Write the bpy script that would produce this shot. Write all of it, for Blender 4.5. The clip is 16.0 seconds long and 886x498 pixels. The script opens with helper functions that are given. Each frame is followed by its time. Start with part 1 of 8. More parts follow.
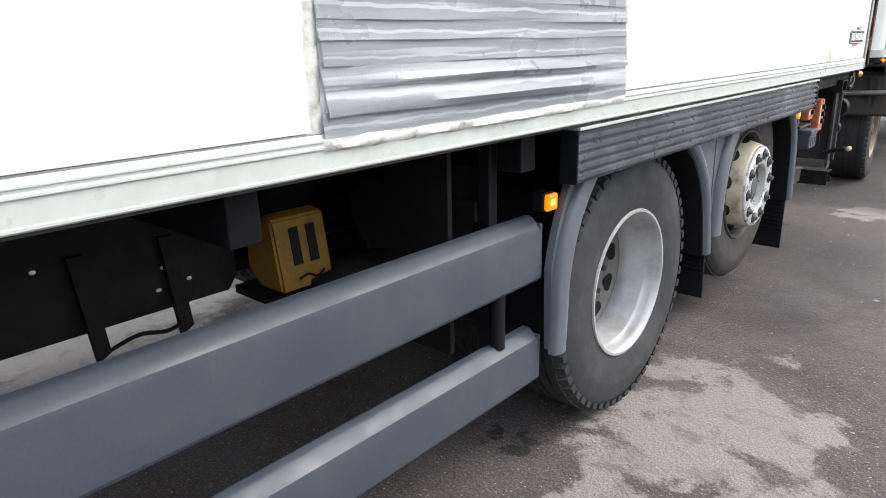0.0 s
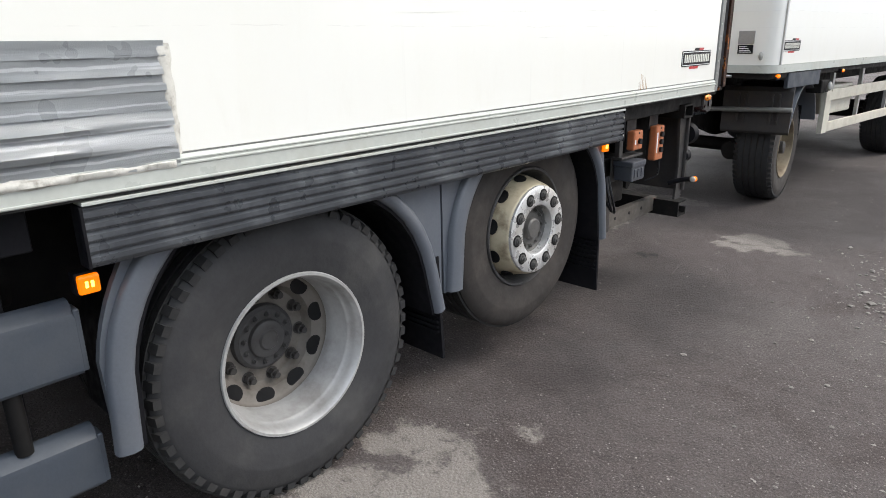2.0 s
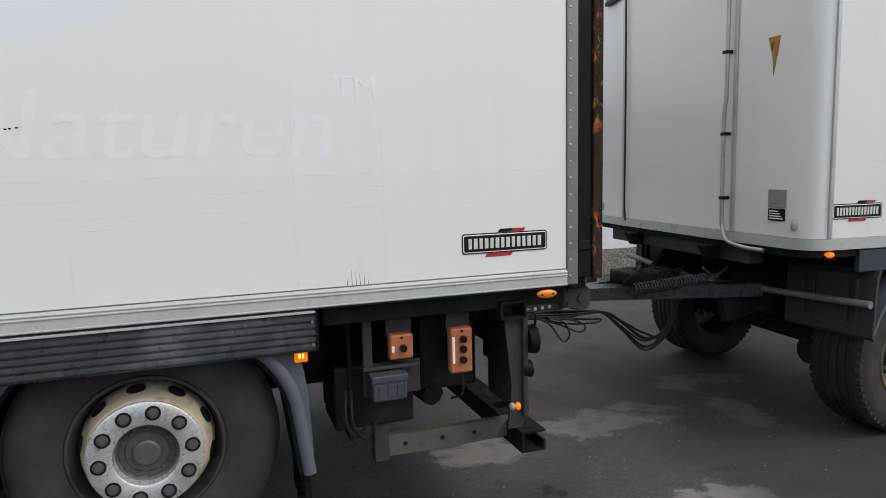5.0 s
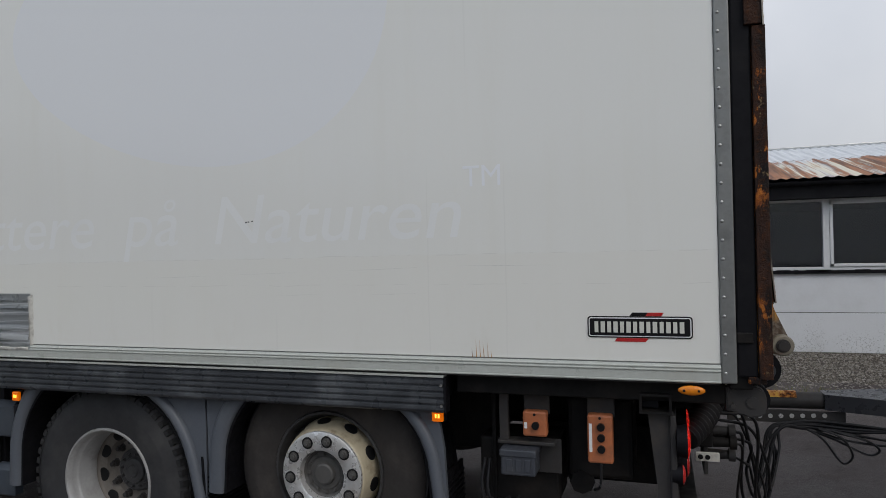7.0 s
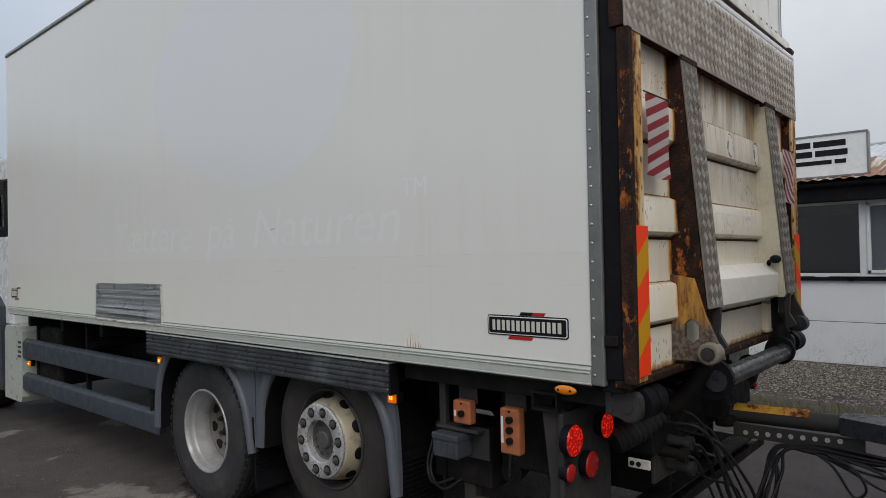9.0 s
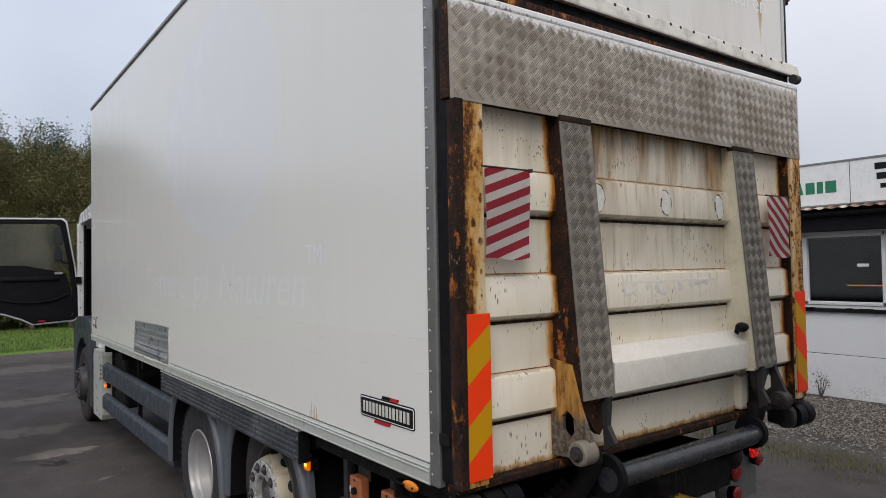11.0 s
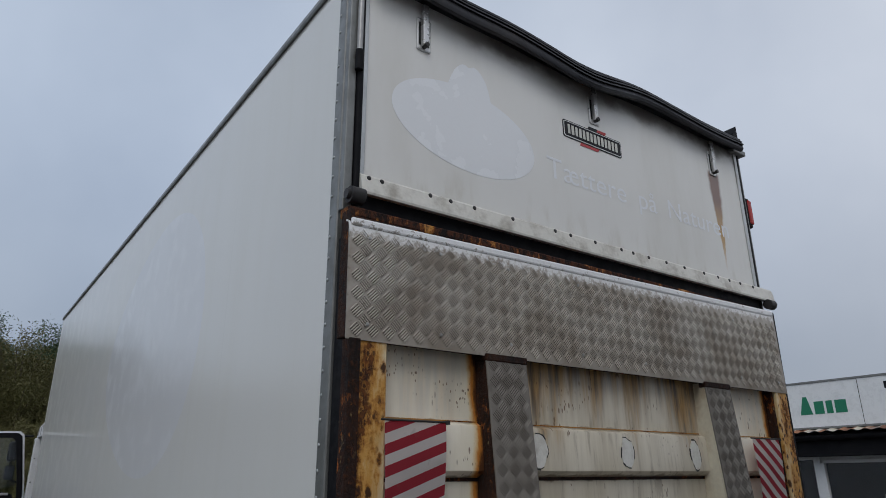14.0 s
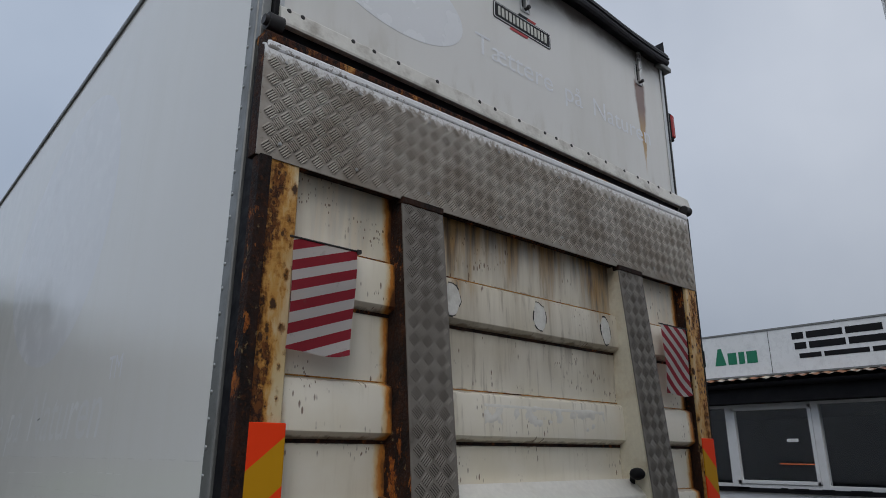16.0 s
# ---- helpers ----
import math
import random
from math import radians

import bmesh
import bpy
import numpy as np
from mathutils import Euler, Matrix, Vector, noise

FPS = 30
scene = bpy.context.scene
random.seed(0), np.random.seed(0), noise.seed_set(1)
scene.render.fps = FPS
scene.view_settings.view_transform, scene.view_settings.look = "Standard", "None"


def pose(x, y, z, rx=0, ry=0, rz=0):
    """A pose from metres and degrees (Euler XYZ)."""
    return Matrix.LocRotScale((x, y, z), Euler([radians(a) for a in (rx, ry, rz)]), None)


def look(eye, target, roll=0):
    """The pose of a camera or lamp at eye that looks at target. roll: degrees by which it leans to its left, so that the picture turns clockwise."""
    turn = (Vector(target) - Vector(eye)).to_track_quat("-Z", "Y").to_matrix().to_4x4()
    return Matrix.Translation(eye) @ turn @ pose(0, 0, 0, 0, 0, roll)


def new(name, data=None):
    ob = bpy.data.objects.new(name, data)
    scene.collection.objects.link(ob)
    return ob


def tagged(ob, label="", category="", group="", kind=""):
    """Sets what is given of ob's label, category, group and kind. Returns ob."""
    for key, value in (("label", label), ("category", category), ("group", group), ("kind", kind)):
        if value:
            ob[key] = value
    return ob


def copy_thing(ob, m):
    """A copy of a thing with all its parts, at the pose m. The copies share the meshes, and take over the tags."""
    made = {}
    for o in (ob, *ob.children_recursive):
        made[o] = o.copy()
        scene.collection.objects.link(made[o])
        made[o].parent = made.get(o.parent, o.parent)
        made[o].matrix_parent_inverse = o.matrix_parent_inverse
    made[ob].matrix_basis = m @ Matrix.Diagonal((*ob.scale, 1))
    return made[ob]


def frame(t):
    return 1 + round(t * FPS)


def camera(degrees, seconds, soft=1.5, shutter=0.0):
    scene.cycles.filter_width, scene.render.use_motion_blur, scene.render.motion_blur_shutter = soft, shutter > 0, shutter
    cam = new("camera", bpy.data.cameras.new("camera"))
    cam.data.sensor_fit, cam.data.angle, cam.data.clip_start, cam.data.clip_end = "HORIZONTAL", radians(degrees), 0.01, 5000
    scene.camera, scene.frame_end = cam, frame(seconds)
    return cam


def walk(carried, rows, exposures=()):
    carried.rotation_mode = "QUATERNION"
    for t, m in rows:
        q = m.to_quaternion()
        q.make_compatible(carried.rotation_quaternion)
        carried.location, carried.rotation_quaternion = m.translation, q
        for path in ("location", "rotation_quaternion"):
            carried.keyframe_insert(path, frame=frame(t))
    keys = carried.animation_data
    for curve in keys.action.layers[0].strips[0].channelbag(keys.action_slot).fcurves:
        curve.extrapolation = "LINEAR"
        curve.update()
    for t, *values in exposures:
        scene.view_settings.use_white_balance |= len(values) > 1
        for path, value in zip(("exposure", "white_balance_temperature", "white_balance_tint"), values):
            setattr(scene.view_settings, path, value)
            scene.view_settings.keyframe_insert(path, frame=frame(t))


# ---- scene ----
cam = camera(67.5, 16.0, 0.9)
PATH = [
    (0, (0.959, -5.392, 1.425), (-0.314, -3.967, 0.836), -1.3),
    (0.5, (1.258, -5.299, 1.491), (-0.014, -3.869, 0.908), -1.5),
    (1, (1.547, -5.058, 1.524), (0.271, -3.634, 0.937), -1.5),
    (1.5, (1.665, -4.674, 1.517), (0.371, -3.267, 0.928), -1.4),
    (2, (1.658, -4.263, 1.55), (0.356, -2.872, 0.944), -0.9),
    (2.5, (1.766, -3.788, 1.574), (0.433, -2.431, 0.957), -1.0),
    (3, (1.908, -3.274, 1.613), (0.506, -1.986, 1.002), -0.9),
    (3.5, (2.032, -2.786, 1.674), (0.535, -1.597, 1.085), -0.9),
    (4, (2.248, -2.303, 1.708), (0.629, -1.231, 1.226), -0.9),
    (4.2, (2.328, -2.119, 1.734), (0.659, -1.105, 1.299), -0.7),
    (6.3, (2.801, -0.696, 1.728), (0.805, -0.829, 1.73), -1.6),
    (6.5, (2.82, -0.574, 1.743), (0.838, -0.842, 1.748), -1.4),
    (7, (2.737, -0.206, 1.73), (0.838, -0.831, 1.74), -1.3),
    (7.5, (2.772, 0.136, 1.722), (0.925, -0.63, 1.736), -1.3),
    (8, (2.756, 0.501, 1.726), (0.976, -0.409, 1.736), -1.1),
    (8.2, (2.67, 0.666, 1.698), (0.936, -0.331, 1.713), -1.1),
    (10.3, (1.803, 1.878, 1.835), (0.57, 0.304, 1.86), -1.1),
    (10.5, (1.698, 1.923, 1.887), (0.475, 0.34, 1.913), -1.1),
    (11, (1.383, 1.942, 1.972), (0.186, 0.341, 2.032), -1.0),
    (11.5, (1.177, 1.863, 2.054), (-0.004, 0.254, 2.183), -1.0),
    (12, (1.071, 1.781, 2.102), (-0.099, 0.189, 2.413), -0.8),
    (12.5, (1.006, 1.795, 2.122), (-0.142, 0.229, 2.603), -0.8),
    (13, (0.943, 1.831, 2.154), (-0.185, 0.284, 2.732), -0.6),
    (13.5, (0.926, 1.871, 2.185), (-0.194, 0.335, 2.808), -0.6),
    (14, (0.912, 1.875, 2.167), (-0.206, 0.35, 2.82), -0.4),
    (14.5, (0.857, 1.85, 2.054), (-0.268, 0.335, 2.717), -0.4),
    (15, (0.816, 1.839, 1.972), (-0.318, 0.33, 2.634), -0.4),
    (15.5, (0.815, 1.839, 1.872), (-0.349, 0.35, 2.529), -0.3),
    (16, (0.76, 1.812, 1.737), (-0.508, 0.383, 2.329), 0.2),

]
EXPOSURES = [(0.0, 2.1, 6750, 10), (0.5, 1.53, 6780, 10), (1.0, 1.64, 6820, 10), (1.5, 1.61, 6860, 10), (2.0, 1.58, 6880, 10), (2.5, 1.50, 6880, 10), (3.0, 1.43, 6850, 10), (3.5, 1.36, 6900, 10), (4.2, 1.27, 6800, 10), (6.3, 0.23, 6650, 10), (8.2, 0.20, 6750, 10), (10.3, 0.46, 6850, 12), (11.0, 0.50, 6850, 13), (12.0, 0.36, 6600, 12), (13.0, -0.01, 6450, 11), (13.5, -0.11, 6300, 10), (16.0, -0.27, 6330, 10)]
walk(cam, [(t, look(eye, target, roll)) for t, eye, target, roll in PATH], EXPOSURES)

# ---- sky and sun: an even, bright overcast ----
world = bpy.data.worlds.new("overcast")
scene.world = world
world.use_nodes = True
wt = world.node_tree
for n in list(wt.nodes):
    wt.nodes.remove(n)
w_out = wt.nodes.new("ShaderNodeOutputWorld")
w_bg = wt.nodes.new("ShaderNodeBackground")
w_sky = wt.nodes.new("ShaderNodeTexSky")
w_sky.sky_type, w_sky.sun_disc = "NISHITA", False
w_sky.sun_elevation, w_sky.sun_rotation = radians(48), radians(60)
w_sky.air_density, w_sky.dust_density = 1.0, 3.0
w_scale = wt.nodes.new("ShaderNodeVectorMath")
w_scale.operation = "SCALE"
w_scale.inputs["Scale"].default_value = 0.10
w_tc = wt.nodes.new("ShaderNodeTexCoord")
w_noise = wt.nodes.new("ShaderNodeTexNoise")
w_noise.inputs["Scale"].default_value = 1.6
w_noise.inputs["Detail"].default_value = 5.0
w_noise.inputs["Roughness"].default_value = 0.5
w_ramp = wt.nodes.new("ShaderNodeValToRGB")
w_ramp.color_ramp.elements[0].position, w_ramp.color_ramp.elements[0].color = 0.30, (0.50, 0.54, 0.62, 1)
w_ramp.color_ramp.elements[1].position, w_ramp.color_ramp.elements[1].color = 0.72, (0.74, 0.77, 0.83, 1)
w_mix = wt.nodes.new("ShaderNodeMix")
w_mix.data_type = "RGBA"
w_mix.inputs[0].default_value = 0.88
wt.links.new(w_tc.outputs["Generated"], w_noise.inputs["Vector"])
wt.links.new(w_noise.outputs["Fac"], w_ramp.inputs["Fac"])
wt.links.new(w_sky.outputs["Color"], w_scale.inputs[0])
wt.links.new(w_scale.outputs["Vector"], w_mix.inputs[6])
wt.links.new(w_ramp.outputs["Color"], w_mix.inputs[7])
def sky_range(source, lo, hi, a, b):
    n = wt.nodes.new("ShaderNodeMapRange")
    n.interpolation_type = "SMOOTHSTEP"
    for slot, value in enumerate((lo, hi, a, b)):
        n.inputs[slot + 1].default_value = value
    wt.links.new(source, n.inputs[0])
    return n.outputs[0]


w_sep = wt.nodes.new("ShaderNodeSeparateXYZ")
w_dot = wt.nodes.new("ShaderNodeVectorMath")
w_dot.operation = "DOT_PRODUCT"
w_dot.inputs[1].default_value = (-0.45, 0.70, 0.0)
w_tint = wt.nodes.new("ShaderNodeMix")
w_tint.data_type = "RGBA"
w_tint.inputs[6].default_value = (0.80, 0.865, 0.930, 1)
w_tint.inputs[7].default_value = (1.05, 1.04, 1.02, 1)
w_cloud = wt.nodes.new("ShaderNodeVectorMath")
w_cloud.operation = "SCALE"
w_tone = wt.nodes.new("ShaderNodeVectorMath")
w_tone.operation = "MULTIPLY"
wt.links.new(w_tc.outputs["Generated"], w_sep.inputs[0])
wt.links.new(w_tc.outputs["Generated"], w_dot.inputs[0])
wt.links.new(sky_range(w_dot.outputs["Value"], -0.65, 0.55, 0.0, 1.0), w_tint.inputs[0])
wt.links.new(w_mix.outputs[2], w_cloud.inputs[0])
wt.links.new(sky_range(w_sep.outputs["Z"], 0.02, 0.50, 0.78, 1.14), w_cloud.inputs["Scale"])
wt.links.new(w_cloud.outputs["Vector"], w_tone.inputs[0])
wt.links.new(w_tint.outputs[2], w_tone.inputs[1])
wt.links.new(w_tone.outputs["Vector"], w_bg.inputs["Color"])
w_bg.inputs["Strength"].default_value = 1.0
wt.links.new(w_bg.outputs["Background"], w_out.inputs["Surface"])

sun = new("sun", bpy.data.lights.new("sun", "SUN"))
sun.data.energy, sun.data.angle, sun.data.color = 0.8, radians(30), (1.0, 0.97, 0.92)
sun.matrix_world = look((10, 11, 15), (0, 0, 0))


# ---- material kit ----
class Kit:
    """A node material in the making."""

    def __init__(self, name, rough=0.5, metal=0.0, spec=0.5):
        self.m = bpy.data.materials.new(name)
        self.m.use_nodes = True
        self.t = self.m.node_tree
        self.b = self.t.nodes["Principled BSDF"]
        self.b.inputs["Roughness"].default_value = rough
        self.b.inputs["Metallic"].default_value = metal
        self.b.inputs["Specular IOR Level"].default_value = spec
        self.tc = self.t.nodes.new("ShaderNodeTexCoord").outputs["Object"]

    def put(self, sock, v):
        if isinstance(v, bpy.types.NodeSocket):
            self.t.links.new(v, sock)
        elif isinstance(v, tuple) and len(v) == 3 and sock.type == "RGBA":
            sock.default_value = (*v, 1)
        else:
            sock.default_value = v

    def map(self, scale=(1, 1, 1), loc=(0, 0, 0), rot=(0, 0, 0), vec=None):
        n = self.t.nodes.new("ShaderNodeMapping")
        self.put(n.inputs["Vector"], vec or self.tc)
        n.inputs["Scale"].default_value, n.inputs["Location"].default_value, n.inputs["Rotation"].default_value = scale, loc, rot
        return n.outputs["Vector"]

    def noise(self, scale, detail=4.0, rough=0.55, vec=None, dist=0.0):
        n = self.t.nodes.new("ShaderNodeTexNoise")
        self.put(n.inputs["Vector"], vec or self.tc)
        n.inputs["Scale"].default_value, n.inputs["Detail"].default_value = scale, detail
        n.inputs["Roughness"].default_value, n.inputs["Distortion"].default_value = rough, dist
        return n.outputs["Fac"]

    def voronoi(self, scale, vec=None, out="Distance"):
        n = self.t.nodes.new("ShaderNodeTexVoronoi")
        self.put(n.inputs["Vector"], vec or self.tc)
        n.inputs["Scale"].default_value = scale
        return n.outputs[out]

    def ramp(self, fac, lo, hi, a=0.0, b=1.0):
        n = self.t.nodes.new("ShaderNodeMapRange")
        n.interpolation_type = "SMOOTHSTEP"
        self.put(n.inputs[0], fac)
        for i, v in enumerate((lo, hi, a, b)):
            n.inputs[i + 1].default_value = v
        return n.outputs[0]

    def math(self, op, a, b=0.0):
        n = self.t.nodes.new("ShaderNodeMath")
        n.operation = op
        self.put(n.inputs[0], a)
        self.put(n.inputs[1], b)
        return n.outputs[0]

    def mix(self, fac, a, b):
        n = self.t.nodes.new("ShaderNodeMix")
        n.data_type = "RGBA"
        self.put(n.inputs[0], fac)
        self.put(n.inputs[6], a)
        self.put(n.inputs[7], b)
        return n.outputs[2]

    def xyz(self, vec=None):
        n = self.t.nodes.new("ShaderNodeSeparateXYZ")
        self.put(n.inputs[0], vec or self.tc)
        return n.outputs

    def random(self):
        return self.t.nodes.new("ShaderNodeObjectInfo").outputs["Random"]

    def island(self):
        return self.t.nodes.new("ShaderNodeNewGeometry").outputs["Random Per Island"]

    def bump(self, height, strength=0.3, dist=0.01):
        n = self.t.nodes.new("ShaderNodeBump")
        n.inputs["Strength"].default_value, n.inputs["Distance"].default_value = strength, dist
        self.put(n.inputs["Height"], height)
        self.t.links.new(n.outputs["Normal"], self.b.inputs["Normal"])

    def done(self, color, rough=None, metal=None):
        self.put(self.b.inputs["Base Color"], color)
        if rough is not None:
            self.put(self.b.inputs["Roughness"], rough)
        if metal is not None:
            self.put(self.b.inputs["Metallic"], metal)
        return self.m


def plain(name, col, dirt=(0.1, 0.09, 0.08), amount=0.35, rough=0.5, metal=0.0, scale=6.0, bump=0.15, grain=90.0, spec=0.5, var=0.12):
    """Paint, plastic or metal with two scales of wear: broad grime and fine grain."""
    k = Kit(name, rough, metal, spec)
    broad = k.ramp(k.noise(scale, 6, 0.62), 0.45, 0.75, 0, amount)
    fine = k.noise(grain, 3)
    light = tuple(min(1, c * (1 + var)) for c in col)
    dark = tuple(c * (1 - var) for c in col)
    c = k.mix(broad, k.mix(fine, dark, light), dirt)
    k.bump(fine, bump, 0.002)
    return k.done(c, k.ramp(k.noise(scale * 3, 4), 0.3, 0.7, max(0.03, rough - 0.1), min(1, rough + 0.12)))


def rusty(name, paint, cover, seed=0.0, stretch=0.35, scale=7.0):
    """Old paint that breaks up into orange halos and dark brown blisters. cover: the share of rust."""
    k = Kit(name, 0.6, 0.0, 0.22)
    v = k.map((1, 1, stretch), (seed, seed * 1.7, seed * 0.6))
    n1 = k.noise(scale, 8, 0.62, v, 0.4)
    n2 = k.noise(scale * 5, 6, 0.65, k.map((1, 1, 0.6), (seed, 3, 1)))
    m = k.math("ADD", k.math("MULTIPLY", n1, 0.7), k.math("MULTIPLY", n2, 0.3))
    e = 0.62 - 0.30 * cover
    halo = k.ramp(m, e - 0.10, e)
    core = k.ramp(m, e - 0.015, e + 0.03)
    deep = k.ramp(m, e + 0.02, e + 0.07)
    c = k.mix(halo, k.mix(k.noise(60, 3), paint, tuple(p * 0.86 for p in paint)), (0.50, 0.23, 0.045))
    c = k.mix(core, c, k.mix(n2, (0.16, 0.05, 0.014), (0.33, 0.12, 0.028)))
    c = k.mix(deep, c, k.mix(k.ramp(n2, 0.42, 0.60), (0.013, 0.009, 0.008), (0.070, 0.025, 0.012)))
    flake = k.math("MULTIPLY", k.ramp(k.noise(scale * 2.2, 6, 0.7, k.map((1, 1, stretch), (seed + 9, 2, 4))), 0.56, 0.64), k.ramp(k.noise(scale * 0.5, 2, 0.5, k.map((1, 1, 1), (seed, 5, 2))), 0.42, 0.56, 0.12, 1.0))
    c = k.mix(k.math("MULTIPLY", flake, min(0.85, cover * 0.7)), c, k.mix(k.ramp(n2, 0.38, 0.66), (0.15, 0.042, 0.012), (0.50, 0.18, 0.035)))
    blister = k.ramp(k.voronoi(scale * 2.3, k.map((1, 1, 0.55), (seed, 0, seed))), 0.20, 0.10)
    spots = k.math("MULTIPLY", blister, k.ramp(k.noise(scale * 0.7, 3, 0.5, k.map((1, 1, 1), (seed, 1, 7))), 0.46, 0.54))
    c = k.mix(k.math("MULTIPLY", spots, 0.92), c, (0.030, 0.016, 0.010))
    k.bump(k.math("ADD", k.math("MULTIPLY", k.math("MAXIMUM", core, spots), 0.7), n2), 0.6, 0.008)
    return k.done(c, k.ramp(core, 0, 1, 0.38, 0.85))


def glow(name, col, emit, strength):
    k = Kit(name, 0.25)
    k.b.inputs["Emission Color"].default_value = (*emit, 1)
    k.b.inputs["Emission Strength"].default_value = strength
    return k.done(col)


# ---- materials ----
def gelcoat():
    """White glossy panel skin with faint yellowed and grey streaks."""
    k = Kit("white_gelcoat", 0.14)
    streak = k.noise(3.0, 5, 0.6, k.map((1, 2.5, 0.18)))
    c = k.mix(k.ramp(streak, 0.42, 0.78), (0.80, 0.800, 0.762), (0.785, 0.782, 0.735))
    c = k.mix(k.ramp(k.noise(0.8, 3), 0.40, 0.70, 0, 0.5), c, (0.775, 0.782, 0.765))
    z = k.xyz()[2]
    low = k.math("MULTIPLY", k.ramp(z, 1.25, 1.75, 1, 0), k.ramp(k.noise(9, 6, 0.7, k.map((1, 1, 0.3))), 0.5, 0.75, 0, 0.14))
    c = k.mix(low, c, (0.55, 0.50, 0.40))
    y = k.xyz()[1]
    sway = k.math("MULTIPLY", k.math("SUBTRACT", k.noise(3.5, 4, 0.6, k.map((0, 1, 1))), 0.5), 0.03)
    zz = k.math("ADD", z, sway)
    c = k.mix(k.ramp(zz, 1.726, 1.712, 0, 0.40), c, (0.775, 0.760, 0.700))
    broken = k.ramp(k.noise(7, 4, 0.6, k.map((0, 1, 1), (0, 2, 0))), 0.46, 0.56, 0, 0.22)
    for z0, hw in ((1.719, 0.0025), (1.590, 0.0018)):
        c = k.mix(k.math("MULTIPLY", k.ramp(k.math("ABSOLUTE", k.math("SUBTRACT", zz, z0)), hw, hw * 0.4), broken), c, (0.50, 0.49, 0.46))
    for y0 in (-1.177, -0.831):
        line = k.ramp(k.math("ABSOLUTE", k.math("SUBTRACT", k.math("ADD", y, k.math("MULTIPLY", sway, 0.4)), y0)), 0.004, 0.001, 0, 0.10)
        c = k.mix(k.math("MULTIPLY", line, k.ramp(z, 2.2, 1.9)), c, (0.50, 0.49, 0.46))
    hair = k.ramp(k.noise(26, 2, 0.4, k.map((1, 1.0, 0.02))), 0.72, 0.76, 0, 0.08)
    c = k.mix(hair, c, (0.52, 0.51, 0.48))
    k.bump(k.noise(1.1, 2), 0.010, 0.02)
    return k.done(c, k.ramp(k.noise(5, 4), 0.3, 0.7, 0.10, 0.17))


def lift_paint():
    """White lift paint gone cream: rust bleeding from the arms and posts, brown runs below the tread plate, short dark drips at the ribs."""
    k = Kit("stained_lift_paint", 0.42)
    x, y, z = k.xyz()
    run = k.noise(15, 5, 0.6, k.map((1, 1, 0.07)))
    thin = k.noise(40, 4, 0.6, k.map((1, 1, 0.10), (4, 0, 0)))
    wide = k.noise(6.5, 4, 0.55, k.map((1, 1, 0.10), (9, 0, 0)))
    fleck = k.noise(30, 5, 0.65, k.map((1, 1, 0.5)))
    c = k.mix(k.ramp(k.noise(4, 5), 0.35, 0.7), (0.87, 0.815, 0.695), (0.81, 0.745, 0.60))
    c = k.mix(k.ramp(thin, 0.52, 0.74, 0, 0.22), c, (0.62, 0.56, 0.43))
    mid = k.math("MULTIPLY", k.ramp(x, -0.60, -0.70), k.ramp(x, -1.84, -1.78, 0.0, 1.0))
    # grey-brown film over the upper half of the middle panel, broken by rain tracks
    film = k.math("MULTIPLY", mid, k.math("MULTIPLY", k.ramp(z, 1.90, 2.12), k.ramp(k.math("ADD", wide, k.math("MULTIPLY", thin, 0.5)), 0.50, 0.95, 0.26, 0.58)))
    c = k.mix(film, c, (0.36, 0.30, 0.205))
    # runs from above: strongest right below the plate, in uneven tongues
    tongue = k.math("ADD", z, k.math("ADD", k.math("MULTIPLY", k.math("SUBTRACT", run, 0.5), 0.45), k.math("MULTIPLY", k.math("SUBTRACT", wide, 0.5), 0.70)))
    top = k.math("MULTIPLY", k.math("MAXIMUM", mid, 0.32), k.ramp(tongue, 2.30, 2.60))
    c = k.mix(k.math("MULTIPLY", top, 0.92), c, k.mix(k.ramp(thin, 0.36, 0.62), (0.075, 0.038, 0.014), (0.42, 0.225, 0.050)))
    soot = k.math("MULTIPLY", mid, k.math("MULTIPLY", k.ramp(z, 1.68, 2.0), k.ramp(thin, 0.54, 0.70, 0.0, 0.40)))
    c = k.mix(soot, c, (0.23, 0.18, 0.115))
    # brown lines along the ribs' edges, broader and stronger underneath
    for z0, half, amount in ((2.336, 0.007, 0.55), (2.166, 0.012, 0.8), (1.946, 0.007, 0.5), (1.776, 0.012, 0.8), (1.586, 0.007, 0.4), (1.416, 0.012, 0.8)):
        low = k.ramp(k.math("ADD", k.math("ABSOLUTE", k.math("SUBTRACT", z, z0)), k.math("MULTIPLY", k.math("SUBTRACT", run, 0.5), 0.035)), half, half * 0.2, 0, amount)
        c = k.mix(low, c, (0.16, 0.095, 0.040))
    # rust creeping in from the arms: yellow, then orange, then dark scale at the very edge
    wob = k.math("MULTIPLY", k.math("SUBTRACT", k.noise(13, 6, 0.62, k.map((1, 1, 0.5))), 0.5), 0.075)
    for x0, x1 in ((-0.455, -0.520), (-2.270, -2.335)):
        e = k.ramp(k.math("ADD", x, wob), x0, x1)
        e = k.math("MULTIPLY", e, k.ramp(x, x1 - 0.10, x1 - 0.08))
        c = k.mix(k.ramp(e, 0.05, 0.40, 0, 0.75), c, (0.72, 0.47, 0.16))
        c = k.mix(k.ramp(e, 0.35, 0.70, 0, 0.95), c, k.mix(fleck, (0.44, 0.135, 0.016), (0.64, 0.25, 0.034)))
        c = k.mix(k.ramp(e, 0.72, 0.95, 0, 0.95), c, (0.060, 0.022, 0.011))
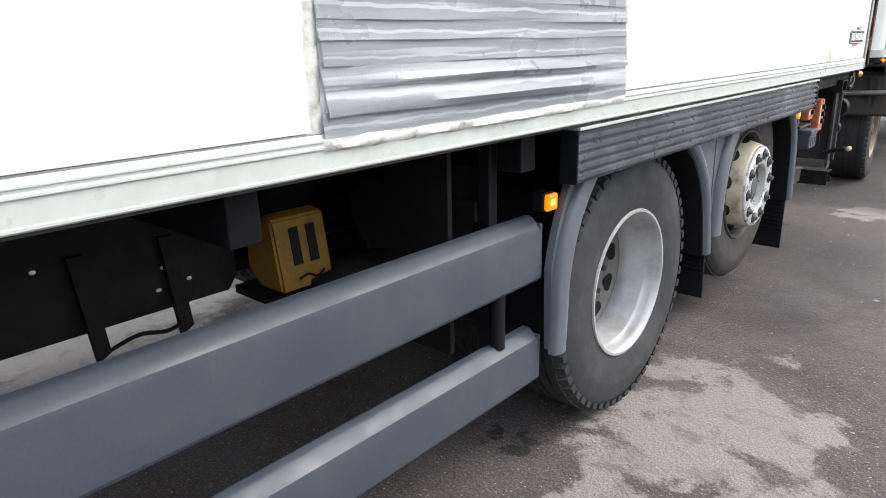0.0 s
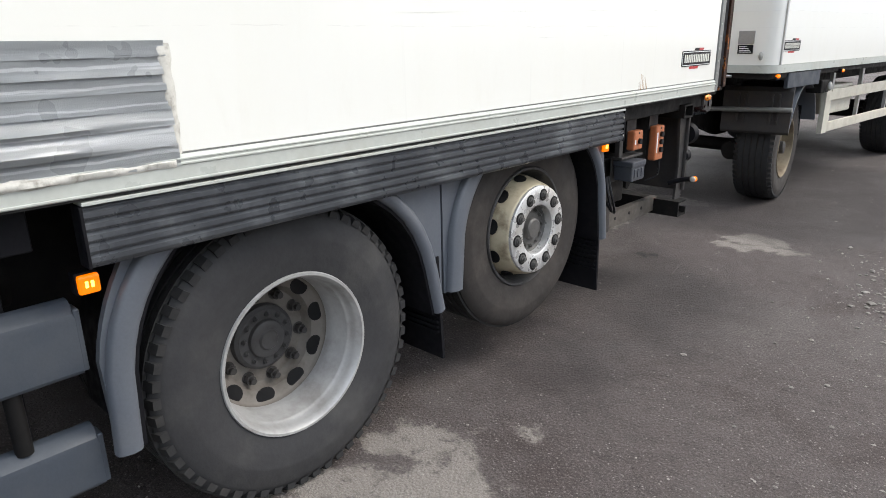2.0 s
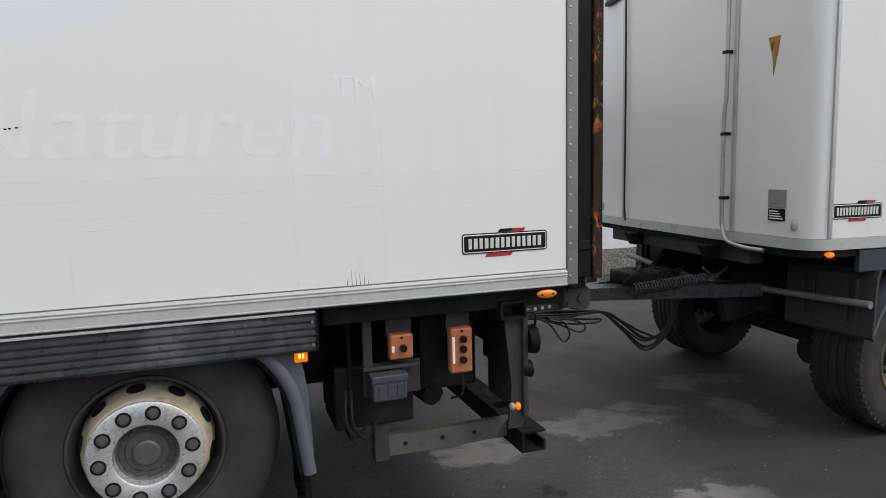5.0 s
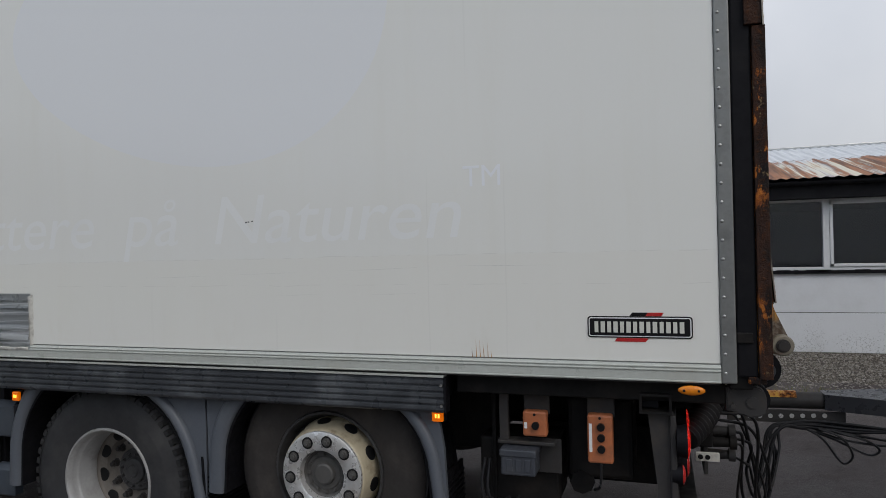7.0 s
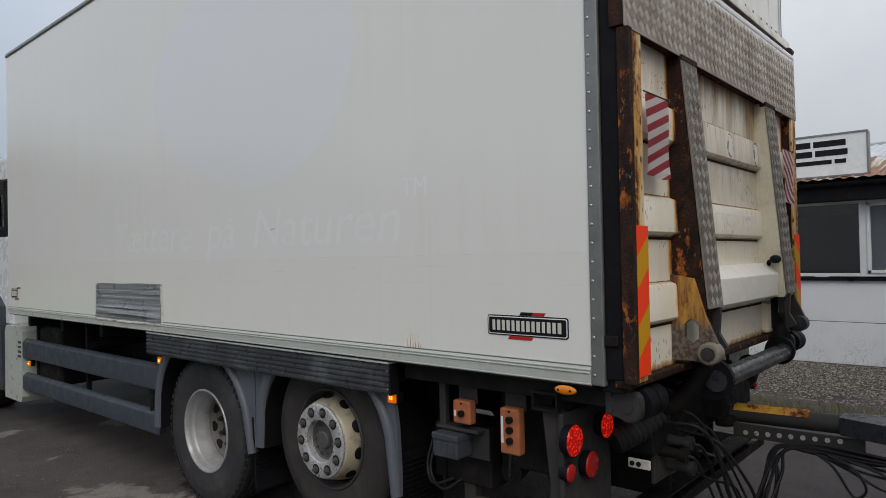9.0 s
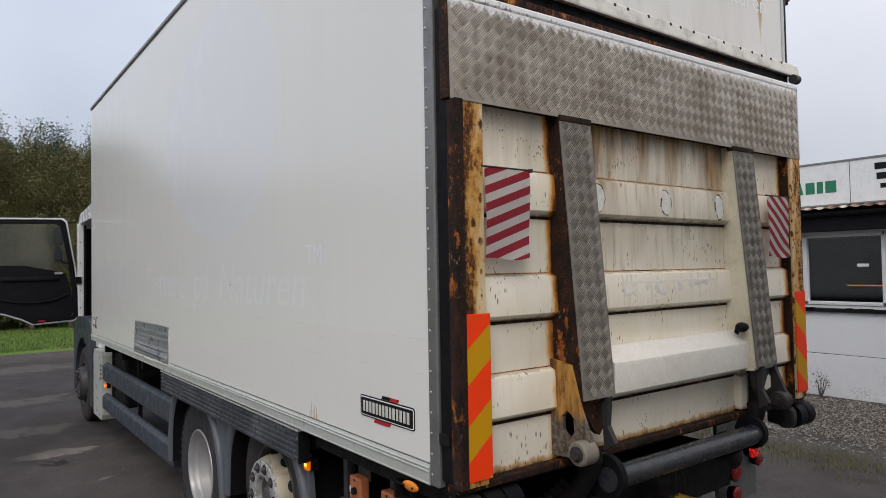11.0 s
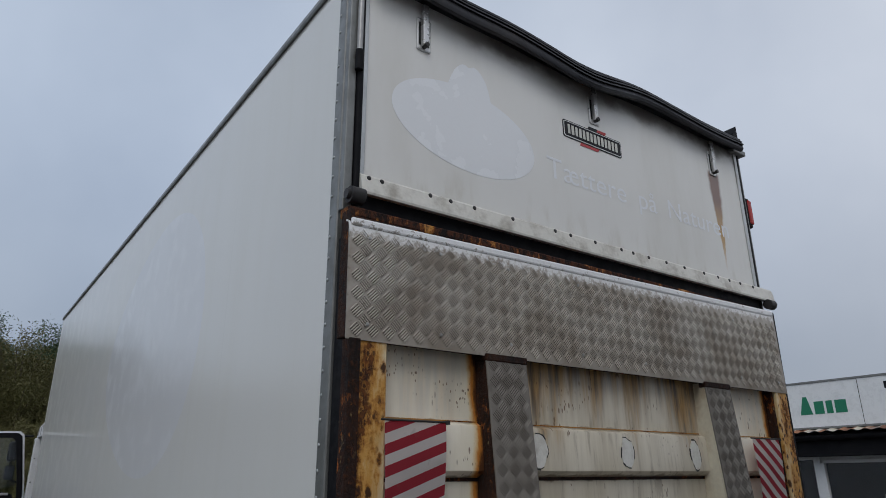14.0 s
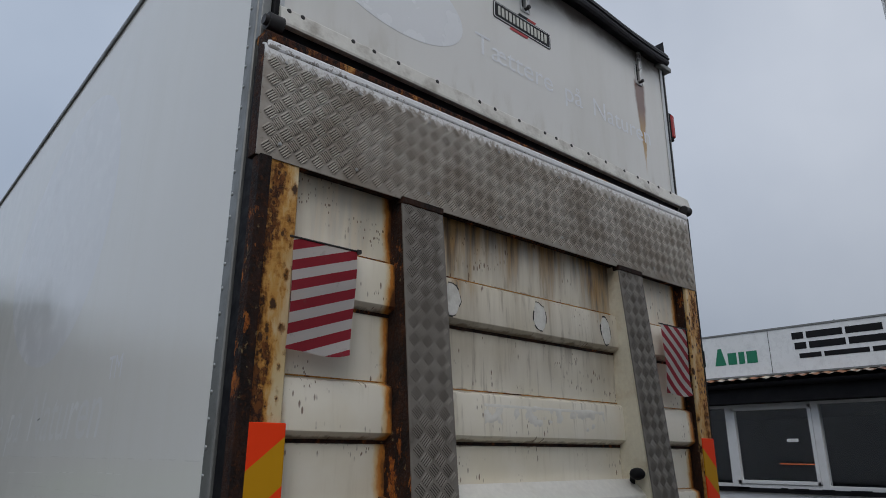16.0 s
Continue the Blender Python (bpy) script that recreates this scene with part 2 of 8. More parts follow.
    e = k.math("MULTIPLY", k.ramp(k.math("ADD", x, wob), -0.150, -0.120), k.ramp(x, -0.30, -0.25))
    c = k.mix(k.math("MULTIPLY", e, 0.7), c, (0.55, 0.36, 0.14))
    foot = k.math("ADD", z, k.math("MULTIPLY", k.math("SUBTRACT", fleck, 0.5), 0.055))
    c = k.mix(k.ramp(foot, 1.262, 1.244, 0, 0.85), c, (0.50, 0.27, 0.07))
    c = k.mix(k.ramp(foot, 1.243, 1.230, 0, 0.95), c, (0.11, 0.045, 0.018))
    # short drips, each a dark bead with a tail
    for across, down, seed, lo in ((62, 20, 0.0, 0.53), (95, 44, 4.0, 0.57)):
        bead = k.ramp(k.voronoi(1.0, k.map((across, 0.01, down), (seed, 0, seed))), 0.27, 0.15)
        bead = k.math("MULTIPLY", bead, k.ramp(k.noise(5.5, 3, 0.55, k.map((1, 1, 1.4), (7 + seed, 0, 3))), lo, lo + 0.10))
        c = k.mix(k.math("MULTIPLY", bead, 0.85), c, (0.12, 0.058, 0.022))
    k.bump(fleck, 0.12, 0.003)
    return k.done(c, k.ramp(run, 0.3, 0.7, 0.32, 0.6))


def door_skin():
    """White door panel with one long rust run below a latch."""
    k = Kit("door_gelcoat", 0.25)
    x, y, z = k.xyz()
    c = k.mix(k.ramp(k.noise(3, 5, 0.6, k.map((1, 1, 0.2))), 0.4, 0.75), (0.78, 0.77, 0.74), (0.70, 0.685, 0.64))
    wob = k.math("MULTIPLY", k.math("SUBTRACT", k.noise(7, 3), 0.5), 0.05)
    d = k.math("ABSOLUTE", k.math("ADD", k.math("ADD", x, 2.25), wob))
    width = k.ramp(z, 3.20, 3.76, 0.008, 0.062)
    run = k.ramp(k.math("DIVIDE", d, width), 1.15, 0.6)
    run = k.math("MULTIPLY", run, k.math("MULTIPLY", k.ramp(z, 3.16, 3.35), k.ramp(z, 3.76, 3.73)))
    c = k.mix(k.math("MULTIPLY", run, 0.92), c, k.mix(k.ramp(z, 3.38, 3.60), (0.50, 0.30, 0.09), (0.19, 0.095, 0.065)))
    smear = k.math("ADD", z, k.math("MULTIPLY", k.math("SUBTRACT", k.noise(5, 5, 0.6, k.map((0.7, 1, 1))), 0.5), 0.22))
    c = k.mix(k.math("MULTIPLY", k.ramp(smear, 3.84, 3.93, 0, 0.75), k.ramp(x, -0.35, -0.75)), c, (0.13, 0.10, 0.085))
    low = k.math("MULTIPLY", k.ramp(z, 3.30, 3.14), k.ramp(k.noise(11, 5, 0.6, k.map((1, 1, 0.3))), 0.5, 0.7, 0, 0.25))
    c = k.mix(low, c, (0.42, 0.36, 0.26))
    k.bump(k.noise(3, 2), 0.05, 0.02)
    return k.done(c)


def asphalt():
    """Damp grey-brown asphalt: stone grain, pale dried silt in patches, oil spots and cracks."""
    k = Kit("damp_asphalt", 0.8, 0.0, 0.3)
    x, y, z = k.xyz()
    grain = k.noise(150, 3, 0.7)
    chips = k.voronoi(75)
    c = k.mix(k.ramp(grain, 0.3, 0.7), (0.036, 0.030, 0.029), (0.142, 0.121, 0.115))
    c = k.mix(k.ramp(k.noise(0.55, 4, 0.6), 0.35, 0.65), c, k.mix(grain, (0.036, 0.030, 0.029), (0.150, 0.129, 0.122)))
    c = k.mix(k.ramp(k.noise(11, 5, 0.7), 0.42, 0.66, 0, 0.45), c, (0.042, 0.036, 0.035))
    c = k.mix(k.ramp(k.noise(1.7, 5, 0.65, None, 0.6), 0.48, 0.66, 0, 0.60), c, (0.046, 0.034, 0.031))
    c = k.mix(k.ramp(k.noise(0.9, 5, 0.6, k.map((1, 1, 1), (6, 3, 0)), 0.4), 0.50, 0.68, 0, 0.40), c, (0.135, 0.122, 0.116))
    c = k.mix(k.ramp(k.noise(95, 2, 0.5), 0.58, 0.66, 0, 0.65), c, (0.21, 0.190, 0.175))
    c = k.mix(k.ramp(k.noise(48, 3, 0.6), 0.40, 0.28, 0, 0.75), c, (0.020, 0.015, 0.015))
    c = k.mix(k.ramp(k.noise(27, 4, 0.65), 0.60, 0.72, 0, 0.35), c, (0.16, 0.140, 0.130))
    c = k.mix(k.ramp(chips, 0.17, 0.05, 0, 0.75), c, (0.26, 0.24, 0.215))
    c = k.mix(k.ramp(k.voronoi(31), 0.15, 0.06, 0, 0.9), c, (0.34, 0.315, 0.285))
    c = k.mix(k.ramp(k.noise(260, 2, 0.6), 0.56, 0.70, 0, 0.5), c, (0.19, 0.17, 0.155))
    c = k.mix(k.ramp(k.noise(210, 2, 0.6), 0.44, 0.30, 0, 0.6), c, (0.020, 0.017, 0.017))
    c = k.mix(0.18, c, (0.026, 0.012, 0.013))
    wob = k.noise(2.6, 8, 0.66, None, 0.35)

    def spot(cx, cy, rx, ry, ang=0.0):
        v = k.map((1 / rx, 1 / ry, 1), (0, 0, 0), (0, 0, radians(ang)), k.map((1, 1, 1), (-cx, -cy, 0)))
        n = k.t.nodes.new("ShaderNodeVectorMath")
        n.operation = "LENGTH"
        k.put(n.inputs[0], v)
        return k.ramp(n.outputs["Value"], 1.25, 0.35)

    pale = spot(0.22, -3.05, 0.62, 0.85)
    for cx, cy, rx, ry in ((0.10, 0.95, 0.45, 0.38), (-1.2, 1.1, 0.35, 0.8), (-1.05, 0.0, 0.25, 0.5), (-1.6, 2.1, 0.3, 0.5), (0.25, -3.85, 0.4, 0.5), (-2.4, -4.2, 0.8, 1.2),
                           (0.3, -10.4, 1.1, 0.55), (0.55, -8.0, 0.8, 0.42), (-0.62, -7.7, 0.42, 0.40), (0.42, -6.6, 0.55, 0.30), (-0.86, -6.1, 0.34, 0.36), (0.4, -14.6, 1.9, 1.0), (-0.9, 1.95, 0.5, 0.25)):
        pale = k.math("MAXIMUM", pale, spot(cx, cy, rx, ry))
    far = k.math("MULTIPLY", k.ramp(y, -4.6, -6.0), 0.32)
    far = k.math("MULTIPLY", far, k.ramp(k.noise(0.45, 3, 0.5, k.map((1.6, 0.8, 1))), 0.40, 0.60))
    pale = k.math("MAXIMUM", pale, far)
    m = k.ramp(k.math("ADD", k.math("MULTIPLY", pale, 0.30), k.math("ADD", wob, k.math("MULTIPLY", k.math("SUBTRACT", k.noise(60, 4, 0.7), 0.5), 0.10))), 0.685, 0.765)
    silt = k.mix(k.ramp(k.noise(170, 4, 0.7), 0.32, 0.68), (0.155, 0.138, 0.124), (0.315, 0.288, 0.260))
    silt = k.mix(k.ramp(k.noise(5.5, 5, 0.65, None, 0.3), 0.50, 0.66, 0, 0.55), silt, (0.10, 0.086, 0.078))
    c = k.mix(k.math("MULTIPLY", m, 0.88), c, silt)
    # broad darker areas towards the front and round the trailer
    darkened = k.math("MAXIMUM", spot(0.5, -11.5, 8.0, 6.0), spot(-0.4, 3.0, 3.6, 2.4))
    # the truck's shade painted on the ground beside it, along with damp
    darkened = k.math("MAXIMUM", darkened, k.math("MULTIPLY", spot(-0.15, -0.9, 1.05, 1.9), 0.55))
    darkened = k.math("MAXIMUM", darkened, spot(2.4, -7.2, 2.4, 3.3))
    darkened = k.ramp(k.math("ADD", k.math("MULTIPLY", darkened, 0.5), k.math("MULTIPLY", k.noise(1.1, 6, 0.6), 0.6)), 0.42, 0.66, 0, 0.66)
    c = k.mix(darkened, c, (0.026, 0.022, 0.022))
    oil = spot(-0.31, -3.62, 0.16, 0.13)
    oil = k.math("MAXIMUM", oil, spot(-0.41, 0.17, 0.15, 0.10))
    oil = k.math("MAXIMUM", oil, spot(0.46, -6.15, 0.25, 0.2))
    o = k.ramp(k.math("ADD", k.math("MULTIPLY", oil, 0.30), k.noise(11, 6, 0.65)), 0.74, 0.79)
    c = k.mix(o, c, (0.022, 0.019, 0.019))
    wet = k.ramp(k.noise(0.7, 4), 0.38, 0.62)
    k.bump(k.math("ADD", grain, k.math("MULTIPLY", chips, 0.8)), 0.85, 0.006)
    rough = k.math("SUBTRACT", 0.86, k.math("MULTIPLY", k.math("SUBTRACT", 1.0, m), k.math("MULTIPLY", wet, 0.22)))
    return k.done(c, rough)


def roof_metal():
    """Galvanised corrugated sheets in two rows: the upper row pale, the lower rusted in runs down the slope."""
    k = Kit("rusted_corrugated_sheet", 0.55)
    x, y, z = k.xyz()
    broad = k.noise(1.3, 3, 0.5, k.map((0.05, 1, 0), (0, 4, 0)))
    run = k.noise(1.0, 4, 0.6, k.map((0.22, 6.5, 0.0), (2, 0, 0)))
    fine = k.noise(1.0, 5, 0.65, k.map((0.9, 15, 0), (5, 1, 0)))
    tooth = k.math("MULTIPLY", k.math("SUBTRACT", run, 0.5), 0.9)
    low = k.ramp(k.math("ADD", x, tooth), -10.55, -10.25, -0.115, 0.085)
    m = k.math("ADD", k.math("ADD", k.math("MULTIPLY", run, 0.42), k.math("MULTIPLY", fine, 0.30)), k.math("ADD", k.math("MULTIPLY", broad, 0.28), low))
    lap = k.ramp(k.math("ABSOLUTE", k.math("SUBTRACT", k.math("FRACT", k.math("DIVIDE", y, 1.05)), 0.5)), 0.10, 0.03, 0, 0.10)
    m = k.ramp(k.math("ADD", m, lap), 0.52, 0.60)
    c = k.mix(k.ramp(fine, 0.3, 0.7), (0.42, 0.445, 0.48), (0.62, 0.64, 0.66))
    c = k.mix(k.math("MULTIPLY", k.ramp(x, -10.4, -9.6), k.ramp(run, 0.62, 0.40, 0, 0.8)), c, (0.62, 0.56, 0.40))
    c = k.mix(k.math("MULTIPLY", m, 0.94), c, k.mix(k.ramp(fine, 0.32, 0.66), (0.085, 0.032, 0.017), (0.34, 0.135, 0.052)))
    joint = k.ramp(k.math("ABSOLUTE", k.math("ADD", x, 10.40)), 0.05, 0.015, 0, 0.75)
    c = k.mix(joint, c, (0.10, 0.075, 0.065))
    return k.done(c, k.ramp(m, 0, 1, 0.4, 0.85))


def stripes(name, a, b, period, slope, wear, shift=0.0, share=0.5):
    """Diagonal bands in the x-z plane, scuffed."""
    k = Kit(name, 0.45, 0.0, 0.12)
    x, y, z = k.xyz()
    s = k.math("FRACT", k.math("DIVIDE", k.math("ADD", k.math("ADD", z, shift), k.math("MULTIPLY", x, slope)), period))
    c = k.mix(k.ramp(s, share - 0.005, share + 0.005), a, b)
    c = k.mix(k.ramp(k.noise(18, 6, 0.65), 0.60, 0.72, 0, wear), c, (0.22, 0.20, 0.17))
    return k.done(c)


def tape_silver():
    """Silver cloth tape: fine weave, dull scuffs and long creases, their glare painted in as pale bands."""
    k = Kit("silver_duct_tape", 0.38, 0.0)
    c = k.mix(k.noise(9, 4, 0.6, k.map((1, 0.3, 2))), (0.36, 0.378, 0.388), (0.46, 0.478, 0.488))
    x, y, z = k.xyz()
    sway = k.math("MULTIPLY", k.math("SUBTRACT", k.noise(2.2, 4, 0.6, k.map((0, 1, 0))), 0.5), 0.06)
    # pale bands put the glare of the overlaps into the colour
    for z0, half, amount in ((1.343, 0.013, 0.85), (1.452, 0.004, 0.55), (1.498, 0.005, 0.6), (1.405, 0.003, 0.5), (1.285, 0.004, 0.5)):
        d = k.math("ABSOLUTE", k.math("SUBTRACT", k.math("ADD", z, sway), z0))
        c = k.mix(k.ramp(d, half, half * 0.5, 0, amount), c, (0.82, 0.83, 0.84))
    # paler streaks, painted highlights along the finer folds
    fold_glare = k.ramp(k.noise(22, 3, 0.5, k.map((1, 0.06, 1.4))), 0.58, 0.66)
    c = k.mix(k.math("MULTIPLY", fold_glare, 0.6), c, (0.80, 0.81, 0.82))
    k.bump(k.math("ADD", k.noise(420, 1), k.math("MULTIPLY", k.noise(14, 4, 0.5, k.map((1, 0.15, 2))), 6.0)), 0.14, 0.004)
    return k.done(c, k.ramp(k.noise(6, 3), 0.3, 0.7, 0.25, 0.42), 0.15)


def leafy(name, a, b, c):
    k = Kit(name, 0.65, 0.0, 0.3)
    r = k.island()
    col = k.mix(k.ramp(r, 0.0, 0.55), a, b)
    col = k.mix(k.ramp(r, 0.62, 1.0), col, c)
    k.b.inputs["Subsurface Weight"].default_value = 0.0
    return k.done(k.mix(k.ramp(k.noise(0.5, 3), 0.4, 0.65, 0, 0.45), col, a))


def turf():
    k = Kit("wet_grass", 0.8, 0.0, 0.2)
    c = k.mix(k.noise(2.0, 5), (0.085, 0.155, 0.024), (0.14, 0.215, 0.05))
    c = k.mix(k.ramp(k.noise(0.4, 3), 0.5, 0.7, 0, 0.6), c, (0.14, 0.15, 0.05))
    k.bump(k.noise(40, 4), 0.6, 0.05)
    return k.done(c)


M_WHITE, M_LIFT, M_DOOR, M_ASPHALT, M_ROOF, M_TAPE = gelcoat(), lift_paint(), door_skin(), asphalt(), roof_metal(), tape_silver()
M_GHOST_DOOR = plain("door_ghost_white", (0.838, 0.853, 0.874), amount=0.0, rough=0.2, bump=0.02, scale=2, var=0.02)
M_GHOST = plain("sun_ghost_white", (0.782, 0.795, 0.806), amount=0.0, rough=0.13, bump=0.0, scale=5 / 3, var=0.004)
M_ALU = plain("dull_aluminium", (0.52, 0.53, 0.53), (0.25, 0.24, 0.22), 0.45, 0.38, 0.75, 5, 0.2, 70)
M_RAIL = plain("painted_rail", (0.47, 0.49, 0.455), (0.36, 0.33, 0.27), 0.35, 0.36, 0.05, 4, 0.1, 40)
M_BAR = plain("pale_door_bar", (0.70, 0.68, 0.62), (0.20, 0.16, 0.11), 0.65, 0.4, 0.0, 9, 0.2, 60)
M_TRIM = plain("grey_corner_trim", (0.235, 0.24, 0.232), (0.12, 0.115, 0.11), 0.5, 0.45, 0.55, 6, 0.2, 60)
M_RIVET = plain("rivet_metal", (0.45, 0.45, 0.44), (0.12, 0.10, 0.08), 0.4, 0.4, 0.8, 20)
M_BLACK = plain("black_rubber", (0.007, 0.007, 0.009), (0.018, 0.017, 0.017), 0.4, 0.6, 0, 7, 0.25, 60, 0.14)
M_BELLOWS = plain("dusty_black_bellows", (0.026, 0.025, 0.026), (0.055, 0.050, 0.045), 0.5, 0.55, 0, 9, 0.2, 60, 0.35)
M_SKIRT = plain("ribbed_black_skirt", (0.042, 0.046, 0.053), (0.14, 0.15, 0.16), 0.75, 0.34, 0, 4, 0.2, 50)
M_FLAP = plain("black_roof_flap", (0.012, 0.012, 0.016), (0.030, 0.024, 0.022), 0.5, 0.42, 0, 5, 0.15, 60, 0.35)
M_CHASSIS = plain("grimy_chassis_black", (0.009, 0.0085, 0.0085), (0.028, 0.023, 0.020), 0.7, 0.65, 0, 5, 0.4, 45, 0.18)
M_STEEL = plain("dark_worn_steel", (0.042, 0.040, 0.040), (0.075, 0.060, 0.048), 0.55, 0.55, 0.1, 6, 0.3, 60, 0.3)
M_WORN = plain("bare_brown_grey_steel", (0.115, 0.102, 0.09), (0.05, 0.04, 0.032), 0.6, 0.55, 0.15, 9, 0.3, 60, 0.4)
M_GREY = plain("slate_grey_plastic", (0.042, 0.051, 0.065), (0.085, 0.09, 0.095), 0.35, 0.45, 0, 3.5, 0.15, 120, 0.4)
M_FENDER = plain("slate_grey_mudguard", (0.095, 0.106, 0.125), (0.13, 0.135, 0.14), 0.35, 0.45, 0, 3.5, 0.15, 120)
M_TYRE = plain("tyre_rubber", (0.034, 0.034, 0.036), (0.080, 0.077, 0.074), 0.5, 0.72, 0, 4, 0.35, 80, 0.3)
M_TYRE2 = plain("dusty_tyre_rubber", (0.036, 0.032, 0.030), (0.076, 0.065, 0.058), 0.6, 0.8, 0, 5, 0.3, 80, 0.3)
M_TREAD = plain("tread_rubber", (0.015, 0.015, 0.016), (0.05, 0.045, 0.04), 0.5, 0.8, 0, 6, 0.4, 60)
M_RIM = plain("silver_rim", (0.39, 0.39, 0.388), (0.18, 0.165, 0.15), 0.6, 0.42, 0.3, 7, 0.2, 60)
M_RIM_IN = plain("dirty_rim_centre", (0.155, 0.140, 0.124), (0.07, 0.055, 0.042), 0.75, 0.6, 0.1, 9, 0.3, 60)
M_ROLLER = plain("yellowed_nylon", (0.215, 0.195, 0.155), (0.09, 0.07, 0.055), 0.8, 0.6, 0, 14, 0.2, 60)
M_CREAM = plain("stained_cream_rim", (0.46, 0.40, 0.285), (0.10, 0.062, 0.030), 0.95, 0.5, 0.0, 9, 0.3, 50)
M_RING = plain("bright_nut_ring", (0.62, 0.62, 0.615), (0.30, 0.22, 0.12), 0.35, 0.32, 0.55, 9, 0.15, 60)
M_HUB = plain("greasy_hub", (0.055, 0.054, 0.055), (0.015, 0.013, 0.012), 0.6, 0.5, 0.1, 12, 0.4, 60, 0.3)
M_TAGHUB = plain("dusty_grey_hub", (0.092, 0.089, 0.085), (0.06, 0.055, 0.05), 0.6, 0.6, 0.2, 12, 0.3, 60)
M_GHOST_WORD = plain("ghost_word_white", (0.820, 0.829, 0.818), amount=0.05, rough=0.14, bump=0.0, scale=2, var=0.01)
M_SCUFF = plain("faint_grey_scuff", (0.64, 0.64, 0.60), amount=0.2, rough=0.3, bump=0.0)
M_BEAM = plain("white_beam_paint", (0.84, 0.81, 0.735), (0.62, 0.56, 0.43), 0.25, 0.38, 0, 5, 0.12, 50)
M_CREAMARM = plain("cream_arm_side", (0.70, 0.65, 0.51), (0.36, 0.22, 0.08), 0.55, 0.5, 0, 7, 0.2, 60)
M_BRASSY = plain("rusty_trailer_rim", (0.20, 0.160, 0.105), (0.06, 0.036, 0.022), 0.85, 0.55, 0.3, 7, 0.3, 50)
M_AMBER = glow("lit_amber_lens", (0.80, 0.17, 0.008), (1.0, 0.19, 0.0), 0.35)
M_BULB = glow("lit_amber_bulb", (1.0, 0.7, 0.2), (1.0, 0.50, 0.05), 2.2)
M_AMBER_OFF = plain("amber_lens", (0.75, 0.22, 0.012), (0.4, 0.15, 0.02), 0.3, 0.2, 0, 10, 0.05)


def led_red():
    """Red lens with a lit grid of small lights behind it."""
    k = Kit("lit_red_lens", 0.2)
    d = k.voronoi(85)
    k.b.inputs["Emission Color"].default_value = (1.0, 0.02, 0.008, 1)
    k.put(k.b.inputs["Emission Strength"], k.ramp(d, 0.55, 0.15, 0.10, 0.75))
    return k.done((0.38, 0.008, 0.006))


M_RED = led_red()
M_RED_OFF = plain("red_lens", (0.40, 0.018, 0.016), (0.2, 0.03, 0.02), 0.3, 0.2, 0, 12, 0.05)
M_CLEAR = plain("clear_lens", (0.36, 0.36, 0.34), (0.3, 0.28, 0.25), 0.3, 0.15, 0, 20, 0.05)
M_ORANGE = plain("faded_orange_plastic", (0.46, 0.145, 0.058), (0.20, 0.095, 0.055), 0.65, 0.5, 0, 14, 0.2)
M_BOXGREY = plain("blue_grey_plastic", (0.045, 0.050, 0.062), (0.09, 0.09, 0.09), 0.5, 0.5, 0, 10, 0.2)
M_YELLOW = plain("dirty_yellow_plastic", (0.28, 0.150, 0.016), (0.10, 0.065, 0.02), 0.75, 0.6, 0, 11, 0.2)
M_YPAINT = rusty("worn_yellow_paint", (0.62, 0.38, 0.04), 0.28, 4.0, 1.0, 8)


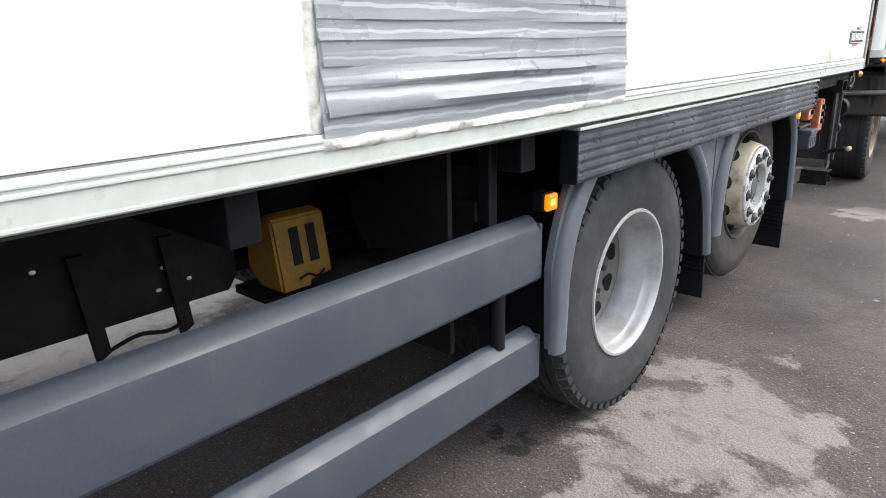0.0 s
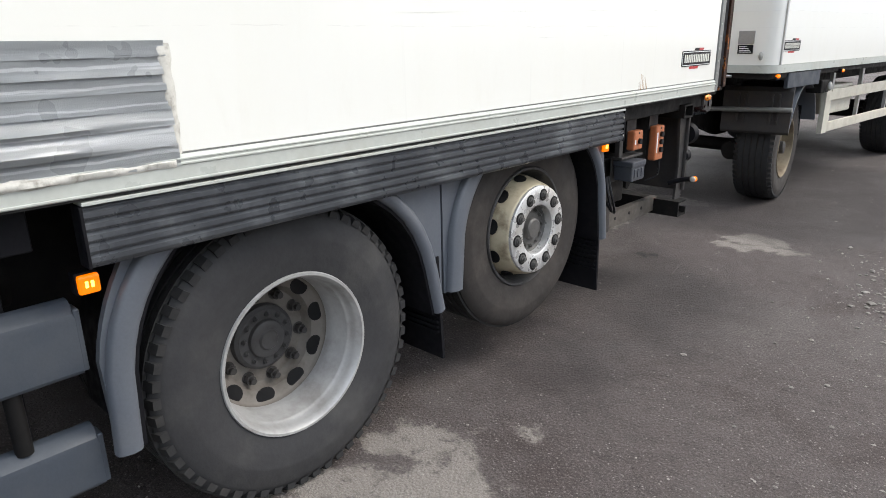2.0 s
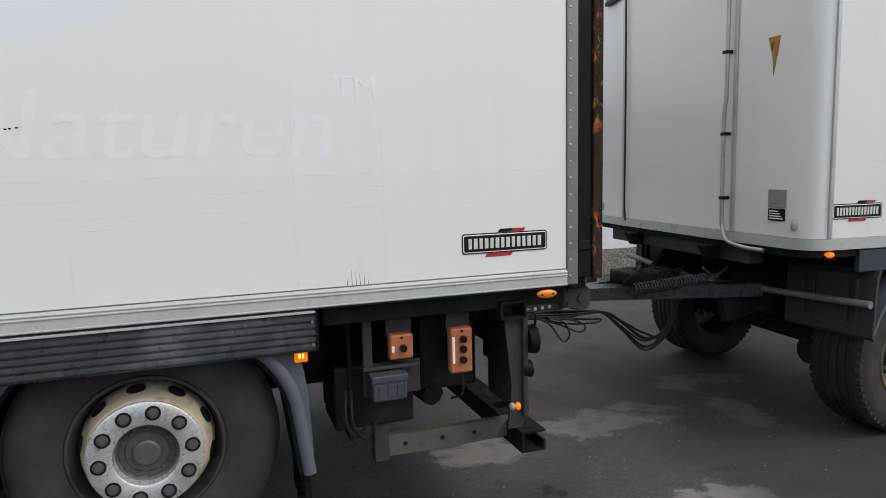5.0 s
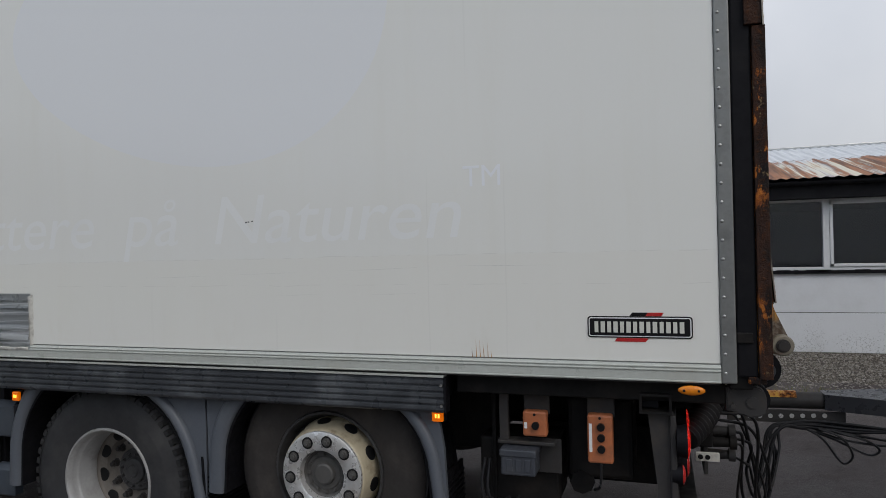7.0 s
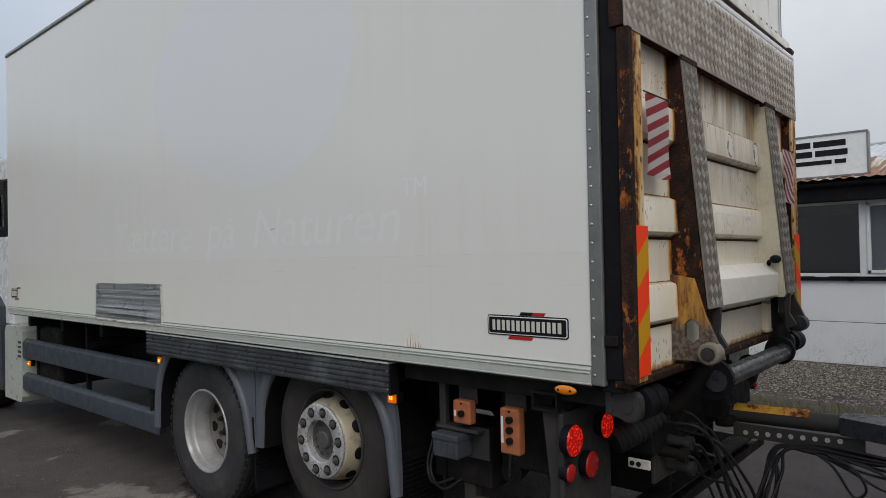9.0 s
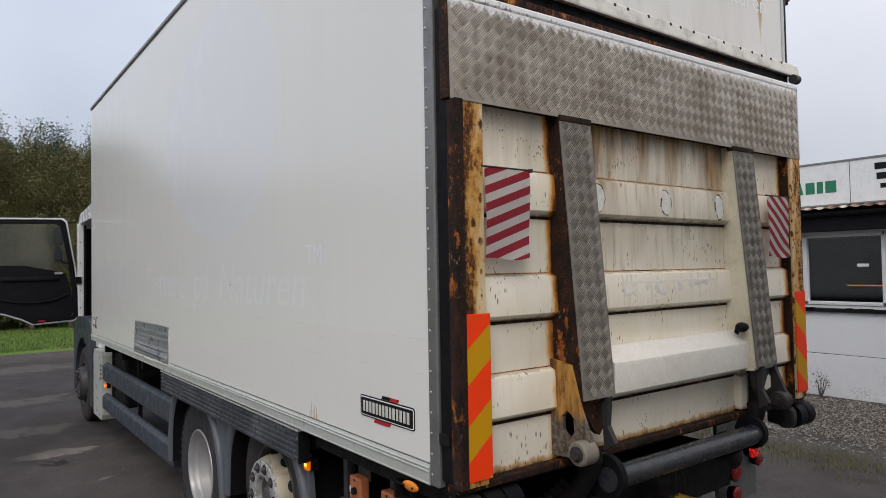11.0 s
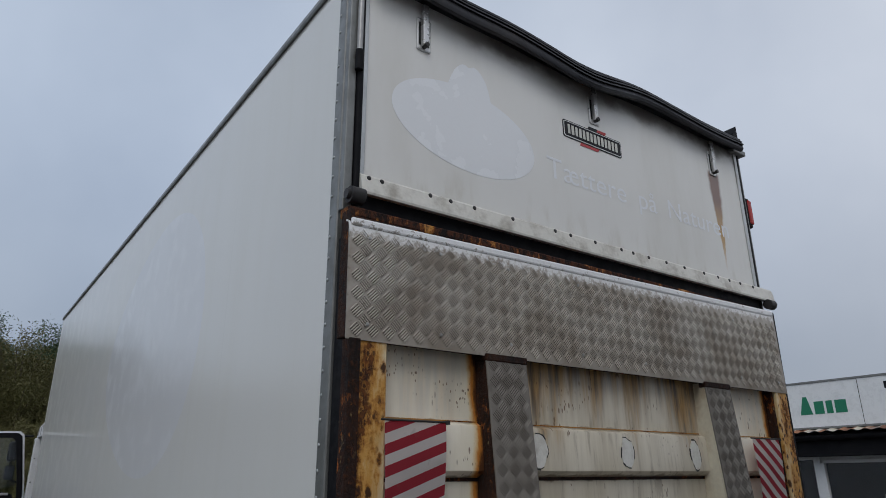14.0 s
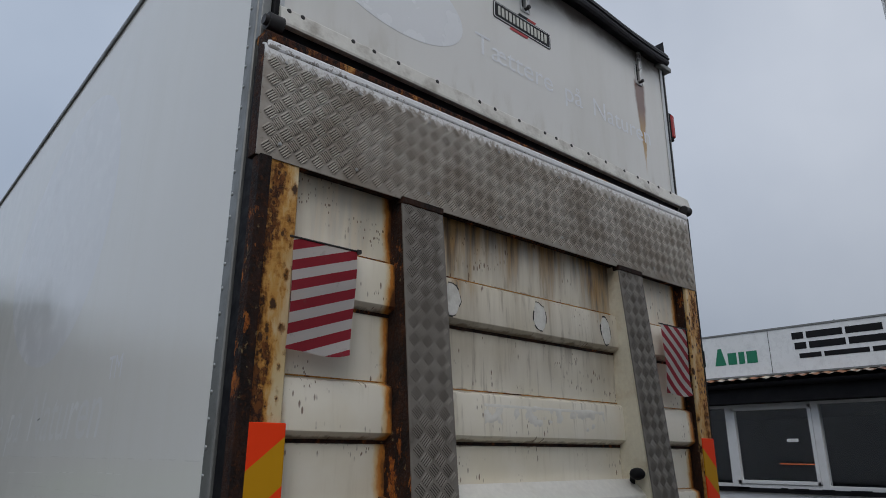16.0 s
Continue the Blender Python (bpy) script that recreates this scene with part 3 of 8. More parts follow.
def post_paint():
    """Yellowed cream post paint with orange bleeding and dark blisters, a brown outer edge."""
    k = Kit("peeling_cream_post", 0.5, 0.0, 0.3)
    x, y, z = k.xyz()
    n = k.noise(11, 7, 0.65, k.map((1, 1, 0.30), (1, 2, 0.6)))
    f = k.noise(46, 5, 0.65)
    c = k.mix(k.ramp(k.noise(4, 3), 0.35, 0.65), (0.74, 0.62, 0.40), (0.66, 0.50, 0.26))
    out = k.ramp(k.math("ADD", k.math("ABSOLUTE", k.math("ADD", x, 1.225)), k.math("MULTIPLY", k.math("SUBTRACT", n, 0.5), 0.09)), 1.130, 1.198)
    c = k.mix(k.ramp(k.math("ADD", n, k.math("MULTIPLY", out, 0.22)), 0.42, 0.60), c, k.mix(f, (0.55, 0.26, 0.05), (0.66, 0.40, 0.12)))
    core = k.ramp(k.math("ADD", k.math("ADD", k.math("MULTIPLY", n, 0.70), k.math("MULTIPLY", f, 0.30)), k.math("MULTIPLY", out, 0.085)), 0.575, 0.625)
    halo = k.ramp(k.math("ADD", k.math("ADD", k.math("MULTIPLY", n, 0.70), k.math("MULTIPLY", f, 0.30)), k.math("MULTIPLY", out, 0.085)), 0.53, 0.58, 0, 0.8)
    c = k.mix(halo, c, (0.42, 0.175, 0.030))
    c = k.mix(core, c, k.mix(k.ramp(f, 0.42, 0.6), (0.028, 0.013, 0.009), (0.17, 0.06, 0.016)))
    for scale, seed, lo in ((24, 3.0, 0.42), (40, 8.0, 0.46)):
        cell = k.math("ADD", k.voronoi(scale, k.map((1, 1, 0.55), (seed, 0, 1))), k.math("MULTIPLY", k.math("SUBTRACT", k.noise(scale * 1.9, 4, 0.7), 0.5), 0.55))
        where = k.ramp(k.math("ADD", k.noise(7, 3, 0.5, k.map((1, 1, 0.6), (seed, 1, 7))), k.math("MULTIPLY", out, 0.10)), lo, lo + 0.08)
        c = k.mix(k.math("MULTIPLY", k.ramp(cell, 0.34, 0.20), k.math("MULTIPLY", where, 0.75)), c, (0.40, 0.17, 0.035))
        c = k.mix(k.math("MULTIPLY", k.ramp(cell, 0.25, 0.14), k.math("MULTIPLY", where, 0.95)), c, (0.045, 0.020, 0.010))
    k.bump(k.math("ADD", k.math("MULTIPLY", core, 0.7), f), 0.6, 0.006)
    return k.done(c, k.ramp(core, 0, 1, 0.4, 0.85))


M_RUST_POST = post_paint()


def rust_scale():
    """Dark brown scale, black in the pits, with bright orange and cream flakes where it has lifted."""
    k = Kit("heavily_rusted_steel", 0.8, 0.0, 0.25)
    v = k.map((1, 1, 0.45), (2, 3.4, 1.2))
    n = k.noise(16, 7, 0.66, v, 0.5)
    f = k.noise(70, 5, 0.66)
    c = k.mix(k.ramp(n, 0.36, 0.66), (0.010, 0.0065, 0.006), (0.042, 0.017, 0.0095))
    c = k.mix(k.ramp(f, 0.54, 0.68, 0, 0.55), c, (0.10, 0.036, 0.013))
    where = k.ramp(k.noise(4.2, 3, 0.5, k.map((1, 1, 0.6), (5, 1, 2))), 0.46, 0.60, 0.04, 1.0)
    flake = k.math("MULTIPLY", k.ramp(k.noise(17, 7, 0.70, k.map((1, 1, 0.5), (1, 7, 3))), 0.56, 0.61), where)
    c = k.mix(k.math("MULTIPLY", flake, 0.9), c, k.mix(k.ramp(f, 0.38, 0.62), (0.25, 0.066, 0.013), (0.52, 0.165, 0.026)))
    chip = k.math("MULTIPLY", k.ramp(k.noise(42, 5, 0.65, k.map((1, 1, 0.6), (8, 2, 5))), 0.63, 0.67), where)
    c = k.mix(k.math("MULTIPLY", chip, 0.45), c, (0.46, 0.33, 0.16))
    k.bump(k.math("ADD", n, k.math("MULTIPLY", f, 0.6)), 0.9, 0.012)
    return k.done(c, k.ramp(f, 0.3, 0.7, 0.65, 0.92))


M_RUST_DARK = rust_scale()


def hinge_paint():
    """Cream paint streaked orange and brown from above, worn to grey-brown metal at the foot."""
    k = Kit("streaked_hinge_paint", 0.5, 0.0, 0.35)
    z = k.xyz()[2]
    run = k.noise(20, 6, 0.65, k.map((1, 1, 0.12)))
    f = k.noise(55, 5, 0.66)
    c = k.mix(k.ramp(run, 0.38, 0.60), (0.16, 0.058, 0.018), (0.52, 0.27, 0.060))
    c = k.mix(k.ramp(k.noise(9, 5, 0.6, k.map((1, 1, 0.4), (3, 1, 1))), 0.54, 0.62, 0, 0.9), c, (0.040, 0.018, 0.010))
    low = k.ramp(k.math("ADD", z, k.math("MULTIPLY", k.math("SUBTRACT", run, 0.5), 0.16)), 1.44, 1.38)
    c = k.mix(low, c, k.mix(k.ramp(f, 0.4, 0.62), (0.16, 0.135, 0.110), (0.075, 0.050, 0.034)))
    k.bump(f, 0.5, 0.006)
    return k.done(c, k.ramp(f, 0.3, 0.7, 0.45, 0.75))


M_HINGE = hinge_paint()
M_RUST_ARM = rusty("rust_stained_yellow_arm", (0.36, 0.205, 0.06), 0.30, 5.0, 0.6, 5)
M_RUST_EDGE = rusty("flaking_brown_edge", (0.095, 0.046, 0.021), 0.72, 7.0, 0.6, 11)


def tread_metal(name, col, dirt):
    """Dull aluminium tread plate: brown dirt in blotches and specks, white paint flaking off along the top."""
    k = Kit(name, 0.58, 0.0, 0.4)
    x, y, z = k.xyz()
    fine = k.noise(160, 3)
    c = k.mix(fine, tuple(q * 0.88 for q in col), tuple(q * 1.1 for q in col))
    c = k.mix(k.ramp(k.noise(5, 6, 0.66), 0.38, 0.64, 0, 0.78), c, dirt)
    c = k.mix(k.ramp(k.noise(34, 4, 0.6), 0.58, 0.70, 0, 0.7), c, tuple(q * 0.6 for q in dirt))
    c = k.mix(k.ramp(z, 2.80, 2.56, 0, 0.42), c, dirt)
    flake = k.ramp(k.math("ADD", k.math("ADD", z, k.math("MULTIPLY", x, 0.0155)), k.math("MULTIPLY", k.math("SUBTRACT", k.noise(55, 5, 0.7), 0.5), 0.13)), 2.872, 2.905, 0, 0.92)
    c = k.mix(flake, c, (0.84, 0.84, 0.84))
    k.bump(fine, 0.2, 0.002)
    return k.done(c, k.ramp(k.noise(20, 4), 0.3, 0.7, 0.45, 0.68))


M_CHECK = tread_metal("checker_aluminium", (0.45, 0.415, 0.37), (0.25, 0.208, 0.165))
M_CHECKBAR = tread_metal("worn_checker_bars", (0.60, 0.56, 0.50), (0.34, 0.29, 0.235))
# groove colours hold the shade between the bars as well as dirt
M_PLATEGROOVE = tread_metal("plate_groove_dark", (0.120, 0.103, 0.086), (0.075, 0.058, 0.044))
M_STRIPGROOVE = plain("strip_groove_dark", (0.070, 0.060, 0.051), (0.045, 0.037, 0.030), 0.6, 0.75, 0.0, 14, 0.2, 120, 0.2)
M_CHECKDARK = plain("dark_checker_strip", (0.215, 0.195, 0.172), (0.070, 0.058, 0.046), 0.7, 0.6, 0.0, 12, 0.25, 160, 0.3)
M_BARDARK = plain("dark_checker_bars", (0.27, 0.247, 0.217), (0.16, 0.135, 0.108), 0.7, 0.5, 0.0, 12, 0.2, 160, 0.4)


def lip_paint():
    """White paint on the folded edge, scuffed through to dull metal in ragged spots."""
    k = Kit("scuffed_bright_lip", 0.45)
    z = k.xyz()[2]
    worn = k.math("ADD", k.noise(42, 6, 0.72, k.map((1, 1, 1), (3, 1, 2))), k.ramp(z, 2.935, 2.905, 0, 0.12))
    c = k.mix(k.noise(90, 3), (0.80, 0.81, 0.83), (0.92, 0.92, 0.92))
    c = k.mix(k.ramp(worn, 0.58, 0.66, 0, 0.9), c, (0.30, 0.275, 0.24))
    k.bump(worn, 0.5, 0.004)
    return k.done(c)


M_LIP = lip_paint()
M_BOARD = stripes("red_yellow_board", (0.62, 0.31, 0.010), (1.0, 0.062, 0.012), 0.26, 0.82, 0.35, 0.012, 0.47)
M_BOARD_R = stripes("red_yellow_board_mirrored", (0.62, 0.31, 0.010), (1.0, 0.062, 0.012), 0.26, -0.82, 0.35, 0.071, 0.47)
M_FLAG = stripes("red_white_flag", (0.72, 0.68, 0.66), (0.43, 0.05, 0.07), 0.060, 0.34, 0.30)
M_FLAG_R = stripes("red_white_flag_mirrored", (0.72, 0.68, 0.66), (0.43, 0.05, 0.07), 0.068, -0.80, 0.30)
M_INK = plain("black_ink", (0.008, 0.008, 0.009), amount=0.05, rough=0.45, var=0.05, spec=0.2)
M_SIGNWHITE = plain("sign_white", (0.80, 0.81, 0.81), amount=0.1, rough=0.3, bump=0.03, var=0.03)
M_BADGE = plain("badge_cream", (0.62, 0.62, 0.56), amount=0.1, rough=0.35, bump=0.03, var=0.05)
M_SIGNRED = plain("badge_red", (0.45, 0.02, 0.02), amount=0.1, rough=0.35)
M_GREEN = plain("sign_green", (0.012, 0.19, 0.10), amount=0.05, rough=0.4)
M_FILLER = plain("smeared_pale_filler", (0.56, 0.545, 0.50), (0.20, 0.18, 0.15), 0.9, 0.7, 0, 26, 0.5, 90)
M_SCRAP = plain("torn_sticker", (0.80, 0.785, 0.73), (0.3, 0.25, 0.19), 0.35, 0.5, 0, 22, 0.3)


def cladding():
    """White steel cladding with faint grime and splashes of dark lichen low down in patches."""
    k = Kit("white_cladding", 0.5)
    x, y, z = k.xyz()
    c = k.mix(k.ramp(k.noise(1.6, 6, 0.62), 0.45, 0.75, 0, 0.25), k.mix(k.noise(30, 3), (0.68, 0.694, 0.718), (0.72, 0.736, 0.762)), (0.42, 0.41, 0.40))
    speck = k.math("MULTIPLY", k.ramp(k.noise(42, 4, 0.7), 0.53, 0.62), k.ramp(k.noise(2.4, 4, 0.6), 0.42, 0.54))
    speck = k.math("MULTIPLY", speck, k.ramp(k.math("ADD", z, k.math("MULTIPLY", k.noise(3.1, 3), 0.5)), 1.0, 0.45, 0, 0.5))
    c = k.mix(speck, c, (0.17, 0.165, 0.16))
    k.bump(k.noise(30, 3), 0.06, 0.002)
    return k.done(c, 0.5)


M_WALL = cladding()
M_PLINTH = plain("grey_concrete", (0.28, 0.27, 0.25), (0.16, 0.15, 0.13), 0.5, 0.9, 0, 4, 0.4, 60)
M_FASCIA = plain("black_fascia", (0.007, 0.007, 0.009), (0.022, 0.022, 0.022), 0.3, 0.6, 0, 3, spec=0.15)
M_FRAME = plain("white_window_frame", (0.66, 0.67, 0.68), (0.4, 0.39, 0.37), 0.25, 0.4, 0, 6, 0.05)
M_ROOM = plain("dim_interior", (0.19, 0.20, 0.24), (0.10, 0.10, 0.12), 0.3, 0.8, 0, 1)


def gravel_bed():
    """Small mixed stones: each cell of its own tone, dark gaps between."""
    k = Kit("gravel_bed", 0.9, 0.0, 0.2)
    d = k.voronoi(48)
    tone = k.noise(62, 3, 0.7)
    c = k.mix(k.ramp(tone, 0.36, 0.64), (0.045, 0.038, 0.031), (0.34, 0.305, 0.26))
    c = k.mix(k.ramp(d, 0.42, 0.62, 0, 0.85), c, (0.028, 0.024, 0.020))
    c = k.mix(k.ramp(k.noise(1.3, 5, 0.6), 0.5, 0.7, 0, 0.45), c, (0.085, 0.068, 0.048))
    k.bump(k.math("SUBTRACT", 1.0, d), 0.8, 0.02)
    return k.done(c)


M_GRAVEL = gravel_bed()
M_BACKSHEET = plain("grey_pane_backing", (0.10, 0.105, 0.12), (0.06, 0.062, 0.07), 0.4, 0.5, 0, 2, 0.05)
M_TRAILERGUARD = plain("cream_side_guard", (0.58, 0.55, 0.47), (0.30, 0.26, 0.20), 0.4, 0.42, 0.1, 5, 0.1)
M_HOSE = plain("black_hose", (0.013, 0.013, 0.015), amount=0.2, rough=0.42, spec=0.25)
M_GLOSSBLACK = plain("worn_black_gloss_paint", (0.030, 0.033, 0.040), (0.07, 0.065, 0.06), 0.45, 0.3, 0, 6, 0.15, 60)
M_CAB = plain("white_cab_paint", (0.74, 0.75, 0.76), (0.4, 0.4, 0.4), 0.12, 0.25, 0, 3, 0.02)
M_TURF = turf()
M_LEAF = leafy("autumn_leaves", (0.094, 0.090, 0.038), (0.155, 0.145, 0.060), (0.24, 0.215, 0.10))
M_LEAF2 = leafy("dark_green_leaves", (0.046, 0.080, 0.042), (0.080, 0.125, 0.064), (0.14, 0.180, 0.10))
M_BARK = plain("bark", (0.085, 0.068, 0.05), (0.04, 0.035, 0.03), 0.5, 0.9, 0, 6, 0.6, 40)
M_STRAW = leafy("dry_grass", (0.16, 0.14, 0.05), (0.09, 0.12, 0.03), (0.25, 0.20, 0.09))
M_BLADES = leafy("grass_blades", (0.08, 0.15, 0.025), (0.12, 0.20, 0.045), (0.18, 0.23, 0.08))


def stone_mat():
    k = Kit("loose_stones", 0.85)
    r = k.island()
    return k.done(k.mix(k.noise(30, 3), k.mix(r, (0.13, 0.12, 0.105), (0.40, 0.37, 0.33)), (0.24, 0.22, 0.20)))


def glass_mat():
    k = Kit("window_glass", 0.02)
    k.b.inputs["Transmission Weight"].default_value = 1.0
    k.b.inputs["IOR"].default_value = 1.5
    return k.done((0.72, 0.76, 0.80))


M_STONE, M_GLASS = stone_mat(), glass_mat()
M_PLATE = plain("grey_data_plate", (0.33, 0.33, 0.33), (0.2, 0.2, 0.2), 0.3, 0.4, 0.5)


# ---- geometry kit: shapes in world metres ----
PLACED = {}


def part(name, bm, material, parent=None, label="", smooth=0.0, at=None):
    """Links a bmesh as one mesh object under a thing or a part. smooth: the angle below which edges are shaded round. at: a pose for a mesh built round its own origin."""
    me = bpy.data.meshes.new(name)
    bmesh.ops.recalc_face_normals(bm, faces=bm.faces[:])
    bm.to_mesh(me)
    bm.free()
    return link(name, me, material, parent, label, smooth, at)


def link(name, me, material, parent=None, label="", smooth=0.0, at=None):
    if not me.materials:
        for m in material if isinstance(material, (list, tuple)) else (material,):
            me.materials.append(m)
    if smooth:
        me.polygons.foreach_set("use_smooth", [True] * len(me.polygons))
        me.set_sharp_from_angle(angle=radians(smooth))
    ob = new(name, me)
    pose_at = at or Matrix()
    ob.matrix_basis = pose_at
    PLACED[ob] = pose_at
    if parent:
        ob.parent = parent
        ob.matrix_parent_inverse = PLACED[parent].inverted()
    if label:
        tagged(ob, label)
    return ob


def empty(name, x, y, z, parent=None, label="", category="", group="", kind="", at=None):
    ob = new(name)
    ob.empty_display_size = 0.2
    m = at or Matrix.Translation((x, y, z))
    ob.matrix_basis = m
    PLACED[ob] = m
    if parent:
        ob.parent = parent
        ob.matrix_parent_inverse = PLACED[parent].inverted()
    return tagged(ob, label, category, group, kind)


def box(bm, x0, x1, y0, y1, z0, z1, bevel=0.0, m=None, seg=2):
    c = Matrix.Translation(((x0 + x1) / 2, (y0 + y1) / 2, (z0 + z1) / 2)) @ Matrix.Diagonal((abs(x1 - x0), abs(y1 - y0), abs(z1 - z0), 1))
    g = bmesh.ops.create_cube(bm, size=1, matrix=(m or Matrix()) @ c)
    if bevel:
        edges = list({e for v in g["verts"] for e in v.link_edges})
        bmesh.ops.bevel(bm, geom=edges, offset=bevel, segments=seg, affect="EDGES", profile=0.5)
    return bm


def cyl(bm, p0, p1, r0, r1=None, n=20, caps=True):
    p0, p1 = Vector(p0), Vector(p1)
    d = p1 - p0
    m = Matrix.Translation((p0 + p1) / 2) @ d.to_track_quat("Z", "Y").to_matrix().to_4x4()
    bmesh.ops.create_cone(bm, cap_ends=caps, segments=n, radius1=r0, radius2=r0 if r1 is None else r1, depth=d.length, matrix=m)
    return bm


def ball(bm, c, r, n=12):
    bmesh.ops.create_uvsphere(bm, u_segments=n, v_segments=n // 2 + 1, radius=1, matrix=Matrix.Translation(c) @ Matrix.Diagonal((*(r if isinstance(r, tuple) else (r, r, r)), 1)))
    return bm


def prism(bm, pts, axis, a, b):
    """A polygon drawn in the plane across an axis and pulled from a to b along it. x: (y, z); y: (x, z); z: (x, y)."""
    def at(p, w):
        return {"x": (w, p[0], p[1]), "y": (p[0], w, p[1]), "z": (p[0], p[1], w)}[axis]
    lo = [bm.verts.new(at(p, a)) for p in pts]
    hi = [bm.verts.new(at(p, b)) for p in pts]
    n = len(pts)
    for i in range(n):
        bm.faces.new((lo[i], lo[(i + 1) % n], hi[(i + 1) % n], hi[i]))
    bm.faces.new(lo[::-1])
    bm.faces.new(hi)
    return bm


def sheet(bm, pts, axis, a, b, thick, side=1):
    """A bent sheet: an open profile given a thickness and pulled along an axis."""
    n = len(pts)
    off = []
    for i in range(n):
        p, q = Vector(pts[max(0, i - 1)]), Vector(pts[min(n - 1, i + 1)])
        d = (q - p).normalized()
        off.append((pts[i][0] - d.y * thick * side, pts[i][1] + d.x * thick * side))
    return prism(bm, list(pts) + off[::-1], axis, a, b)


def lathe(bm, prof, n=48, closed=False):
    """A profile of (x, radius) turned round the x axis."""
    rings = [[bm.verts.new((x, r * math.cos(2 * math.pi * i / n), r * math.sin(2 * math.pi * i / n))) for i in range(n)] for x, r in prof]
    pairs = list(zip(rings, rings[1:])) + ([(rings[-1], rings[0])] if closed else [])
    for a, b in pairs:
        for i in range(n):
            bm.faces.new((a[i], a[(i + 1) % n], b[(i + 1) % n], b[i]))
    return bm


def curve_points(pts, steps=8):
    """A smooth line through the points."""
    pts = [Vector(p) for p in pts]
    pts = [pts[0] * 2 - pts[1]] + pts + [pts[-1] * 2 - pts[-2]]
    out = []
    for i in range(1, len(pts) - 2):
        p0, p1, p2, p3 = pts[i - 1:i + 3]
        for s in range(steps):
            t = s / steps
            out.append(0.5 * (2 * p1 + (p2 - p0) * t + (2 * p0 - 5 * p1 + 4 * p2 - p3) * t * t + (3 * p1 - p0 - 3 * p2 + p3) * t ** 3))
    out.append(pts[-2])
    return out


def tube(bm, pts, r, n=8, steps=8, smooth=True):
    line = curve_points(pts, steps) if smooth and len(pts) > 2 else [Vector(p) for p in pts]
    up = Vector((0.3, 0.2, 0.93)).normalized()
    rings = []
    for i, p in enumerate(line):
        d = (line[min(i + 1, len(line) - 1)] - line[max(i - 1, 0)]).normalized()
        a = d.cross(up)
        a = a.normalized() if a.length > 1e-4 else d.orthogonal().normalized()
        b = d.cross(a)
        rr = r(i / (len(line) - 1)) if callable(r) else r
        rings.append([bm.verts.new(p + rr * (a * math.cos(2 * math.pi * j / n) + b * math.sin(2 * math.pi * j / n))) for j in range(n)])
    for a, b in zip(rings, rings[1:]):
        for j in range(n):
            bm.faces.new((a[j], a[(j + 1) % n], b[(j + 1) % n], b[j]))
    bm.faces.new(rings[0][::-1])
    bm.faces.new(rings[-1])
    return bm


def B():
    return bmesh.new()


def lettering(name, text, width, height, place, material, parent, shear=0.0, depth=0.0012):
    """Words in the built-in font as a thin mesh of the given width and capital height. place: the pose of its lower left corner, x along the line, y up."""
    cu = bpy.data.curves.new("words", "FONT")
    cu.body, cu.size, cu.shear, cu.extrude = text, 1.0, shear, 0.0
    tmp = new("words", cu)
    dg = bpy.context.evaluated_depsgraph_get()
    me = bpy.data.meshes.new_from_object(tmp.evaluated_get(dg))
    bpy.data.objects.remove(tmp)
    co = np.array([v.co for v in me.vertices])
    lo, hi = co.min(0), co.max(0)
    sx, sy = width / (hi[0] - lo[0]), height / 0.70
    bpy.data.meshes.remove(me)
    made, at_char = [], 0
    for word in text.split():
        # each word is an object of its own, set off by the width of what stands before it
        cu.body = text[:text.index(word, at_char)].replace(" ", "_") + "I" if at_char else "I"
        tmp = new("words", cu)
        pre = np.array([v.co for v in bpy.data.meshes.new_from_object(tmp.evaluated_get(bpy.context.evaluated_depsgraph_get())).vertices]).max(0)[0]
        cu.body = "I"
        bpy.context.view_layer.update()
        one = np.array([v.co for v in bpy.data.meshes.new_from_object(tmp.evaluated_get(bpy.context.evaluated_depsgraph_get())).vertices]).max(0)[0]
        cu.body = word
        bpy.context.view_layer.update()
        me = bpy.data.meshes.new_from_object(tmp.evaluated_get(bpy.context.evaluated_depsgraph_get()))
        bpy.data.objects.remove(tmp)
        bm = B()
        bm.from_mesh(me)
        bpy.data.meshes.remove(me)
        for v in bm.verts:
            v.co = place @ Vector(((v.co.x + pre - one - lo[0]) * sx, v.co.y * sy, depth))
        made.append(part(name, bm, material, parent))
        at_char = text.index(word, at_char) + len(word)
    return made


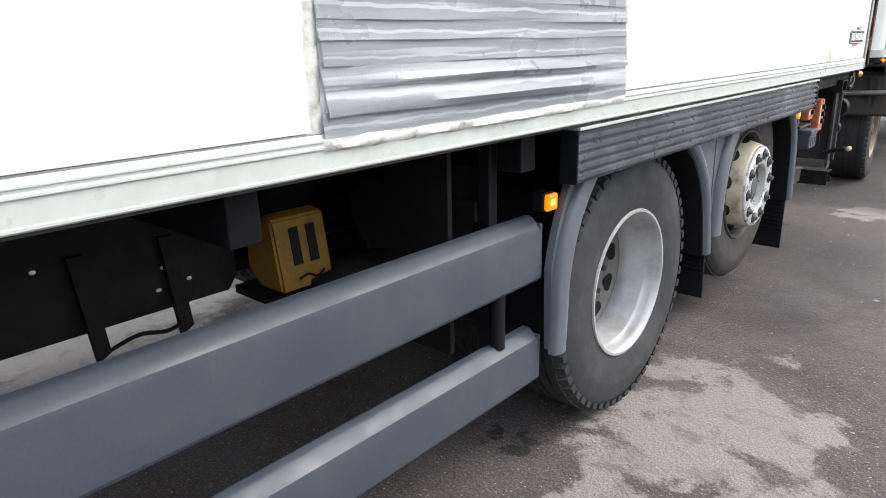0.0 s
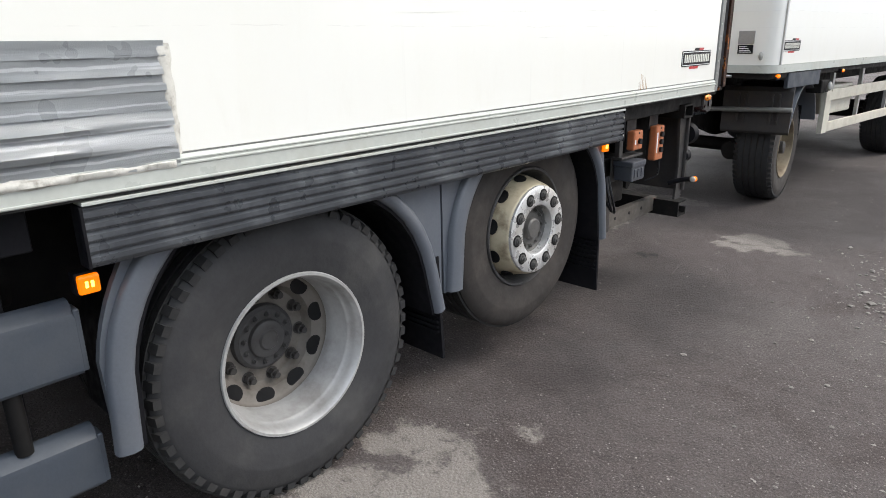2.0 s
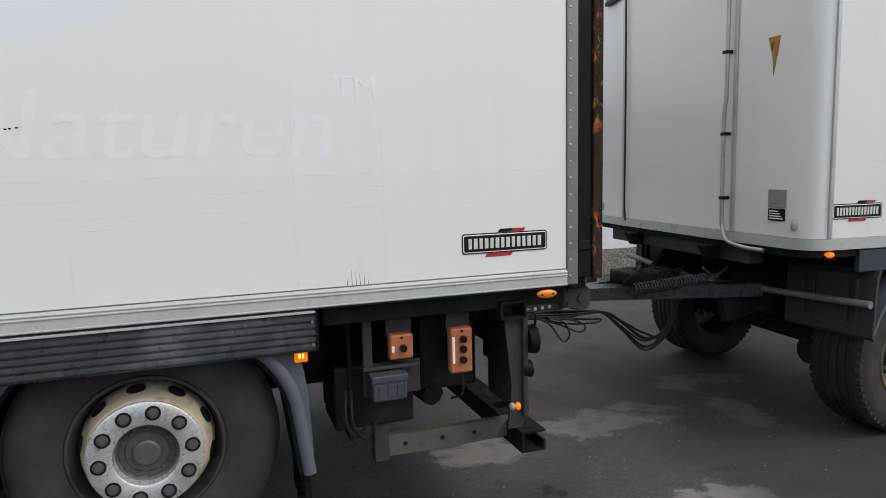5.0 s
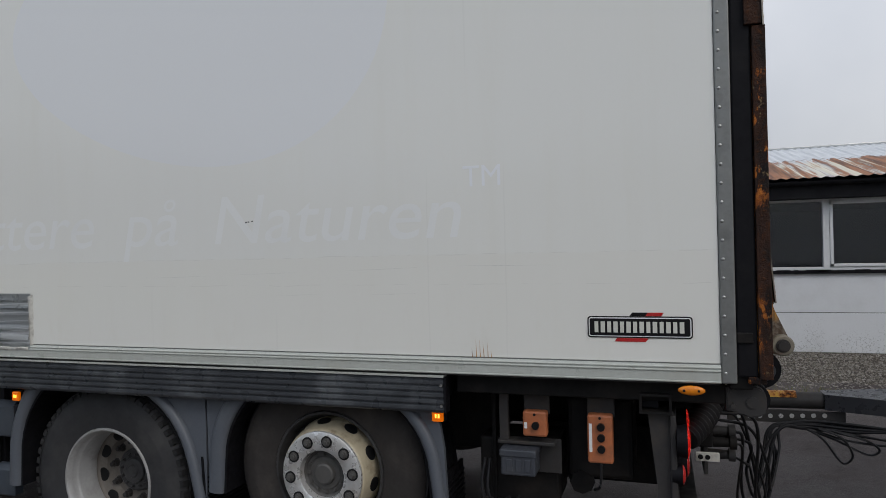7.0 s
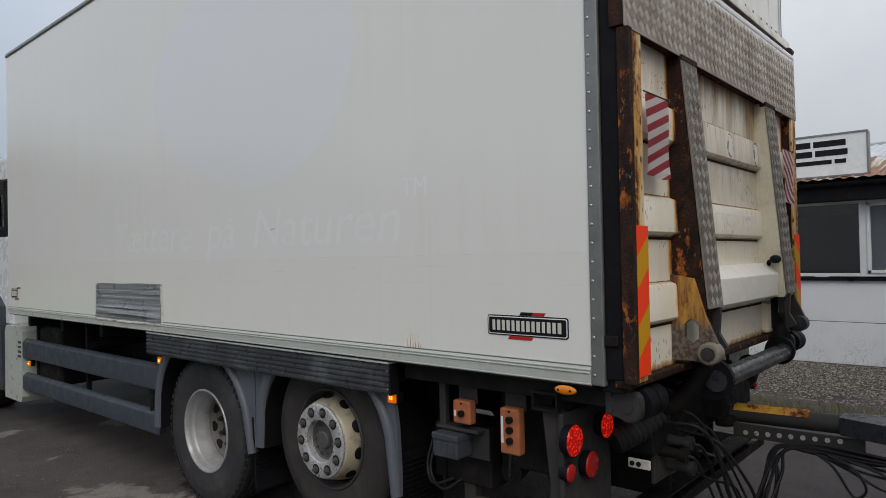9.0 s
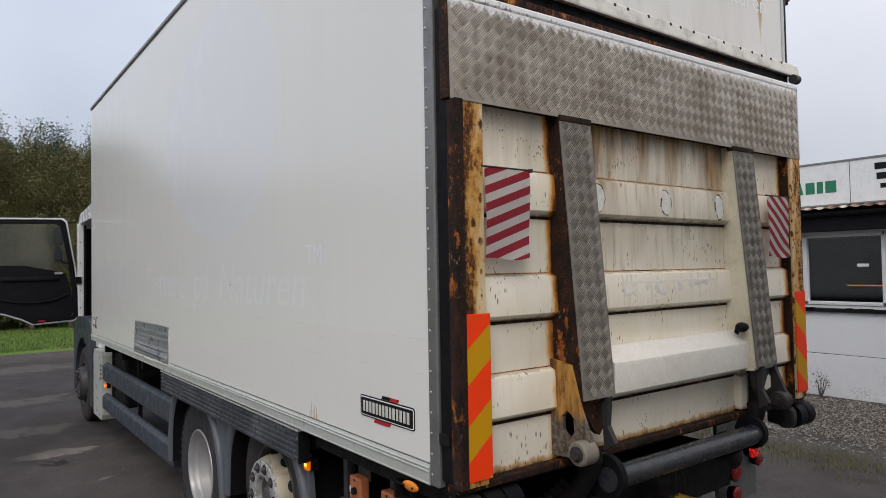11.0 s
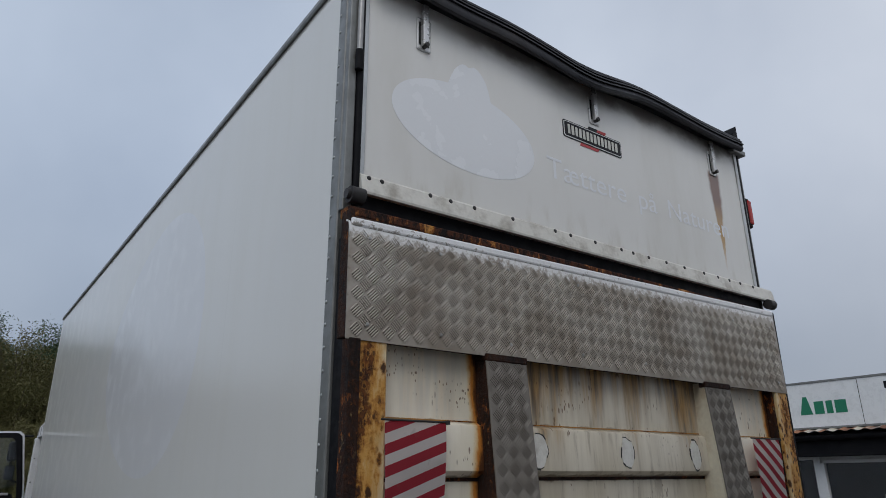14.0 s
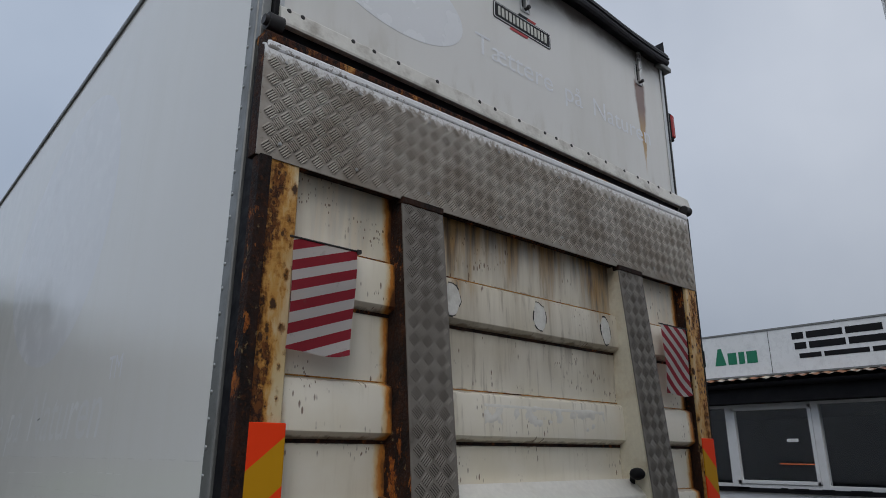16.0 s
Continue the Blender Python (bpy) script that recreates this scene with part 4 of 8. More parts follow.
def badge(parent, place, w=0.40, h=0.086):
    """Maker's badge: black rounded plate, pale outline and plain pale blocks, with a small red and black chip above and below. place: its lower left corner, x along, y up, z out."""
    def plate(x0, x1, y0, y1, z, r):
        bm = B()
        pts = []
        for cx, cy, a0 in ((x1 - r, y0 + r, -90), (x1 - r, y1 - r, 0), (x0 + r, y1 - r, 90), (x0 + r, y0 + r, 180)):
            for i in range(4):
                a = radians(a0 + 30 * i)
                pts.append((cx + r * math.cos(a), cy + r * math.sin(a)))
        prism(bm, pts, "z", 0.0, z)
        bm.transform(place)
        return bm
    base = part("badge", plate(0, w, 0, h, 0.002, 0.012), M_INK, parent, "black maker's badge with pale blocks and red chips")
    part("badge_outline", plate(0.005, w - 0.005, 0.005, h - 0.005, 0.0032, 0.009), M_SIGNWHITE, base)
    part("badge_field", plate(0.009, w - 0.009, 0.009, h - 0.009, 0.0044, 0.006), M_INK, base)
    step = (w - 0.05) / 7
    for i in range(7):
        x = 0.028 + i * step
        for d, wd in ((0.0, 0.30), (0.48, 0.34)):
            bm = B()
            box(bm, x + step * d, x + step * (d + wd), 0.021, h - 0.021, 0.0044, 0.0058, 0.0005, seg=1)
            bm.transform(place)
            part("badge_bar", bm, M_BADGE, base)
    for y0, y1, s in ((h + 0.001, h + 0.015, 1), (-0.015, -0.001, -1)):
        for a, b, m in ((0.165, 0.225, M_INK if s > 0 else M_SIGNRED), (0.225, 0.285, M_SIGNRED)):
            d = 0.06 if s > 0 else 0.0
            bm = B()
            prism(bm, [(a - 0.06 + d, y0), (b - 0.06 + d, y0), (b - 0.05 + d, y1), (a - 0.05 + d, y1)], "z", 0, 0.002)
            bm.transform(place)
            part("badge_chip", bm, m, base)
    return base


# poses of flat work on the two faces: along the side (seen from +x) and along the rear (seen from +y)
def on_side(y, z, x=0.0):
    return Matrix(((0, 0, 1, x), (1, 0, 0, y), (0, 1, 0, z), (0, 0, 0, 1)))


def on_rear(x, z, y=0.08):
    return Matrix(((-1, 0, 0, x), (0, 0, 1, y), (0, 1, 0, z), (0, 0, 0, 1)))


def checker_bars(origin, u, v, n, w, h, cell=0.038):
    """Five-bar tread pattern in relief: a basket weave of groups of five short bars, laid on a grid turned by 45
    degrees. Returns the bars, and a dark film that paints the shade and dirt between the bars of each group.
    """
    groove_verts, groove_faces = [], []
    reach = int((w + h) / cell) + 2
    verts, faces = [], []
    r2 = math.sqrt(0.5)
    for i in range(-reach, reach):
        for j in range(-reach, reach):
            cx, cy = (i - j) * cell * r2, (i + j) * cell * r2
            if not (0 < cx < w and 0 < cy < h):
                continue
            ang = radians(45 if (i + j) % 2 else -45)
            ca, sa = math.cos(ang), math.sin(ang)
            a, b, e = cell * 0.40, cell * 0.42, cell * 0.10
            q = [(cx + p * ca - r * sa, cy + p * sa + r * ca) for p, r in ((-a, -b + e), (-a + e, -b), (a - e, -b), (a, -b + e), (a, b - e), (a - e, b), (-a + e, b), (-a, b - e))]
            if all(0.002 < p[0] < w - 0.002 and 0.002 < p[1] < h - 0.002 for p in q):
                k0 = len(groove_verts)
                groove_verts += [tuple(origin + u * p[0] + v * p[1] + n * 0.0004) for p in q]
                groove_faces.append(tuple(range(k0, k0 + 8)))
            for kk in range(-2, 3):
                ox, oy = cx - sa * kk * cell * 0.188, cy + ca * kk * cell * 0.188
                ln, wd = cell * (0.49 - 0.030 * abs(kk)), cell * 0.066
                pts = [(-ln, 0), (-ln * 0.7, -wd), (ln * 0.7, -wd), (ln, 0), (ln * 0.7, wd), (-ln * 0.7, wd)]
                q = [(ox + a * ca - b * sa, oy + a * sa + b * ca) for a, b in pts]
                if any(p[0] < 0.003 or p[0] > w - 0.003 or p[1] < 0.003 or p[1] > h - 0.003 for p in q):
                    continue
                k0 = len(verts)
                verts += [tuple(origin + u * p[0] + v * p[1]) for p in q]
                top = [(ox + 0.72 * a * ca - 0.45 * b * sa, oy + 0.72 * a * sa + 0.45 * b * ca) for a, b in pts]
                verts += [tuple(origin + u * p[0] + v * p[1] + n * 0.0022) for p in top]
                faces += [(k0 + e, k0 + (e + 1) % 6, k0 + 6 + (e + 1) % 6, k0 + 6 + e) for e in range(6)]
                faces.append(tuple(k0 + 6 + e for e in range(6)))
    me = bpy.data.meshes.new("tread_pattern")
    me.from_pydata(verts, [], faces)
    film = bpy.data.meshes.new("tread_groove_dark")
    film.from_pydata(groove_verts, [], groove_faces)
    return me, film


# ---- the box truck ----
W, YF = 2.56, -6.93
truck = empty("box_truck", -1.28, -3.5, 0, None, "white refrigerated box truck with grey skirts and rusty tail lift", "truck")

side = part("side_panel", box(B(), -0.06, 0, YF, 0, 1.279, 3.965, 0.003), M_WHITE, truck, "glossy white side panel with ghost lettering")
part("right_panel", box(B(), -W, -W + 0.06, YF, 0, 1.27, 3.965, 0.003), M_WHITE, truck)
part("front_panel", box(B(), -W + 0.06, -0.06, YF, YF + 0.07, 1.24, 3.965), M_WHITE, truck)
part("roof", box(B(), -W + 0.01, -0.01, YF + 0.01, 0.05, 3.965, 3.99, 0.01), M_ALU, truck)
part("floor_panel", box(B(), -W + 0.03, -0.03, YF + 0.02, 0.03, 1.205, 1.26), M_CHASSIS, truck)
part("inner_bulkhead", box(B(), -W + 0.07, -0.065, -0.02, 0.0, 1.26, 3.96), M_BLACK, truck)

rail = B()
prism(rail, [(-0.05, 1.205), (0.010, 1.205), (0.013, 1.208), (0.013, 1.212), (0.010, 1.2135), (0.010, 1.248), (0.014, 1.2505), (0.014, 1.254), (0.010, 1.257), (0.010, 1.261), (0.013, 1.263), (0.013, 1.266), (0.008, 1.269), (0.005, 1.2755), (-0.05, 1.2755)], "y", YF, 0.0)
part("bottom_rail", rail, M_RAIL, truck, "pale aluminium bottom rail")
part("rail_seam", box(B(), -0.02, 0.001, YF, 0.0, 1.2757, 1.2785), M_TRIM, truck)
part("rail_lip", box(B(), -0.05, -0.006, YF, -0.005, 1.196, 1.2045), M_STEEL, truck)
part("right_bottom_rail", box(B(), -W - 0.01, -W + 0.05, YF, 0.0, 1.21, 1.268, 0.004), M_RAIL, truck)
top = B()
prism(top, [(-0.07, 3.965), (0.010, 3.955), (0.014, 3.965), (0.010, 3.99), (-0.01, 4.005), (-0.07, 4.005)], "y", YF - 0.01, 0.06)
part("top_rail", top, M_TRIM, truck, "dull grey roof rail")
part("top_rail", box(B(), -W - 0.01, -W + 0.07, YF - 0.01, 0.06, 3.965, 4.005, 0.008), M_TRIM, truck)
part("front_corner", cyl(B(), (-0.035, YF - 0.005, 1.21), (-0.035, YF - 0.005, 3.96), 0.037, n=16), M_WHITE, truck, smooth=40)

trim = part("corner_trim", box(B(), -0.06, 0.008, 0.001, 0.057, 1.205, 3.965, 0.006), M_TRIM, truck, "grey riveted rear corner trim")
part("corner_trim", box(B(), -W - 0.008, -W + 0.06, 0.001, 0.072, 1.205, 3.965, 0.006), M_TRIM, truck)
rv = bpy.data.meshes.new("rivet")
bm = B()
ball(bm, (0, 0, 0), (0.003, 0.0065, 0.0065), 8)
bm.to_mesh(rv)
bm.free()
for i in range(38):
    link("rivet", rv, M_RIVET, trim, "", 60, Matrix.Translation((0.0085, 0.016, 1.245 + i * 0.0725)))
part("door_seal", box(B(), -0.05, -0.002, 0.058, 0.131, 1.23, 2.90, 0.008), M_BLACK, truck, "black rubber door seal")
part("door_seal", box(B(), -0.053, -0.030, 0.058, 0.098, 2.99, 3.96, 0.006), M_BLACK, truck)
part("door_jamb", box(B(), -0.029, 0.004, 0.058, 0.086, 2.99, 3.96, 0.004), M_TRIM, truck, "grey door jamb")
part("door_seal", box(B(), -W + 0.004, -W + 0.05, 0.074, 0.128, 1.23, 2.99, 0.008), M_BLACK, truck)
part("door_seal", box(B(), -W + 0.028, -W + 0.052, 0.074, 0.086, 2.99, 3.96, 0.004), M_BLACK, truck)
part("seal_bracket", box(B(), -0.05, 0.008, 0.059, 0.115, 1.36, 1.40, 0.004), M_CHASSIS, truck)
part("rear_sill", box(B(), -W + 0.03, -0.02, 0.03, 0.115, 1.18, 1.235, 0.006), M_CHASSIS, truck)

# ghost of old lettering on the side
bm = B()
pts = []
for i in range(72):
    a = 2 * math.pi * i / 72
    pts.append((-2.46 + 1.12 * math.cos(a), 2.93 + 0.74 * math.sin(a) + 0.16 * math.sin(a) * math.cos(a)))
bm.faces.new([bm.verts.new((0.0003, p[0], p[1])) for p in pts])
part("ghost_emblem", bm, M_GHOST, side, "faint outline of a removed emblem")
lettering("ghost_word", "Tættere på Naturen", 3.05, 0.235, on_side(-4.238, 1.795), M_GHOST_WORD, side, 0.18, 0.0009)
lettering("ghost_mark", "TM", 0.165, 0.09, on_side(-1.01, 2.01), M_GHOST_DOOR, side, 0.0, 0.0011)
badge(side, on_side(-0.497, 1.373, 0.0005))
badge(side, on_side(YF + 0.09, 1.372, 0.0005), 0.20, 0.10)


def tape_patch():
    """Overlapping strips of silver tape over a damaged spot, with creases and torn ends."""
    z = 1.555
    for i, hgt in enumerate((0.034, 0.043, 0.040, 0.045, 0.043, 0.050, 0.052)):
        bm = B()
        n = 26
        y0, y1 = -4.64 + random.uniform(-0.006, 0.012), -3.49 + random.uniform(-0.012, 0.012)
        grid = []
        for a in range(n + 1):
            row = []
            for b in range(5):
                y = y0 + (y1 - y0) * a / n
                zz = z - hgt * 1.12 * b / 4
                wave = 0.004 * noise.noise((y * 5, zz * 16, i * 3.1)) + (0.006 * max(0, noise.noise((y * 2.2, i, 7))) if b in (3, 4) else 0)
                curl = 0.5 + 0.8 * noise.noise((y * 1.6, i * 2.3, 2.0))
                lift = 0.0025 + 0.0012 * i + (0, 0, 0.0006, 0.0035, 0.0075)[b] * max(0.15, curl) + abs(wave)
                if i in (4, 5):
                    lift += 0.020 * max(0, math.sin((y + 4.7) * 2.4)) * (0, 0.1, 0.5, 1.0, 0.5)[b]
                row.append(bm.verts.new((lift, y, zz + 0.004 * noise.noise((y * 3, i, b)) + 0.006 * (y + 4.06) * (0.6 - i * 0.2))))
            grid.append(row)
        for a in range(n):
            for b in range(4):
                bm.faces.new((grid[a][b], grid[a + 1][b], grid[a + 1][b + 1], grid[a][b + 1]))
        bmesh.ops.solidify(bm, geom=bm.faces[:], thickness=0.0012)
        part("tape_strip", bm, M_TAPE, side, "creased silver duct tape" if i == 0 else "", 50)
        z -= hgt * 0.96
    def smear(y0, y1, z0, z1, seed, thick):
        """A thin uneven smear of filler with a ragged outline."""
        bm = B()
        na, nb = max(3, int((y1 - y0) / 0.02)), max(3, int((z1 - z0) / 0.02))
        grid = []
        for a in range(na + 1):
            row = []
            for b in range(nb + 1):
                y, z = y0 + (y1 - y0) * a / na, z0 + (z1 - z0) * b / nb
                rag = 0.013 * noise.noise((y * 24, z * 24, seed))
                rim = a in (0, na) or b in (0, nb)
                row.append(bm.verts.new((-0.002 if rim else thick * (0.8 + 0.3 * noise.noise((y * 14, z * 30, seed + 4))), y + (rag if rim else 0), z + (rag if rim else 0))))
            grid.append(row)
        for a in range(na):
            for b in range(nb):
                bm.faces.new((grid[a][b], grid[a + 1][b], grid[a + 1][b + 1], grid[a][b + 1]))
        return part("filler_smear", bm, M_FILLER, side, "pale uneven filler round the tape", 60)

    smear(-4.672, -4.625, 1.26, 1.555, 1.0, 0.0022)
    smear(-3.515, -3.465, 1.25, 1.555, 2.0, 0.008)
    smear(-4.66, -3.48, 1.236, 1.274, 3.0, 0.0215)


tape_patch()
bm = B()
for j in range(6):
    y = -0.985 + j * 0.017
    prism(bm, [(y, 1.272), (y + 0.0035, 1.272), (y + random.uniform(-0.006, 0.0), 1.272 + random.uniform(0.03, 0.085))], "x", -0.001, 0.0008)
part("rust_streak", bm, M_RUST_ARM, side, "thin rust streaks")
bm = B()
for y, z in ((-2.092, 1.894), (-2.072, 1.897), (-2.105, 1.892)):
    box(bm, -0.001, 0.0012, y, y + 0.008, z, z + 0.005)
part("scratch", bm, M_INK, side)
for ya, yb, za, zb in ((-2.72, -2.31, 1.632, 1.640), (-2.20, -1.80, 1.644, 1.652), (-1.62, -1.18, 1.655, 1.668), (-1.05, -0.62, 1.672, 1.668), (-1.95, -1.72, 1.545, 1.548), (-1.48, -1.22, 1.548, 1.552)):
    bm = B()
    prism(bm, [(ya, za), ((ya + yb) / 2, (za + zb) / 2 - 0.0022), (yb, zb), ((ya + yb) / 2, (za + zb) / 2 - 0.0005)], "x", -0.001, 0.0004)
    part("scratch", bm, M_SCUFF, side)

# ---- upper rear door ----
door = part("rear_door", box(B(), -W + 0.055, -0.055, 0.02, 0.080, 3.12, 3.96, 0.006), M_DOOR, truck, "white top-hung rear door with a rust run")
bar = B()
prism(bar, [(0.075, 3.060), (0.116, 3.052), (0.118, 3.060), (0.107, 3.118), (0.098, 3.128), (0.075, 3.128)], "x", -W - 0.05, -0.05)
bar_ob = part("door_bar", bar, M_BAR, truck, "bent pale aluminium bottom bar with screws")
sm = bpy.data.meshes.new("screw")
bm = B()
ball(bm, (0, 0, 0), (0.008, 0.006, 0.008), 8)
bm.to_mesh(sm)
bm.free()
for x in (-0.08, -0.13, -0.33, -0.42, -0.53, -0.72, -0.95, -1.04, -1.19, -1.36, -1.44, -1.55, -1.68, -1.82, -1.98, -2.1, -2.2, -2.3, -2.42):
    link("screw", sm, M_STEEL, bar_ob, "", 60, Matrix.Translation((x, 0.1075, 3.113)) @ Matrix.Diagonal((1.15, 0.8, 1.15, 1)))
part("bar_joint", box(B(), -W - 0.045, -0.052, 0.078, 0.0835, 3.1285, 3.133), M_INK, truck)
part("door_edge", box(B(), -0.072, -0.052, 0.06, 0.088, 3.10, 3.95, 0.003), M_ALU, truck)
part("door_edge", box(B(), -W + 0.052, -W + 0.078, 0.06, 0.088, 3.10, 3.95, 0.003), M_ALU, truck)
# black block stands for the dark of the recess behind the platform
part("lower_gap", box(B(), -W + 0.06, -0.05, 0.02, 0.085, 1.23, 3.118), M_BLACK, truck)
part("door_strut", cyl(B(), (-0.03, 0.10, 3.55), (-0.03, 0.10, 3.92), 0.011, n=10), M_RIM, truck, "", 40)
part("door_strut_sleeve", cyl(B(), (-0.03, 0.10, 3.52), (-0.03, 0.10, 3.60), 0.015, n=10), M_BLACK, truck, "", 40)
hinge = B()
cyl(hinge, (-0.05, 0.125, 3.03), (0.0, 0.125, 3.03), 0.028, n=16)
cyl(hinge, (0.0, 0.125, 3.03), (0.012, 0.125, 3.03), 0.017, n=12)
part("door_roller", hinge, M_STEEL, truck, "small steel door roller", 40)
hinge = B()
cyl(hinge, (-W + 0.0, 0.125, 3.03), (-W + 0.05, 0.125, 3.03), 0.026, n=16)
part("door_roller", hinge, M_STEEL, truck, "", 40)
for x in (-0.315, -1.285, -2.245):
    bm = B()
    box(bm, x - 0.033, x + 0.033, 0.08, 0.086, 3.725, 3.87, 0.006)
    lt = part("latch", bm, M_RING, door, "bright steel door latch")
    bm = B()
    box(bm, x - 0.014, x + 0.014, 0.086, 0.104, 3.74, 3.93, 0.005)
    part("latch_bolt", bm, M_RING, lt)
    part("latch_slot", box(B(), x + 0.016, x + 0.024, 0.0862, 0.0885, 3.745, 3.85, 0.002), M_INK, lt)
    part("latch_slot", box(B(), x - 0.024, x - 0.016, 0.0862, 0.0885, 3.745, 3.85, 0.002), M_INK, lt)
    bm = B()
    cyl(bm, (x, 0.086, 3.742), (x, 0.112, 3.742), 0.010, n=10)
    part("latch_pin", bm, M_STEEL, lt, "", 40)
badge(door, on_rear(-1.07, 3.600, 0.0805), 0.395, 0.088)
bm = B()
pts = []
for i in range(160):
    a = 2 * math.pi * i / 160
    px, pz = 0.352 * math.cos(a), 0.180 * math.sin(a)
    if 1.28 < a < 1.86:
        pz += 0.125 * math.sin((a - 1.28) / 0.58 * math.pi) ** 0.45 - 0.018 * math.exp(-((a - 1.60) / 0.05) ** 2)
    ca, sa = math.cos(radians(-4)), math.sin(radians(-4))
    pts.append((-0.53 - (px * ca - pz * sa), 3.452 + px * sa + pz * ca))
prism(bm, pts, "y", 0.0795, 0.0812)
part("ghost_emblem", bm, M_GHOST_DOOR, door)
lettering("ghost_word", "Tættere på Naturen", 1.285, 0.100, on_rear(-0.955, 3.372, 0.0802), M_GHOST_DOOR, door, 0.0, 0.0012)
# ribbed rubber gutter flap along the top, sagging where it has come loose
bm = B()
n = 46
rings = []
for i in range(n + 1):
    x = -0.06 - 2.40 * i / n
    sag = -0.060 * math.exp(-((x + 1.20) / 0.28) ** 2) - 0.016 * math.exp(-((x + 0.45) / 0.2) ** 2) - 0.010 * math.sin(x * 5)
    thin = 0.020 * min(1.0, max(0.0, (-x - 1.0) / 0.8))
    prof = [(0.02, 4.045 - thin), (0.075, 4.045 - thin)]
    for q in range(7):
        py, pz = 0.085 + 0.080 * math.sin(q / 6 * 1.35), 3.93 + (0.108 - thin) * math.cos(q / 6 * 1.35)
        prof += [(py - 0.003, pz + 0.006), (py + 0.006, pz + 0.004), (py + 0.007, pz - 0.003), (py - 0.001, pz - 0.006)]
    prof += [(0.166, 3.925), (0.160, 3.908 + thin * 0.3), (0.146, 3.904 + thin * 0.3), (0.140, 3.925), (0.10, 3.945), (0.02, 3.950)]
    rings.append([bm.verts.new((x, y + 0.018 * math.exp(-((x + 1.2) / 0.3) ** 2) * ((y - 0.02) / 0.14), z + sag * ((y - 0.02) / 0.14))) for y, z in prof])
for a, b in zip(rings, rings[1:]):
    for j in range(len(a) - 1):
        bm.faces.new((a[j], a[j + 1], b[j + 1], b[j]))
bm.faces.new(rings[0])
bm.faces.new(rings[-1][::-1])
part("gutter_flap", bm, M_FLAP, truck, "ribbed black rubber flap along the roof edge", 35)
bm = B()
prism(bm, [(-2.42, 3.95), (-2.465, 3.97), (-2.46, 4.075), (-2.44, 4.03), (-2.42, 4.02)], "y", 0.06, 0.14)
part("flap_end", bm, M_BLACK, truck)
bm = B()
box(bm, -W - 0.01, -2.44, 0.03, 0.10, 3.965, 3.998, 0.006)
box(bm, -W - 0.012, -2.44, 0.03, 0.115, 3.925, 3.955, 0.006)
part("gutter_end", bm, M_TRIM, truck)
bm = B()
box(bm, -W - 0.05, -W - 0.01, 0.02, 0.07, 3.50, 3.68, 0.008)
lamp = part("marker_lamp", bm, M_BLACK, truck, "tall red marker lamp in a black rubber holder")
part("lens", box(B(), -W - 0.058, -W - 0.022, 0.03, 0.078, 3.52, 3.67, 0.010), M_RED_OFF, lamp)

# ---- tail lift platform, folded up against the rear ----
lift = empty("tail_lift", -1.2, 0.12, 1.3, truck, "folded tail lift with peeling rust and checker-plate strips")
BANDS = ((2.17, 2.33), (1.78, 1.94), (1.42, 1.58))


def lift_panel(x0, x1):
    prof = [(0.090, 1.225), (0.118, 1.225)]
    for z0, z1 in sorted(BANDS):
        prof += [(0.118, z0 - 0.004), (0.146, z0 + 0.012), (0.150, z0 + 0.018), (0.146, z1 - 0.010), (0.142, z1 - 0.003), (0.118, z1 + 0.008)]
    prof += [(0.118, 2.57), (0.090, 2.57)]
    bm = B()
    prism(bm, prof, "x", x0, x1)
    return bm


for x0, x1 in ((-0.525, -0.128), (-1.80, -0.66), (-2.335, -1.90)):
    pan_ob = part("lift_panel", lift_panel(x0, x1), M_LIFT, lift, "cream-white ribbed panel with rust runs", 30)
    for z0, z1 in BANDS:
        # dark strip painting the shade under the rib together with dirt
        part("dirt_seam", box(B(), x0 + 0.002, x1 - 0.002, 0.112, 0.1205, z0 - 0.014, z0 - 0.003), M_RUST_DARK, pan_ob)
        part("dirt_seam", box(B(), x0 + 0.002, x1 - 0.002, 0.112, 0.1195, z1 + 0.008, z1 + 0.012), M_RUST_ARM, pan_ob)
beam = B()
pts = [(0.12, 1.64), (0.165, 1.645), (0.225, 1.585), (0.228, 1.575), (0.222, 1.465), (0.215, 1.455), (0.12, 1.44)]
prism(beam, pts, "x", -1.79, -0.74)
part("lift_beam", beam, M_BEAM, lift, "heavy white cross beam", 25)
part("lift_end_plate", box(B(), -1.86, -1.80, 0.09, 0.155, 1.24, 2.56, 0.008), M_LIFT, lift)
post = B()
prism(post, [(-0.022, 0.095), (-0.022, 0.171), (-0.024, 0.172), (-0.122, 0.172), (-0.128, 0.165), (-0.128, 0.095)], "z", 1.225, 2.56)
part("lift_post", post, M_RUST_POST, lift, "cream post with blistered rust")
part("lift_edge", box(B(), -0.002, 0.014, 0.108, 0.168, 2.56, 2.966, 0.003), M_RUST_DARK, lift)
part("lift_edge", box(B(), -0.030, 0.008, 0.134, 0.1815, 1.225, 2.556, 0.003), M_RUST_DARK, lift, "flaking brown rust along the platform edge")
part("lift_post", box(B(), -2.452, -2.345, 0.095, 0.172, 1.225, 2.56, 0.006), M_RUST_POST, lift)
part("lift_edge", box(B(), -2.345, -2.333, 0.095, 0.160, 1.225, 2.56, 0.003), M_RUST_DARK, lift)
part("lift_top", box(B(), -2.45, -0.004, 0.118, 0.155, 2.56, 2.950, 0.006), M_RUST_DARK, lift, "rusted steel behind the tread plate")
